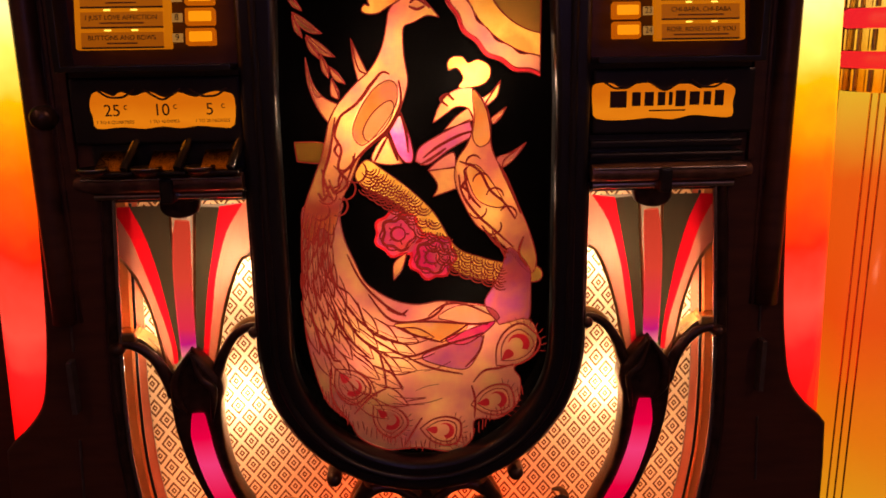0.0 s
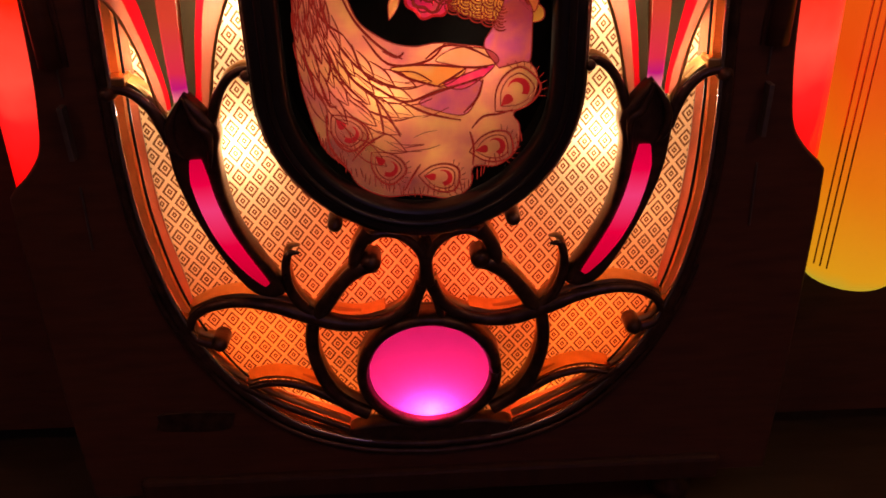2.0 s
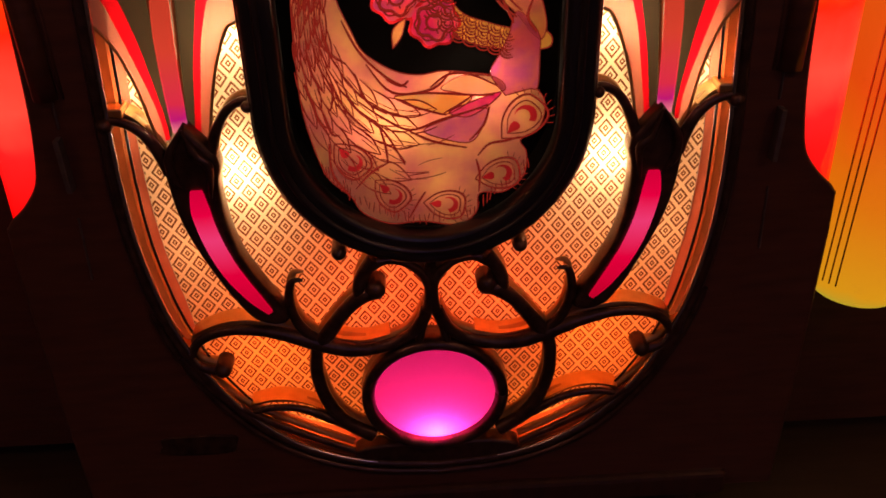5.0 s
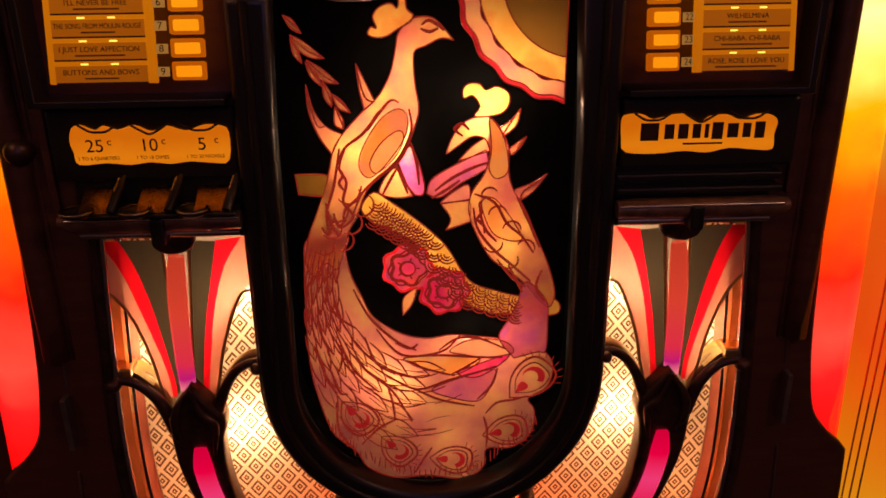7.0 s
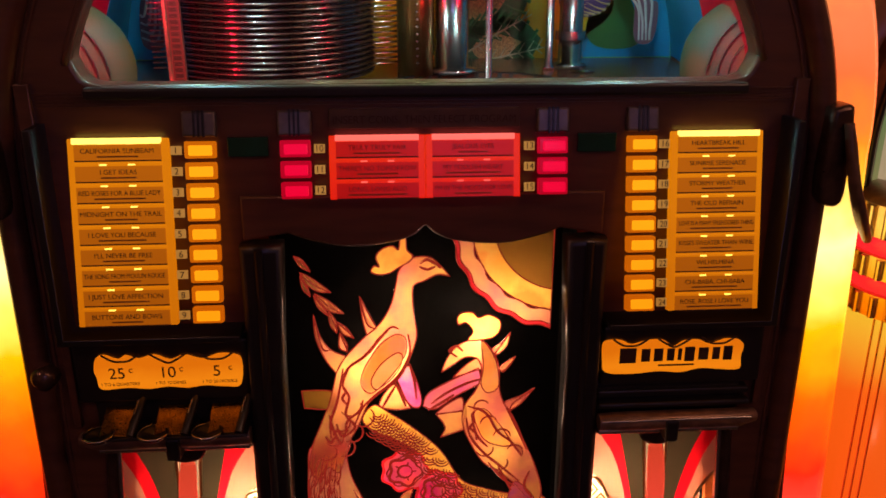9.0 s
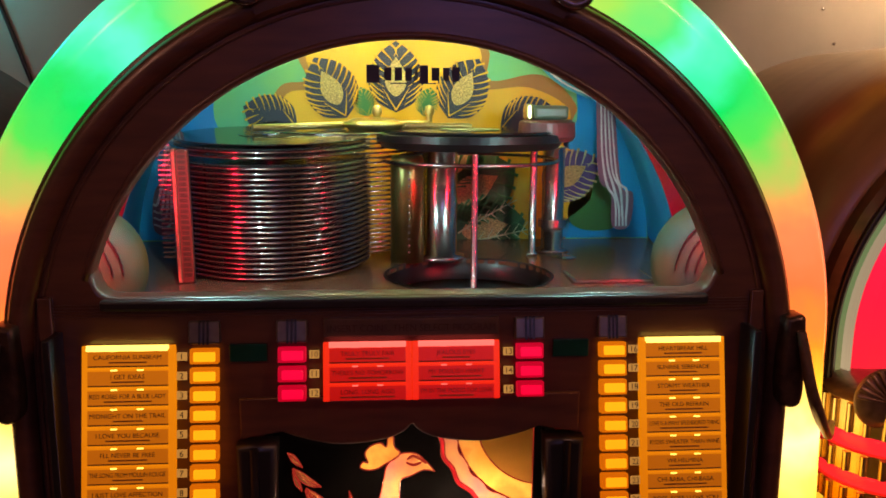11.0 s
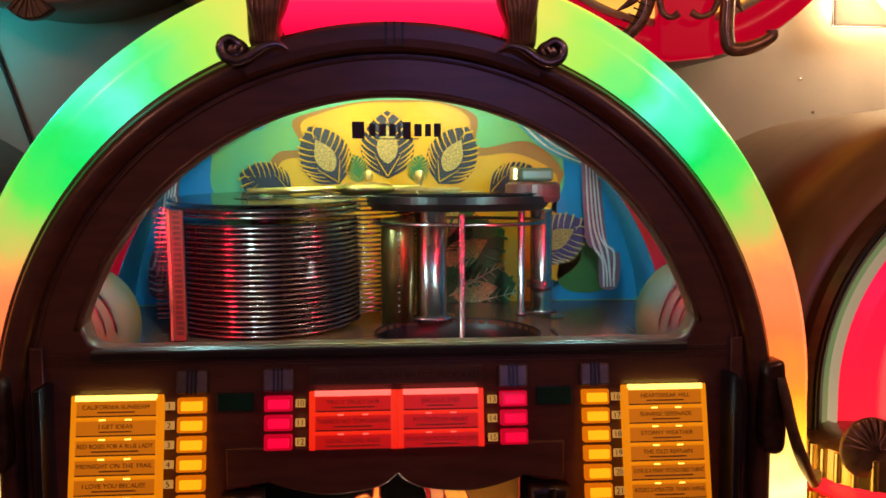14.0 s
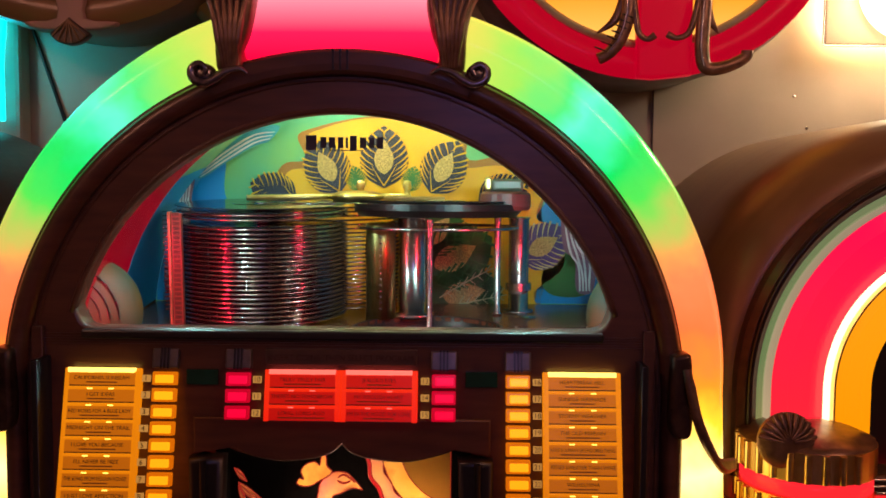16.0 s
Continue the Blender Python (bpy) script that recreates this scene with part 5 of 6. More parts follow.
for s in (1, -1):
    part("bead_line", rod([(s * 0.367, -0.001, 0.985), (s * 0.369, -0.001, 0.82), (s * 0.375, -0.001, 0.668)], 0.0012), STEEL, jukebox, smooth=True)
    part("bead_line", rod([(s * 0.381, -0.001, 0.564), (s * 0.385, -0.001, 0.484)], 0.0012), STEEL, jukebox, smooth=True)
    part("bead_line", rod([(s * 0.347, -0.001, 0.985), (s * 0.346, -0.001, 0.90)], 0.0010), STEEL, jukebox, smooth=True)

# tube clamps and the cap
SCROLL_CHROME = solid("smoked_chrome", (0.30, 0.26, 0.28), (0.16, 0.13, 0.14), 0.16, metal=0.9, scale=60, bump=0.08, rough2=0.3)
for s in (1, -1):
    clamp = part("tube_clamp", plate([smooth_line([(s * x, z) for x, z in ((0.374, 1.175), (0.374, 1.175), (0.392, 1.178), (0.396, 1.165), (0.398, 1.12), (0.396, 1.085), (0.380, 1.082), (0.372, 1.10))], True, 4)], -0.026, 0.03, 0.005), BRONZE, jukebox, "dark metal clamp across the tube")
    for k in range(4):
        o = 0.006 * k
        part("clamp_rib", rod(smooth_line([(s * (0.388 + o * 0.3), -0.030, 1.162 - o), (s * (0.394 + o * 0.4), -0.034, 1.125 - o), (s * (0.408 + o * 0.5), -0.028, 1.085 - o * 0.7), (s * (0.432 + o * 0.3), -0.008, 1.052 - o * 0.5), (s * 0.462, 0.03, 1.040 - o * 0.4)]), 0.0046), BRONZE_LIGHT, clamp, smooth=True)
CAP = glow("red_cap_plastic", [(0.0, (1.0, 0.0, 0.03)), (0.35, (1.0, 0.01, 0.07)), (1.0, (1.0, 0.35, 0.42))], 0.9, "Z", 1.50, 1.60, base=(0.5, 0.0, 0.03), rough=0.15)
cap_path = [(x, z, x / ARCH_R, (z - ARCH_Z) / ARCH_R) for x, z in arc(0, ARCH_Z, 0.400, 74.5, 105.5, 20)]
part("top_cap", sweep(cap_path, [(0.0, -0.004), (0.05, 0.0), (0.085, 0.02), (0.098, 0.06), (0.09, 0.12), (0.0, 0.12)]), CAP, jukebox, "glowing red plastic cap", smooth=True)
part("cap_band", sweep([(x, z, x / ARCH_R, (z - ARCH_Z) / ARCH_R) for x, z in arc(0, ARCH_Z, 0.366, 67.5, 112.5, 30)], [(0.0, 0.0), (0.002, -0.0085), (0.006, -0.0115), (0.014, -0.0125), (0.028, -0.0125), (0.032, -0.009), (0.033, 0.0)]), VENEER, jukebox)
for dx in (-0.008, 0.0, 0.008):
    part("cap_groove", box(dx - 0.0012, dx + 0.0012, -0.0135, -0.010, 1.492, 1.515), BLACK, jukebox)
for s in (1, -1):
    leaf = part("leaf_casting", plate([smooth_line([(s * x, z) for x, z in ((0.108, 1.494), (0.116, 1.489), (0.136, 1.490), (0.140, 1.505), (0.141, 1.530), (0.147, 1.562), (0.160, 1.590), (0.146, 1.584), (0.136, 1.600), (0.124, 1.586), (0.108, 1.598), (0.096, 1.572), (0.101, 1.535), (0.110, 1.510))], True, 4)], -0.018, 0.046, 0.009), BRONZE_LIGHT, jukebox, "bronze acanthus leaf casting with a curled foot")
    for k in range(6):
        f = k / 5 - 0.5
        part("leaf_rib", rod(smooth_line([(s * (0.122 + 0.014 * f), -0.020, 1.494), (s * (0.122 + 0.022 * f), -0.025, 1.520), (s * (0.122 + 0.032 * f), -0.025, 1.550), (s * (0.126 + 0.052 * f), -0.017, 1.588)]), 0.0034, [0.7] * 6 + [1.0] * 6 + [0.8] * 7), BRONZE_LIGHT, leaf, smooth=True)
    part("leaf_scroll", stroke([(s * 0.101, 1.486), (s * 0.110, 1.491), (s * 0.124, 1.488), (s * 0.138, 1.479), (s * 0.150, 1.475), (s * 0.161, 1.480), (s * 0.163, 1.490), (s * 0.155, 1.496), (s * 0.147, 1.491), (s * 0.150, 1.485)], -0.024, 0.0095, [0.3, 0.7, 1, 1.1, 1.1, 1.0, 0.9, 0.8, 0.7], flat=0.9), SCROLL_CHROME, leaf, "dark chromed curl", smooth=True)
    part("scroll_boss", lathe([(0.0001, 0.006), (0.008, 0.005), (0.012, 0.001), (0.013, -0.010)], s * 0.152, -0.018, 1.486, 24, "Y"), SCROLL_CHROME, leaf, smooth=True)

# ---- behind the arched window ----
DECK = solid("brown_metal_deck", (0.19, 0.085, 0.048), (0.16, 0.070, 0.040), 0.20, metal=0.25, scale=5, rough2=0.26)
TEAL, YELLOW, BLUE = solid("teal_paint", (0.06, 0.46, 0.34), (0.24, 0.52, 0.14), 0.5, scale=7), solid("yellow_paint", (0.84, 0.46, 0.008), (0.76, 0.33, 0.008), 0.5, scale=9), solid("blue_paint", (0.0, 0.24, 0.66), (0.005, 0.32, 0.68), 0.5, scale=5)
ORANGE, GREENP, NAVY = solid("ochre_paint", (0.45, 0.18, 0.02), (0.36, 0.14, 0.02), 0.5, scale=9), solid("green_paint", (0.05, 0.20, 0.05), (0.03, 0.13, 0.04), 0.5, scale=20), solid("navy_paint", (0.025, 0.022, 0.06), (0.02, 0.018, 0.04), 0.5, scale=20)
CREAM, MAUVEP, CYANP = solid("cream_paint", (0.55, 0.60, 0.38), (0.62, 0.48, 0.22), 0.5, scale=6), solid("mauve_paint", (0.20, 0.10, 0.16), (0.16, 0.08, 0.12), 0.5, scale=8), solid("cyan_paint", (0.05, 0.36, 0.44), (0.04, 0.28, 0.38), 0.5, scale=10)
VIOLET = solid("violet_paint", (0.11, 0.06, 0.26), (0.07, 0.05, 0.18), 0.5, scale=20)
SHELL = solid("teal_amber_shell", (0.010, 0.080, 0.060), (0.10, 0.060, 0.010), 0.6, scale=16)
TRAY = solid("tray_chrome", (0.46, 0.42, 0.40), (0.36, 0.33, 0.32), 0.20, metal=1.0, scale=40)
DEEP_GREEN = solid("deep_green_paint", (0.035, 0.13, 0.04), (0.025, 0.085, 0.028), 0.5, scale=20)
WHITEP, GLITTER = solid("white_paint", (0.7, 0.72, 0.74), (0.5, 0.54, 0.56), 0.5, scale=40), solid("gold_glitter", (0.90, 0.62, 0.26), (0.20, 0.12, 0.05), 0.35, metal=0.15, scale=420, bump=0.6)
# red light on the bay lining, put in as emission that fades upwards
RED_SIDE = glow("red_side_glow", [(0.0, (0.50, 0.0, 0.02)), (1.0, (0.25, 0.0, 0.01))], 0.3, "Z", 1.18, 1.4, base=(0.4, 0.02, 0.02))

deck = part("deck", plate([[(-0.384, 0.03), (0.384, 0.03), (0.384, 0.30), (0.428, 0.59), (-0.428, 0.59), (-0.384, 0.30)], arc(0.088, 0.30, 0.112, 0, 350, 40)], 0.0, 0.006), DECK, jukebox, "brown metal mechanism deck")
deck.data.transform(Matrix(((1, 0, 0, 0), (0, 0, 1, 0), (0, -1, 0, 1.154), (0, 0, 0, 1))))
deck.data.flip_normals()
part("deck_ring", lathe([(0.112, -0.03), (0.112, 0.001), (0.1135, 0.002), (0.1155, 0.001)], 0.088, 0.30, 1.154, 48), BLACK, deck, smooth=True)
part("well_floor", box(-0.05, 0.22, 0.17, 0.43, 1.116, 1.120), BLACK, deck)
part("deck_plate", box(0.22, 0.33, 0.24, 0.31, 1.1545, 1.1565, 0.0005), STEEL, deck, "small metal data plate")
part("deck_plate", box(0.224, 0.326, 0.245, 0.305, 1.1566, 1.1574), DECK, deck)
part("deck_badge", lathe([(0.0001, 0.003), (0.014, 0.003), (0.018, 0.001), (0.019, 0.0)], 0.245, 0.42, 1.155, 24), CHROME, deck, smooth=True)

YB = 0.595
back = part("painted_back", plate([[(-0.432, 1.15), (0.432, 1.15)] + arc(0, ARCH_Z, 0.434, 5, 175, 40)], YB, 0.004), TEAL, jukebox, "painted back panel with plume shapes")
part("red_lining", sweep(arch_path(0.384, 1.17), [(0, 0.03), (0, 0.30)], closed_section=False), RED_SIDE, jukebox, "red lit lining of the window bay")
for a0, a1, m in ((5, 42, BLUE), (42, 138, TEAL), (138, 175, BLUE)):
    part("back_lining", sweep(arch_path(0.3845, 1.17, a0, a1, 24, left=False, right=False), [(0, 0.30), (0.047, 0.59)], closed_section=False), m, jukebox)

def paint(pts, m, layer, name="painted_shape", steps=5):
    part(name, plate([smooth_line(pts, True, steps)], YB - 0.0008 * layer, 0.0), m, back)


paint([(-0.213, 1.344), (-0.193, 1.408), (-0.150, 1.419), (-0.164, 1.461), (-0.135, 1.477), (-0.060, 1.495), (0.016, 1.500), (0.092, 1.495), (0.148, 1.472), (0.152, 1.420), (0.237, 1.430), (0.297, 1.382), (0.287, 1.333), (0.250, 1.117), (-0.217, 1.123)], ORANGE, 1)
paint([(-0.194, 1.344), (-0.182, 1.396), (-0.136, 1.408), (-0.150, 1.457), (-0.117, 1.476), (-0.051, 1.493), (0.016, 1.495), (0.082, 1.494), (0.135, 1.469), (0.138, 1.408), (0.218, 1.409), (0.287, 1.372), (0.278, 1.314), (0.318, 1.294), (0.329, 1.225), (0.275, 1.176), (0.250, 1.117), (-0.198, 1.122)], YELLOW, 2)
for s in (1, -1):
    paint([(s * x, z) for x, z in ((0.430, 1.155), (0.430, 1.155), (0.424, 1.21), (0.396, 1.295), (0.345, 1.382), (0.30, 1.42), (0.30, 1.355), (0.272, 1.30), (0.282, 1.20), (0.275, 1.155), (0.275, 1.155))], BLUE, 1)
paint([(0.289, 1.206), (0.328, 1.275), (0.363, 1.235), (0.375, 1.175), (0.310, 1.171)], GREENP, 2)
for s, pts in ((1, [(0.308, 1.425), (0.330, 1.425), (0.351, 1.262), (0.372, 1.243), (0.368, 1.190), (0.340, 1.190), (0.336, 1.244), (0.317, 1.262), (0.310, 1.326)]), (-1, [(-0.342, 1.425), (-0.320, 1.425), (-0.334, 1.328), (-0.345, 1.257), (-0.349, 1.185), (-0.379, 1.186), (-0.378, 1.239), (-0.367, 1.266), (-0.357, 1.328)])):
    part("painted_column", plate([smooth_line(pts, True, 4)], 0.497, 0.0), MAUVEP, back)
    for k in range(4):
        f = 0.2 + 0.2 * k
        n = len(pts)
        line = [tuple(Vector(pts[a]) * (1 - f) + Vector(pts[b]) * f) for a, b in (((0, 1), (8, 2), (7, 3), (6, 4), (5, 4)) if s > 0 else ((0, 1), (8, 2), (7, 3), (6, 4), (6, 5)))]
        part("column_line", stroke(line, 0.494, 0.0042, [0.5, 1, 0.7]), WHITEP, back)
for pts in ([(0.184, 1.464), (0.207, 1.455), (0.254, 1.413), (0.321, 1.386), (0.330, 1.404), (0.282, 1.441), (0.235, 1.477), (0.179, 1.482)], [(-0.203, 1.448), (-0.230, 1.439), (-0.275, 1.412), (-0.324, 1.381), (-0.328, 1.399), (-0.283, 1.439), (-0.229, 1.471), (-0.184, 1.475)]):
    part("painted_drape", plate([smooth_line(pts, True, 5)], 0.53, 0.0), CYANP, back)
    for k in range(3):
        f = 0.15 + 0.22 * k
        part("drape_line", stroke([tuple(Vector(a) * (1 - f) + Vector(b) * f) for a, b in ((pts[0], pts[7]), (pts[1], pts[6]), (pts[2], pts[5]), (pts[3], pts[4]))], 0.527, 0.004, [0.4, 1, 0.5]), WHITEP, back)


def plume(x, z, tilt, size, dark, gem=True, cut=None):
    """A painted plume: dark leaf with pale cuts along its edge and a glittering drop."""
    cut = cut or YELLOW
    def put(pts):
        c, q = math.cos(radians(tilt)), math.sin(radians(tilt))
        return [(x + size * (c * u + q * v), z + size * (-q * u + c * v)) for u, v in pts]
    paint(put([(0, 0), (0, 0), (0.034, 0.02), (0.045, 0.055), (0.030, 0.092), (0, 0.115), (0, 0.115), (-0.030, 0.092), (-0.045, 0.055), (-0.034, 0.02)]), dark, 4)
    for k in range(9):
        for sd in (1, -1):
            v, edge = 0.018 + 0.0098 * k, float(np.interp(0.03 + 0.0098 * k, (0, 0.02, 0.055, 0.092, 0.115), (0, 0.034, 0.045, 0.030, 0.0)))
            part("plume_cut", stroke(put([(sd * max(edge - 0.024, 0.004), v - 0.006), (sd * (edge - 0.009), v + 0.004), (sd * (edge + 0.003), v + 0.016)]), YB - 0.005, 0.0036 * size, [0.15, 0.6, 1.3]), cut, back)
    for sd in (1, -1):
        part("plume_vein", stroke(put([(0, 0.004), (sd * 0.010, 0.020), (sd * 0.022, 0.040)]), YB - 0.0052, 0.0024 * size, [1, 0.8, 0.3]), cut, back)
    if gem:
        paint(put([(0, 0.026), (0.015, 0.040), (0.0165, 0.062), (0, 0.090), (0, 0.090), (-0.0165, 0.062), (-0.015, 0.040)]), GLITTER, 6)


for (x, z), tilt, size, dark in zip([(-0.004, 1.367), (-0.085, 1.358), (0.082, 1.358), (-0.166, 1.344), (0.170, 1.343)], (0, -28, 28, -70, 72), (1.0, 0.95, 0.95, 0.8, 0.85), (NAVY, NAVY, NAVY, NAVY, NAVY)):
    plume(x, z, tilt, size, dark, abs(tilt) < 60)
for (x, z), tilt in zip([(-0.050, 1.361), (0.042, 1.361)], (-14, 14)):
    plume(x, z, tilt, 0.42, GREENP, False)
for (x, z), tilt, size, dark, cut in zip([(0.060, 1.205), (0.075, 1.160), (0.060, 1.245), (0.244, 1.236)], (62, 80, 40, 60), (1.35, 1.25, 1.0, 0.95), (DEEP_GREEN, DEEP_GREEN, DEEP_GREEN, VIOLET), (GREENP, GREENP, GREENP, CREAM)):
    plume(x, z, tilt, size, dark, True, cut)
for pts in ([(0.10, 1.165), (0.15, 1.195), (0.20, 1.222)], [(0.12, 1.150), (0.17, 1.160), (0.225, 1.172)]):
    part("painted_twig", stroke(pts, YB - 0.0075, 0.003, [1, 0.9, 0.4]), CREAM, back)
    for k in range(6):
        f = 0.15 + 0.14 * k
        p = Vector(pts[0]).lerp(Vector(pts[2]), f)
        for sd in (1, -1):
            part("painted_twig", stroke([tuple(p), (p.x + 0.010, p.y + 0.004 + sd * 0.012)], YB - 0.0075, 0.0022, [1, 0.4]), CREAM, back)

# record stack with its trays
RX, RY, RR = -0.182, 0.396, 0.138
stack = part("record_stack", lathe([(0.0001, 0.0), (0.012, 0.0), (0.012, 0.18), (0.0001, 0.182)], RX, RY, 1.154, 20), CHROME, jukebox, "stack of black records in chrome trays")
tray_mesh = lathe([(RR - 0.010, -0.0008), (RR - 0.0015, -0.0014), (RR, 0.0), (RR - 0.0015, 0.0014), (RR - 0.010, 0.0008)], 0, 0, 0, 72)
disc_mesh = lathe([(0.004, -0.001), (RR - 0.006, -0.001), (RR - 0.006, 0.001), (0.004, 0.001)], 0, 0, 0, 64)
for k in range(25):
    if k == 22:
        continue
    z = 1.159 + 0.0068 * k
    t = part("tray", tray_mesh, TRAY, stack, smooth=True)
    t.location = (RX, RY, z)
    d = part("record", disc_mesh, VINYL, stack)
    d.location = (RX, RY, z + 0.0028)
for k in range(26):
    t = part("tray", tray_mesh, TRAY, stack, smooth=True)
    t.location = (-0.088, 0.52, 1.163 + 0.0068 * k)
top_disc = part("top_record", lathe([(0.0035, 0.0015), (0.045, 0.002), (0.046, 0.0012), (RR - 0.004, 0.0012), (RR - 0.003, 0.0), (0.0035, -0.001)], RX, RY, 1.331, 64), VINYL, stack, smooth=False)
part("tray_post", box(-0.284, -0.269, 0.262, 0.270, 1.155, 1.325, 0.001), solid("red_brown_post", (0.16, 0.03, 0.02), (0.1, 0.02, 0.015), 0.3, scale=40), stack, "red tray post with number labels")
part("post_edge", box(-0.289, -0.284, 0.260, 0.270, 1.155, 1.327, 0.001), BRONZE_LIGHT, stack)
for k in range(24):
    part("post_mark", box(-0.281, -0.272, 0.2608, 0.2625, 1.163 + 0.0069 * k, 1.1678 + 0.0069 * k), PRINT, stack)
for k in range(24):
    part("tray_finger", box(RX - RR - 0.013, RX - RR + 0.004, RY - 0.03, RY - 0.022, 1.1625 + 0.0068 * k, 1.1642 + 0.0068 * k), CHROME, stack)

# the whole stack leans a little towards the viewer
lean_at = Matrix.Translation((RX, RY - RR, 1.154))
stack.matrix_world = lean_at @ pose(0, 0, 0, 3.2) @ lean_at.inverted()

# turntable, poles, tone arm
TX, TY = 0.100, 0.42
deck_table = part("turntable", lathe([(0.0001, 0.012), (0.12, 0.012), (0.1365, 0.010), (0.137, 0.0), (0.128, -0.010), (0.0001, -0.012)], TX, TY, 1.330, 64), BLACK, jukebox, "black turntable on chrome poles", smooth=False)
part("playing_record", lathe([(0.0035, 0.0), (0.128, 0.0), (0.128, 0.0025), (0.047, 0.0025), (0.046, 0.003), (0.0035, 0.003)], TX, TY, 1.3425, 64), VINYL, deck_table)
part("record_label", lathe([(0.0035, 0.0), (0.045, 0.0)], TX, TY, 1.3462, 40), CREAM, deck_table)
part("hoop", rod([(TX + 0.13 * math.cos(a), TY + 0.13 * math.sin(a), 1.302) for a in np.linspace(0, 2 * math.pi, 49)[:-1]], 0.0028, closed=True), CHROME, deck_table, smooth=True)
for x, y, r, z0 in ((0.092, 0.27, 0.0042, 1.13), (0.199, 0.434, 0.0055, 1.154), (0.237, 0.47, 0.017, 1.154), (0.059, 0.42, 0.024, 1.154)):
    part("pole", lathe([(0.0001, 0), (r * 1.5, 0), (r * 1.5, 0.006), (r, 0.008), (r, 1.318 - z0 - 0.004), (r * 1.2, 1.318 - z0)], x, y, z0, 28), CHROME, deck_table, smooth=True)
part("pole_collar", lathe([(0.018, -0.006), (0.022, -0.006), (0.022, 0.006), (0.018, 0.006)], 0.237, 0.47, 1.20, 28), CHROME, deck_table)
cover = part("mechanism_cover", lathe([(0.0001, 0.0), (0.024, 0.0), (0.024, 0.150), (0.021, 0.155), (0.0001, 0.155)], 0.008, 0.40, 1.154, 32), solid("old_gold_metal", (0.42, 0.30, 0.10), (0.22, 0.15, 0.05), 0.28, metal=0.9, scale=30, bump=0.05, rough2=0.42), deck_table, "old gold cylinder cover", smooth=True)
for k in range(13):
    part("cover_dot", lathe([(0.0001, 0.0012), (0.0016, 0.0008), (0.002, 0.0)], 0.010, 0.376, 1.172 + 0.0095 * k, 8, "Y"), CHROME, cover)
head = part("pickup_head", lathe([(0.0001, 0.030), (0.034, 0.030), (0.040, 0.026), (0.041, 0.006), (0.037, 0.0), (0.0001, 0.0)], 0.2085, 0.39, 1.331, 32), solid("maroon_bakelite", (0.20, 0.045, 0.045), (0.13, 0.03, 0.03), 0.38, scale=30), jukebox, "maroon pickup head over the turntable", smooth=False)
part("head_top", box(0.186, 0.236, 0.370, 0.412, 1.3612, 1.381, 0.005), solid("olive_bakelite", (0.13, 0.13, 0.09), (0.09, 0.09, 0.06), 0.35, scale=30), head)
part("head_tab", box(0.176, 0.1865, 0.378, 0.404, 1.3612, 1.383, 0.003), BRASS, head)
part("stylus_arm", box(0.200, 0.206, 0.346, 0.352, 1.326, 1.345, 0.001), BLACK, head)
arm = part("tone_arm", rod(smooth_line([(-0.21, 0.40, 1.348), (-0.12, 0.44, 1.350), (-0.03, 0.50, 1.352), (0.05, 0.50, 1.352)]), 0.005), BRASS, jukebox, "brass tone arm", smooth=True)
part("arm_base", lathe([(0.0001, 0.012), (0.03, 0.010), (0.045, 0.004), (0.048, 0.0), (0.03, -0.01)], -0.04, 0.47, 1.350, 32), BRASS, arm, smooth=True)
for x in (-0.035, 0.045):
    part("arm_screw", lathe([(0.0001, 0.024), (0.006, 0.022), (0.008, 0.012), (0.005, 0.008), (0.005, 0.0)], x, 0.49, 1.356, 16), BRASS, arm, smooth=True)
part("arm_plate", box(-0.06, 0.11, 0.475, 0.51, 1.346, 1.352, 0.002), BRASS, arm)
for s in (1, -1):
    shell = part("fluted_shell", lathe([(0.0001, 0.024), (0.03, 0.022), (0.056, 0.014), (0.074, 0.0), (0.077, -0.02)], s * 0.392, 0.205, 1.186, 40, "Y"), SHELL, jukebox, "teal and amber fluted shell ornament", smooth=True)
    for k in range(5):
        r = 0.022 + 0.012 * k
        part("shell_groove", rod([(s * (0.404 - r * math.cos(a)), 0.179 + 0.008 * (r / 0.09) ** 2 * 2, 1.172 + 1.15 * r * math.sin(a)) for a in np.linspace(0.1, 1.3, 12)], 0.0011), BLACK, shell)

# window glass with its decal
marks = ((0.0155, 0.017), (0.0085, 0.0125), (0.009, 0.0125), (0.0075, 0.0125), (0.0035, 0.012), (0.010, 0.0165), (0.0095, 0.0125), (0.0075, 0.0125), (0.009, 0.0135))
decal = part("window_decal", box(-0.020, 0.024, 0.0085, 0.0091, 1.4032, 1.4044), NAVY, jukebox, "row of plain dark marks on the glass")
for k, (w, h) in enumerate(marks):
    x = -0.0425 + sum(m[0] for m in marks[:k]) + 0.00135 * k
    part("decal_mark", plate([smooth_line([(x, 1.4125 + h / 2), (x + w * 0.8, 1.4125 + h / 2), (x + w * 0.8, 1.4125 - h / 2), (x, 1.4125 - h / 2)], True, 1)], 0.0082, 0.0008), NAVY, decal)
GLASS, gn, gl, gp = nodes("clear_window_glass")
g_clear, g_gloss, g_mix, g_fres = gn.new("ShaderNodeBsdfTransparent"), gn.new("ShaderNodeBsdfGlossy"), gn.new("ShaderNodeMixShader"), gn.new("ShaderNodeFresnel")
g_clear.inputs["Color"].default_value, g_gloss.inputs["Roughness"].default_value, g_fres.inputs["IOR"].default_value = (0.97, 0.98, 0.97, 1), 0.03, 1.35
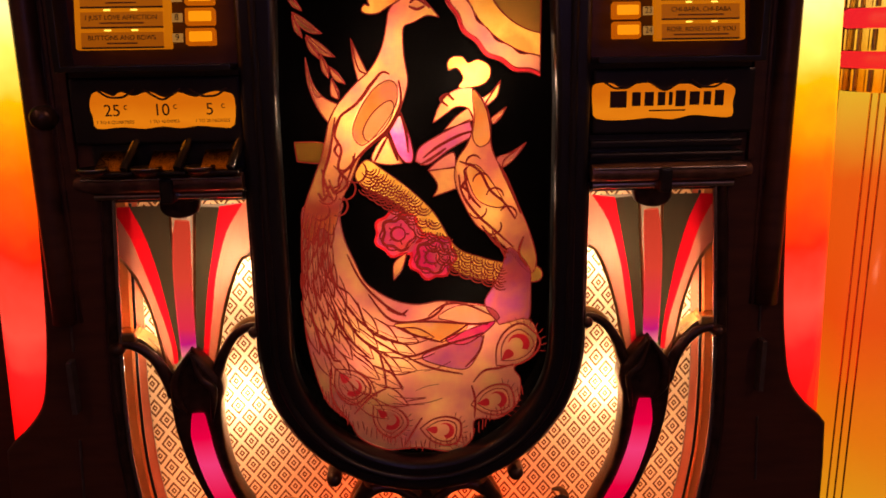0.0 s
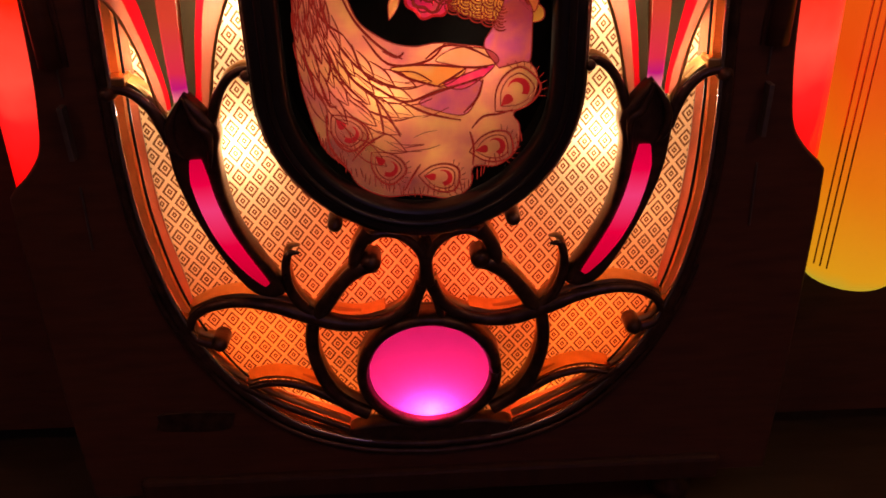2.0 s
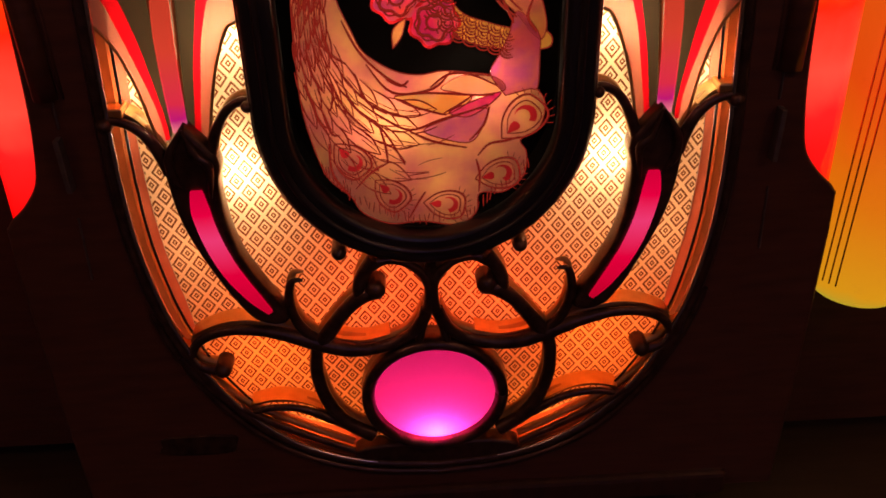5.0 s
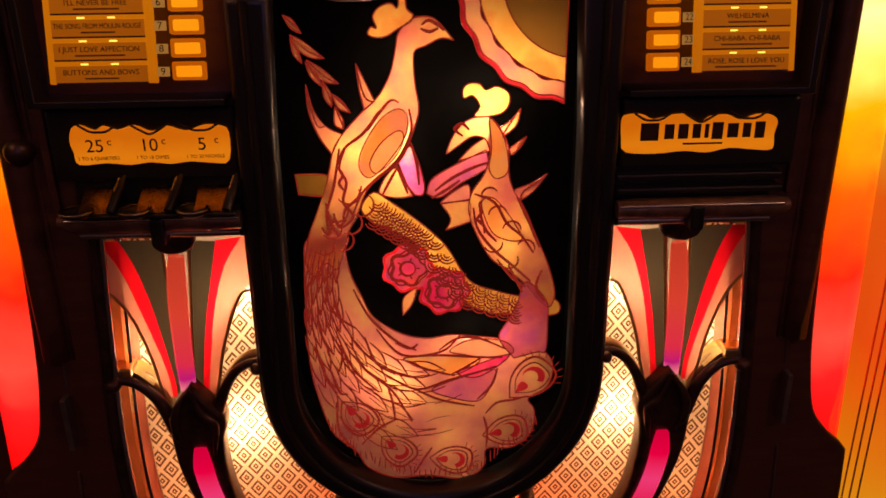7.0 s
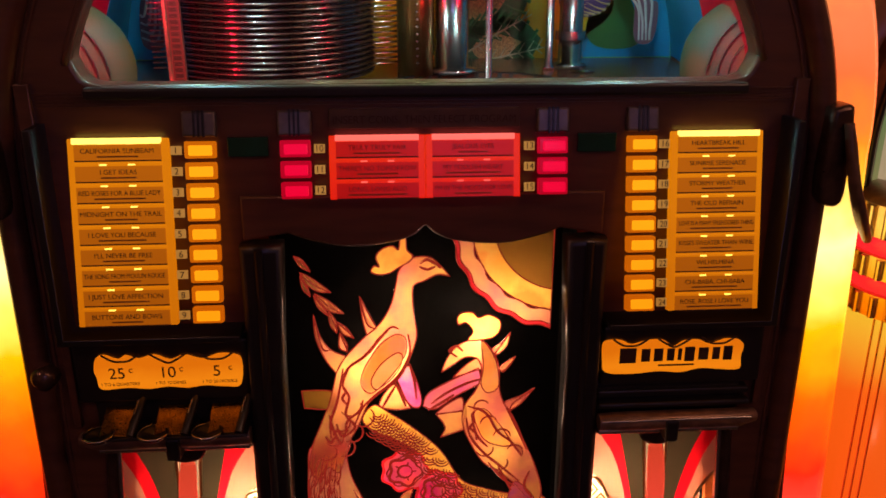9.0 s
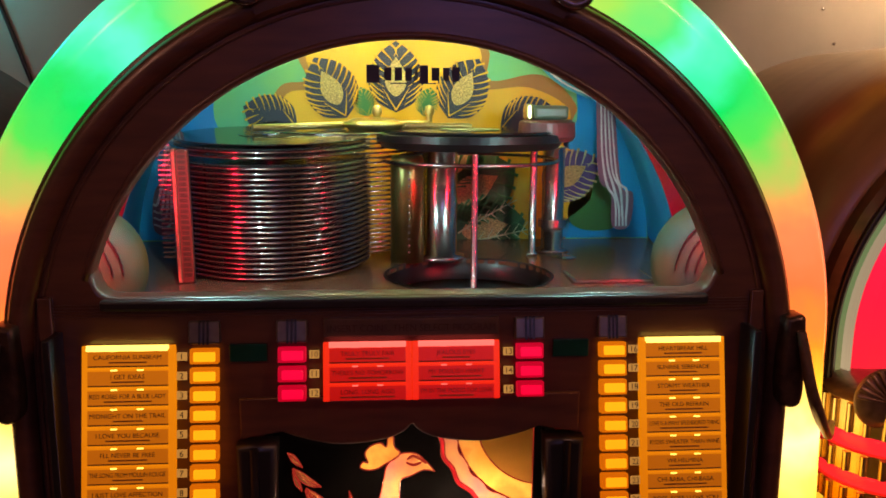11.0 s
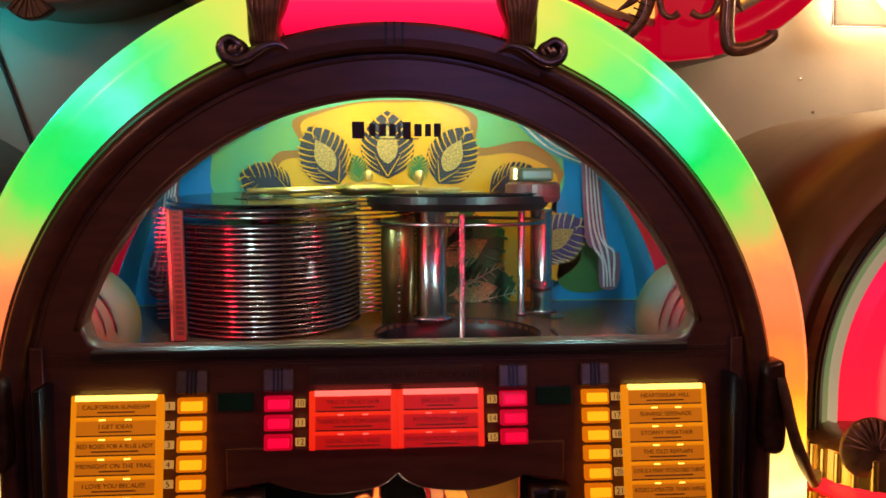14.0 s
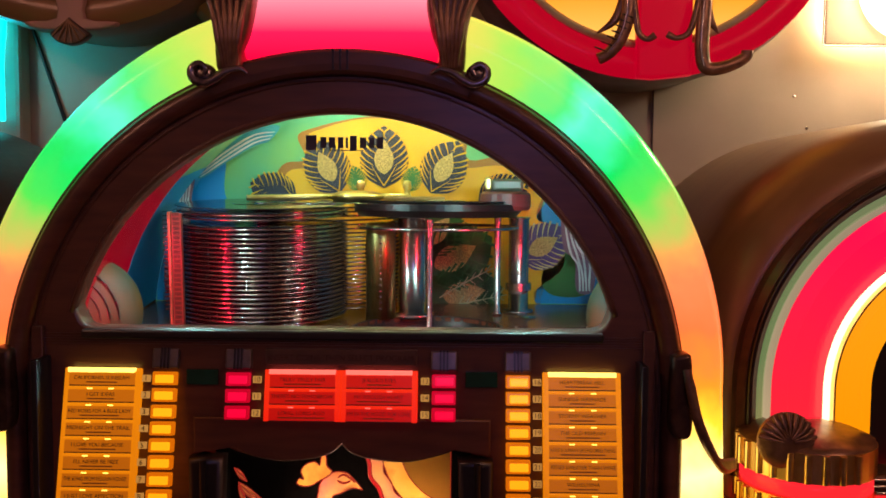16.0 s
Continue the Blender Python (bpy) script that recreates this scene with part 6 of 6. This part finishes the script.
for a, b in ((g_fres.outputs[0], g_mix.inputs[0]), (g_clear.outputs[0], g_mix.inputs[1]), (g_gloss.outputs[0], g_mix.inputs[2]), (g_mix.outputs[0], gn["Material Output"].inputs["Surface"])):
    gl.new(a, b)
pane_ob = part("window_pane", plate([window_hole], 0.012, 0.0), GLASS, jukebox, "clear window pane")
pane_ob.visible_shadow = False
for x, z in ((-0.10, 1.482), (0.0, 1.494), (0.10, 1.482)):
    bulb(x, 0.46, z, 0.27, (1.0, 0.84, 0.50), 0.005)
for s in (1, -1):
    # upright red tube hidden behind the front board
    red_tube = bpy.data.lights.new("red_tube", "AREA")
    red_tube.shape, red_tube.size, red_tube.size_y, red_tube.energy, red_tube.color = "RECTANGLE", 0.012, 0.15, 0.60, (1.0, 0.01, 0.05)
    new("red_tube", red_tube).matrix_world = look((s * 0.352, 0.052, 1.262), (s * 0.05, 0.50, 1.25))
    # unseen fill added to brighten the bay: cyan at the sides, warm at the sill
    bulb(s * 0.225, 0.075, 1.405, 1.45, (0.50, 1.0, 1.0), 0.012)
    bulb(s * 0.16, 0.036, 1.177, 0.05, (1.0, 0.75, 0.5), 0.006)

# ---- the next machine along ----
NX, NZ = 0.817, 1.10
neighbour = thing("jukebox", "second jukebox with red and amber arch, brown wood case", "jukebox")
RED_ARCH = glow("red_arch_plastic", [(0.0, (0.9, 0.02, 0.02)), (1.0, (0.85, 0.0, 0.06))], 0.75, "Z", 1.0, 1.4, mottled=0.2, scale=10, base=(0.5, 0.02, 0.03))
ORANGE_ARCH = glow("amber_arch_plastic", [(0.0, (1.0, 0.28, 0.0)), (1.0, (1.0, 0.35, 0.01))], 0.65, "Z", 1.0, 1.4, base=(0.5, 0.2, 0.02))
# backlight at the cream band's foot is put into the stops
CREAM_ARCH = glow("cream_arch_plastic", [(0.0, (0.42, 0.32, 0.12)), (0.35, (0.18, 0.27, 0.10)), (1.0, (0.22, 0.26, 0.12))], 0.42, "Z", 1.0, 1.4, base=(0.5, 0.5, 0.35))
# reflections in the chrome line, put in as emission, brighter at the foot
CHROME_SHEEN = glow("chrome_edge_sheen", [(0.0, (1.0, 0.72, 0.40)), (0.3, (0.70, 0.50, 0.30)), (1.0, (0.50, 0.36, 0.24))], 0.32, "Z", 1.0, 1.4)
NEON = glow("lit_edge", [(0.0, (1.0, 0.75, 0.40)), (1.0, (1.0, 0.70, 0.40))], 1.5, "Z", 1.0, 1.4)
COLUMN = glow("colour_column_plastic", [(0.0, (0.40, 0.52, 0.05)), (0.09, (0.95, 0.40, 0.01)), (0.30, (1.0, 0.22, 0.004)), (0.55, (1.0, 0.09, 0.004)), (0.82, (1.0, 0.12, 0.006)), (1.0, (1.0, 0.55, 0.03))], 0.62, "Z", 0.36, 0.95, mottled=0.1, scale=8, base=(0.5, 0.4, 0.3), rough=0.15)
CASE = solid("brown_wood_case", (0.26, 0.13, 0.055), (0.20, 0.095, 0.04), 0.35, scale=8, stretch=(1, 5, 1), bump=0.05, coat=0.2)


def n_path(r, z0=0.98, a1=180):
    return ([(NX + r, z0, 1, 0), (NX + r, (z0 + NZ) / 2, 1, 0)] + [(NX + x, NZ + z, x / r, z / r) for x, z in arc(0, 0, r, 0, a1, 60)] + [(NX - r, (z0 + NZ) / 2, -1, 0), (NX - r, z0, -1, 0)])


for name, r0, r1, y0, m in (("outer_moulding", 0.288, 0.314, 0.142, VENEER), ("cream_band", 0.274, 0.288, 0.155, CREAM_ARCH), ("chrome_edge", 0.268, 0.274, 0.147, CHROME_SHEEN), ("red_band", 0.197, 0.268, 0.150, RED_ARCH), ("lit_band", 0.190, 0.197, 0.147, NEON), ("brass_band", 0.184, 0.190, 0.145, BRASS), ("amber_band", 0.130, 0.184, 0.157, ORANGE_ARCH)):
    w = r1 - r0
    part(name, sweep(n_path(r0), [(0, y0 + 0.03), (0.0, y0 + 0.004), (w * 0.3, y0 - 0.004), (w * 0.7, y0 - 0.004), (w, y0 + 0.004), (w, y0 + 0.03)]), m, neighbour, smooth=False)
part("moulding_ridge", sweep(n_path(0.298), [(0, 0.140), (0.001, 0.132), (0.006, 0.132), (0.007, 0.140)]), BLACK, neighbour, smooth=True)
part("dark_centre", plate([[(NX - 0.138, 0.98), (NX + 0.138, 0.98)] + arc(NX, NZ, 0.138, 0, 180, 30)], 0.165, 0.02), BLACK, neighbour)
part("case", sweep([(NX + (x - NX), z, nx, nz) for x, z, nx, nz in n_path(0.30, 0.05)], [(0, 0.165), (0.020, 0.165), (0.048, 0.185), (0.068, 0.22), (0.074, 0.27), (0.076, 0.70), (0, 0.70)]), CASE, neighbour, "rounded brown wood case", smooth=True)
part("case_front", box(NX - 0.30, NX + 0.30, 0.16, 0.19, 0.05, 0.985), VENEER, neighbour)
part("case_edge", box(0.470, 0.505, 0.13, 0.19, 0.30, 0.95, 0.006), CASE, neighbour)
for s in (-1, 1):
    cx = NX + s * 0.238
    colm = part("colour_column", lathe([(0.0001, -0.012), (0.030, -0.009), (0.056, 0.0), (0.070, 0.016), (0.075, 0.035), (0.075, 0.58), (0.0001, 0.58)], cx, 0.105, 0.350, 40), COLUMN, neighbour, "glowing colour column", smooth=True)
    for k in range(3):
        part("column_rib", rod([(cx - 0.0755 * math.cos(0.5 + 0.12 * k), 0.105 - 0.0755 * math.sin(0.5 + 0.12 * k), 0.385), (cx - 0.0755 * math.cos(0.5 + 0.12 * k), 0.105 - 0.0755 * math.sin(0.5 + 0.12 * k), 0.93)], 0.0012), BRASS, colm, smooth=True)
    for z0, z1, m in ((0.922, 0.948, None), (0.948, 0.967, RED_ARCH), (0.967, 0.992, None), (0.992, 1.014, RED_ARCH), (1.014, 1.050, None)):
        if m:
            part("red_ring", lathe([(0.074, 0), (0.079, 0.002), (0.079, z1 - z0 - 0.002), (0.074, z1 - z0)], cx, 0.105, z0, 40), m, neighbour, smooth=True)
            continue
        band = part("fluted_band", lathe([(0.0001, 0), (0.082, 0), (0.082, z1 - z0), (0.0001, z1 - z0)], cx, 0.105, z0, 40), BRASS, neighbour, "fluted gold band")
        for k in range(22):
            a = 2 * math.pi * k / 26
            part("flute", rod([(cx + 0.083 * math.cos(a), 0.105 + 0.083 * math.sin(a), z0 + 0.001), (cx + 0.083 * math.cos(a), 0.105 + 0.083 * math.sin(a), z1 - 0.001)], 0.0042), BRASS, band, smooth=True)
    part("crown_cap", lathe([(0.081, 0.0), (0.079, 0.004), (0.070, 0.006), (0.064, 0.010), (0.030, 0.013), (0.0001, 0.013)], cx, 0.105, 1.0502, 40), BRONZE_LIGHT, neighbour, "turned bronze crown over the column", smooth=True)
    fan = part("shell_fan", lathe([(0.0001, 0.010), (0.02, 0.009), (0.033, 0.003), (0.035, 0.0)], cx - 0.050, 0.044, 1.062, 32, "Y"), BRONZE_LIGHT, neighbour, "bronze scallop shell", smooth=True)
    for k in range(11):
        a = radians(10 + 16 * k)
        part("shell_rib", rod([(cx - 0.050 + 0.006 * math.cos(a), 0.032, 1.062 + 0.006 * math.sin(a)), (cx - 0.050 + 0.02 * math.cos(a), 0.032, 1.062 + 0.02 * math.sin(a)), (cx - 0.050 + 0.034 * math.cos(a), 0.040, 1.062 + 0.034 * math.sin(a))], 0.0026, [0.4, 0.9, 1.2]), BRONZE_LIGHT, fan, smooth=True)
part("cross_bar", box(NX - 0.20, NX + 0.20, 0.07, 0.12, 0.985, 1.012, 0.004), BRONZE, neighbour)
for k in range(3):
    part("bar_line", rod([(NX - 0.20, 0.069, 0.99 + 0.008 * k), (NX + 0.20, 0.069, 0.99 + 0.008 * k)], 0.0022), CHROME, neighbour, smooth=True)
part("red_front", box(NX - 0.19, NX + 0.19, 0.10, 0.125, 0.72, 0.985), RED_ARCH, neighbour)

# a third machine beyond the other side, mostly hidden
far_box = thing("jukebox", "third jukebox with a green tube, mostly hidden", "jukebox")
part("case", sweep([(x - 0.86, z - 0.02, nx, nz) for x, z, nx, nz in arch_path(0.33, 0.05)], [(0, 0.20), (0.05, 0.20), (0.055, 0.68), (0, 0.68)]), VENEER, far_box)
part("case_front", box(-1.19, -0.50, 0.20, 0.23, 0.05, 1.12), VENEER, far_box)
part("light_tube", sweep([(x - 0.86, z - 0.02, nx, nz) for x, z, nx, nz in arch_path(0.325, 0.55)], [(0.06 + 0.03 * math.cos(a), 0.17 + 0.03 * math.sin(a)) for a in np.linspace(0, 2 * math.pi, 13)[:-1]]),
     glow("green_tube_plastic", [(0.0, (0.6, 0.1, 0.0)), (1.0, (0.05, 0.5, 0.02))], 0.5, "Z", 0.8, 1.3), far_box, smooth=True)

# ---- on the wall ----
SP_RED = glow("red_speaker_rim", [(0.0, (0.65, 0.0, 0.02)), (1.0, (0.7, 0.0, 0.02))], 0.4, "Z", 1.5, 2.0, base=(0.4, 0.01, 0.02))
SP_AMBER = glow("amber_speaker_face", [(0.0, (1.0, 0.50, 0.10)), (0.3, (1.0, 0.28, 0.01)), (1.0, (1.0, 0.32, 0.02))], 0.8, "Z", 1.62, 1.95, base=(0.5, 0.2, 0.02))


def wall_speaker(x, z, y, r, label, rim, face, trim):
    sp = thing("wall_speaker", label, "speaker", "round speakers on the wall")
    part("housing", lathe([(0.0001, -0.82 + y), (r * 0.97, -0.82 + y), (r, -0.03), (r * 0.985, 0.0)], x, y, z, 72, "Y"), trim, sp, smooth=True)
    part("rim", lathe([(r * 0.985, 0.0), (r * 0.94, 0.012), (r * 0.84, 0.010), (r * 0.83, 0.0)], x, y, z, 72, "Y"), rim, sp, smooth=True)
    part("inner_ring", lathe([(r * 0.832, 0.006), (r * 0.82, 0.013), (r * 0.80, 0.010), (r * 0.79, 0.0)], x, y, z, 72, "Y"), CREAM if trim is VENEER else face, sp, smooth=True)
    part("face", lathe([(r * 0.80, 0.002), (r * 0.4, 0.03), (0.0001, 0.04)], x, y, z, 72, "Y"), face, sp, smooth=True)
    return sp


sp_r = wall_speaker(0.475, 1.922, 0.58, 0.362, "round wall speaker with red rim and amber lit face", SP_RED, SP_AMBER, VENEER)
part("red_panel", plate([[(0.448, 1.80), (0.448, 1.566), (0.475, 1.563), (0.545, 1.570), (0.545, 1.80)]], 0.548, 0.03, 0.006), SP_RED, sp_r, "lit red panel between the scroll arms")
for k, (leg, hook, fin) in enumerate((([(0.566, 1.80), (0.560, 1.70), (0.557, 1.650), (0.556, 1.610), (0.562, 1.582), (0.582, 1.578), (0.610, 1.586), (0.632, 1.599), (0.634, 1.610)], [(0.548, 1.70), (0.540, 1.662), (0.530, 1.638), (0.510, 1.630), (0.494, 1.637)], [(0.562, 1.70), (0.570, 1.665), (0.586, 1.640)]),
                                     ([(0.424, 1.80), (0.428, 1.70), (0.424, 1.660), (0.412, 1.626), (0.394, 1.604), (0.376, 1.594)], [(0.434, 1.70), (0.440, 1.660), (0.446, 1.637), (0.460, 1.628), (0.473, 1.635)], [(0.420, 1.70), (0.404, 1.662), (0.374, 1.640)]))):
    part("arm_casting", stroke(leg, 0.530, 0.026, [0.9, 1.0, 1.0, 0.95, 0.9, 0.8, 0.8], flat=0.6), BRONZE_LIGHT, sp_r, "bronze scroll arm", smooth=True)
    part("arm_curl", stroke(hook, 0.526, 0.012, [1, 1, 0.9, 0.8, 1.1]), BRONZE_LIGHT, sp_r, smooth=True)
    part("arm_fin", stroke(fin, 0.536, 0.018, [1.0, 0.9, 0.15]), BRONZE_LIGHT, sp_r, smooth=True)
    part("arm_line", stroke([(x - 0.004, z) for x, z in leg[:5]], 0.5215, 0.003, [0.6, 1, 0.6]), CHROME, sp_r, smooth=True)
    if k:
        for q in range(7):
            x, z = 0.425 - 0.0042 * q - 0.0006 * q * q, 1.668 - 0.0095 * q
            part("arm_notch", rod([(x - 0.010, 0.5235, z + 0.003), (x + 0.009, 0.5235, z - 0.004)], 0.0014), BLACK, sp_r)
PALE = solid("pale_rose_cloth", (0.50, 0.30, 0.26), (0.42, 0.26, 0.24), 0.6, scale=12)
sp_l = wall_speaker(-0.575, 2.070, 0.60, 0.420, "round wall speaker with brown wooden rim and pale face", CASE, PALE, CASE)
part("keystone", plate([smooth_line([(-0.66, 1.665), (-0.60, 1.672), (-0.60, 1.72), (-0.55, 1.72), (-0.55, 1.672), (-0.49, 1.665), (-0.52, 1.652), (-0.63, 1.652)], True, 3)], 0.575, 0.02, 0.004), PALE, sp_l)
part("fan_foot", plate([[(-0.575, 1.672)] + arc(-0.575, 1.668, 0.045, 215, 325, 12)], 0.57, 0.02, 0.003), BASE_WOOD, sp_l, "carved wooden fan")
for k in range(6):
    a = radians(225 + 18 * k)
    part("fan_rib", rod([(-0.575, 0.568, 1.668), (-0.575 + 0.043 * math.cos(a), 0.568, 1.668 + 0.043 * math.sin(a))], 0.0016), CASE, sp_l, smooth=True)
ochre = thing("wall_case", "ochre rounded case on the wall", "case")
part("case_body", lathe([(0.0001, 0.0), (0.22, 0.0), (0.24, -0.04), (0.24, -0.17)], -0.20, 0.65, 1.86, 48, "Y"), solid("ochre_wood", (0.40, 0.22, 0.05), (0.3, 0.15, 0.03), 0.4, scale=10), ochre, smooth=True)

sconce = thing("wall_sconce", "lit white glass wall sconce with chrome edge", "wall lamp")
part("lit_panel", box(0.895, 1.14, 0.796, 0.819, 1.69, 1.96, 0.003), glow("lit_sconce_panel", [(0.0, (1.0, 0.74, 0.40)), (1.0, (1.0, 0.78, 0.45))], 22.0, "Z", 1.6, 1.9), sconce, "lamp strip that floods the wall behind")
part("back_plate", box(0.868, 1.165, 0.762, 0.770, 1.663, 1.99, 0.003), solid("tan_sconce_plate", (0.62, 0.46, 0.30), (0.52, 0.38, 0.24), 0.4, scale=8), sconce, "tan face plate of the sconce")
part("plate_edge", rod([(0.866, 0.766, 1.99), (0.866, 0.766, 1.661), (1.165, 0.766, 1.661)], 0.0022), CHROME, sconce)
part("glass_shade", lathe([(0.0001, 0.05), (0.07, 0.045), (0.10, 0.02), (0.105, 0.0)], 1.035, 0.760, 1.775, 40, "Y"), glow("lit_sconce_glass", [(0.0, (1.0, 0.80, 0.50)), (1.0, (1.0, 0.86, 0.60))], 4.0, "Z", 1.6, 1.9), sconce, "glowing white glass", smooth=True)
bulb(1.02, 0.64, 1.78, 3.3, (1.0, 0.78, 0.50), 0.05)
neon_sign = thing("neon_lamp", "cyan glowing neon tube lamp on the wall", "neon lamp")
part("neon_tube", rod(smooth_line([(-0.80, 0.74, 1.50), (-0.80, 0.74, 1.62), (-0.795, 0.74, 1.72), (-0.84, 0.74, 1.76)]), 0.012), glow("cyan_neon", [(0.0, (0.0, 0.75, 0.85)), (1.0, (0.0, 0.8, 0.9))], 2.0, "Z", 1.4, 1.8), neon_sign, smooth=True)
part("neon_back", box(-0.90, -0.772, 0.77, 0.82, 1.45, 1.80, 0.01), WALL, neon_sign)
bulb(-0.82, 0.68, 1.66, 0.5, (0.05, 0.85, 1.0), 0.03)
cable = part("wall_cable", rod([(-0.79, 0.815, 1.78), (-0.761, 0.815, 1.686), (-0.705, 0.815, 1.522), (-0.66, 0.815, 1.38)], 0.004), BLACK, None)
tagged(cable, "thin black cable running down the cream wall", "cable")
seam = part("trim", box(0.538, 0.541, 0.8165, 0.8215, 0.0, 2.6), BASE_WOOD, None)
tagged(seam, "thin dark joint strip between wall panels", "trim", kind="structure")
for x, z in ((0.832, 1.566), (0.86, 1.50)):
    nail = part("wall_nail", lathe([(0.0001, 0.004), (0.003, 0.003), (0.003, 0.0)], x, 0.82, z, 10, "Y"), CHROME, None)
    tagged(nail, "small dull metal nail in the cream wall", "nail", "nails in the wall")

# unseen warm fill tubes added under the ceiling; blue one on the far wall
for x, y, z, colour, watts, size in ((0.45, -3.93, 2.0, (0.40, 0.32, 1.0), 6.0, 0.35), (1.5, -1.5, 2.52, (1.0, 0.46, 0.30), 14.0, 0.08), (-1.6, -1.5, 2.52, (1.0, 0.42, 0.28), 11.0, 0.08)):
    lamp = thing("neon_lamp", "long glowing blue neon tube lamp on the far wall" if y < -3 else "unseen warm fill tube added under the ceiling", "neon lamp")
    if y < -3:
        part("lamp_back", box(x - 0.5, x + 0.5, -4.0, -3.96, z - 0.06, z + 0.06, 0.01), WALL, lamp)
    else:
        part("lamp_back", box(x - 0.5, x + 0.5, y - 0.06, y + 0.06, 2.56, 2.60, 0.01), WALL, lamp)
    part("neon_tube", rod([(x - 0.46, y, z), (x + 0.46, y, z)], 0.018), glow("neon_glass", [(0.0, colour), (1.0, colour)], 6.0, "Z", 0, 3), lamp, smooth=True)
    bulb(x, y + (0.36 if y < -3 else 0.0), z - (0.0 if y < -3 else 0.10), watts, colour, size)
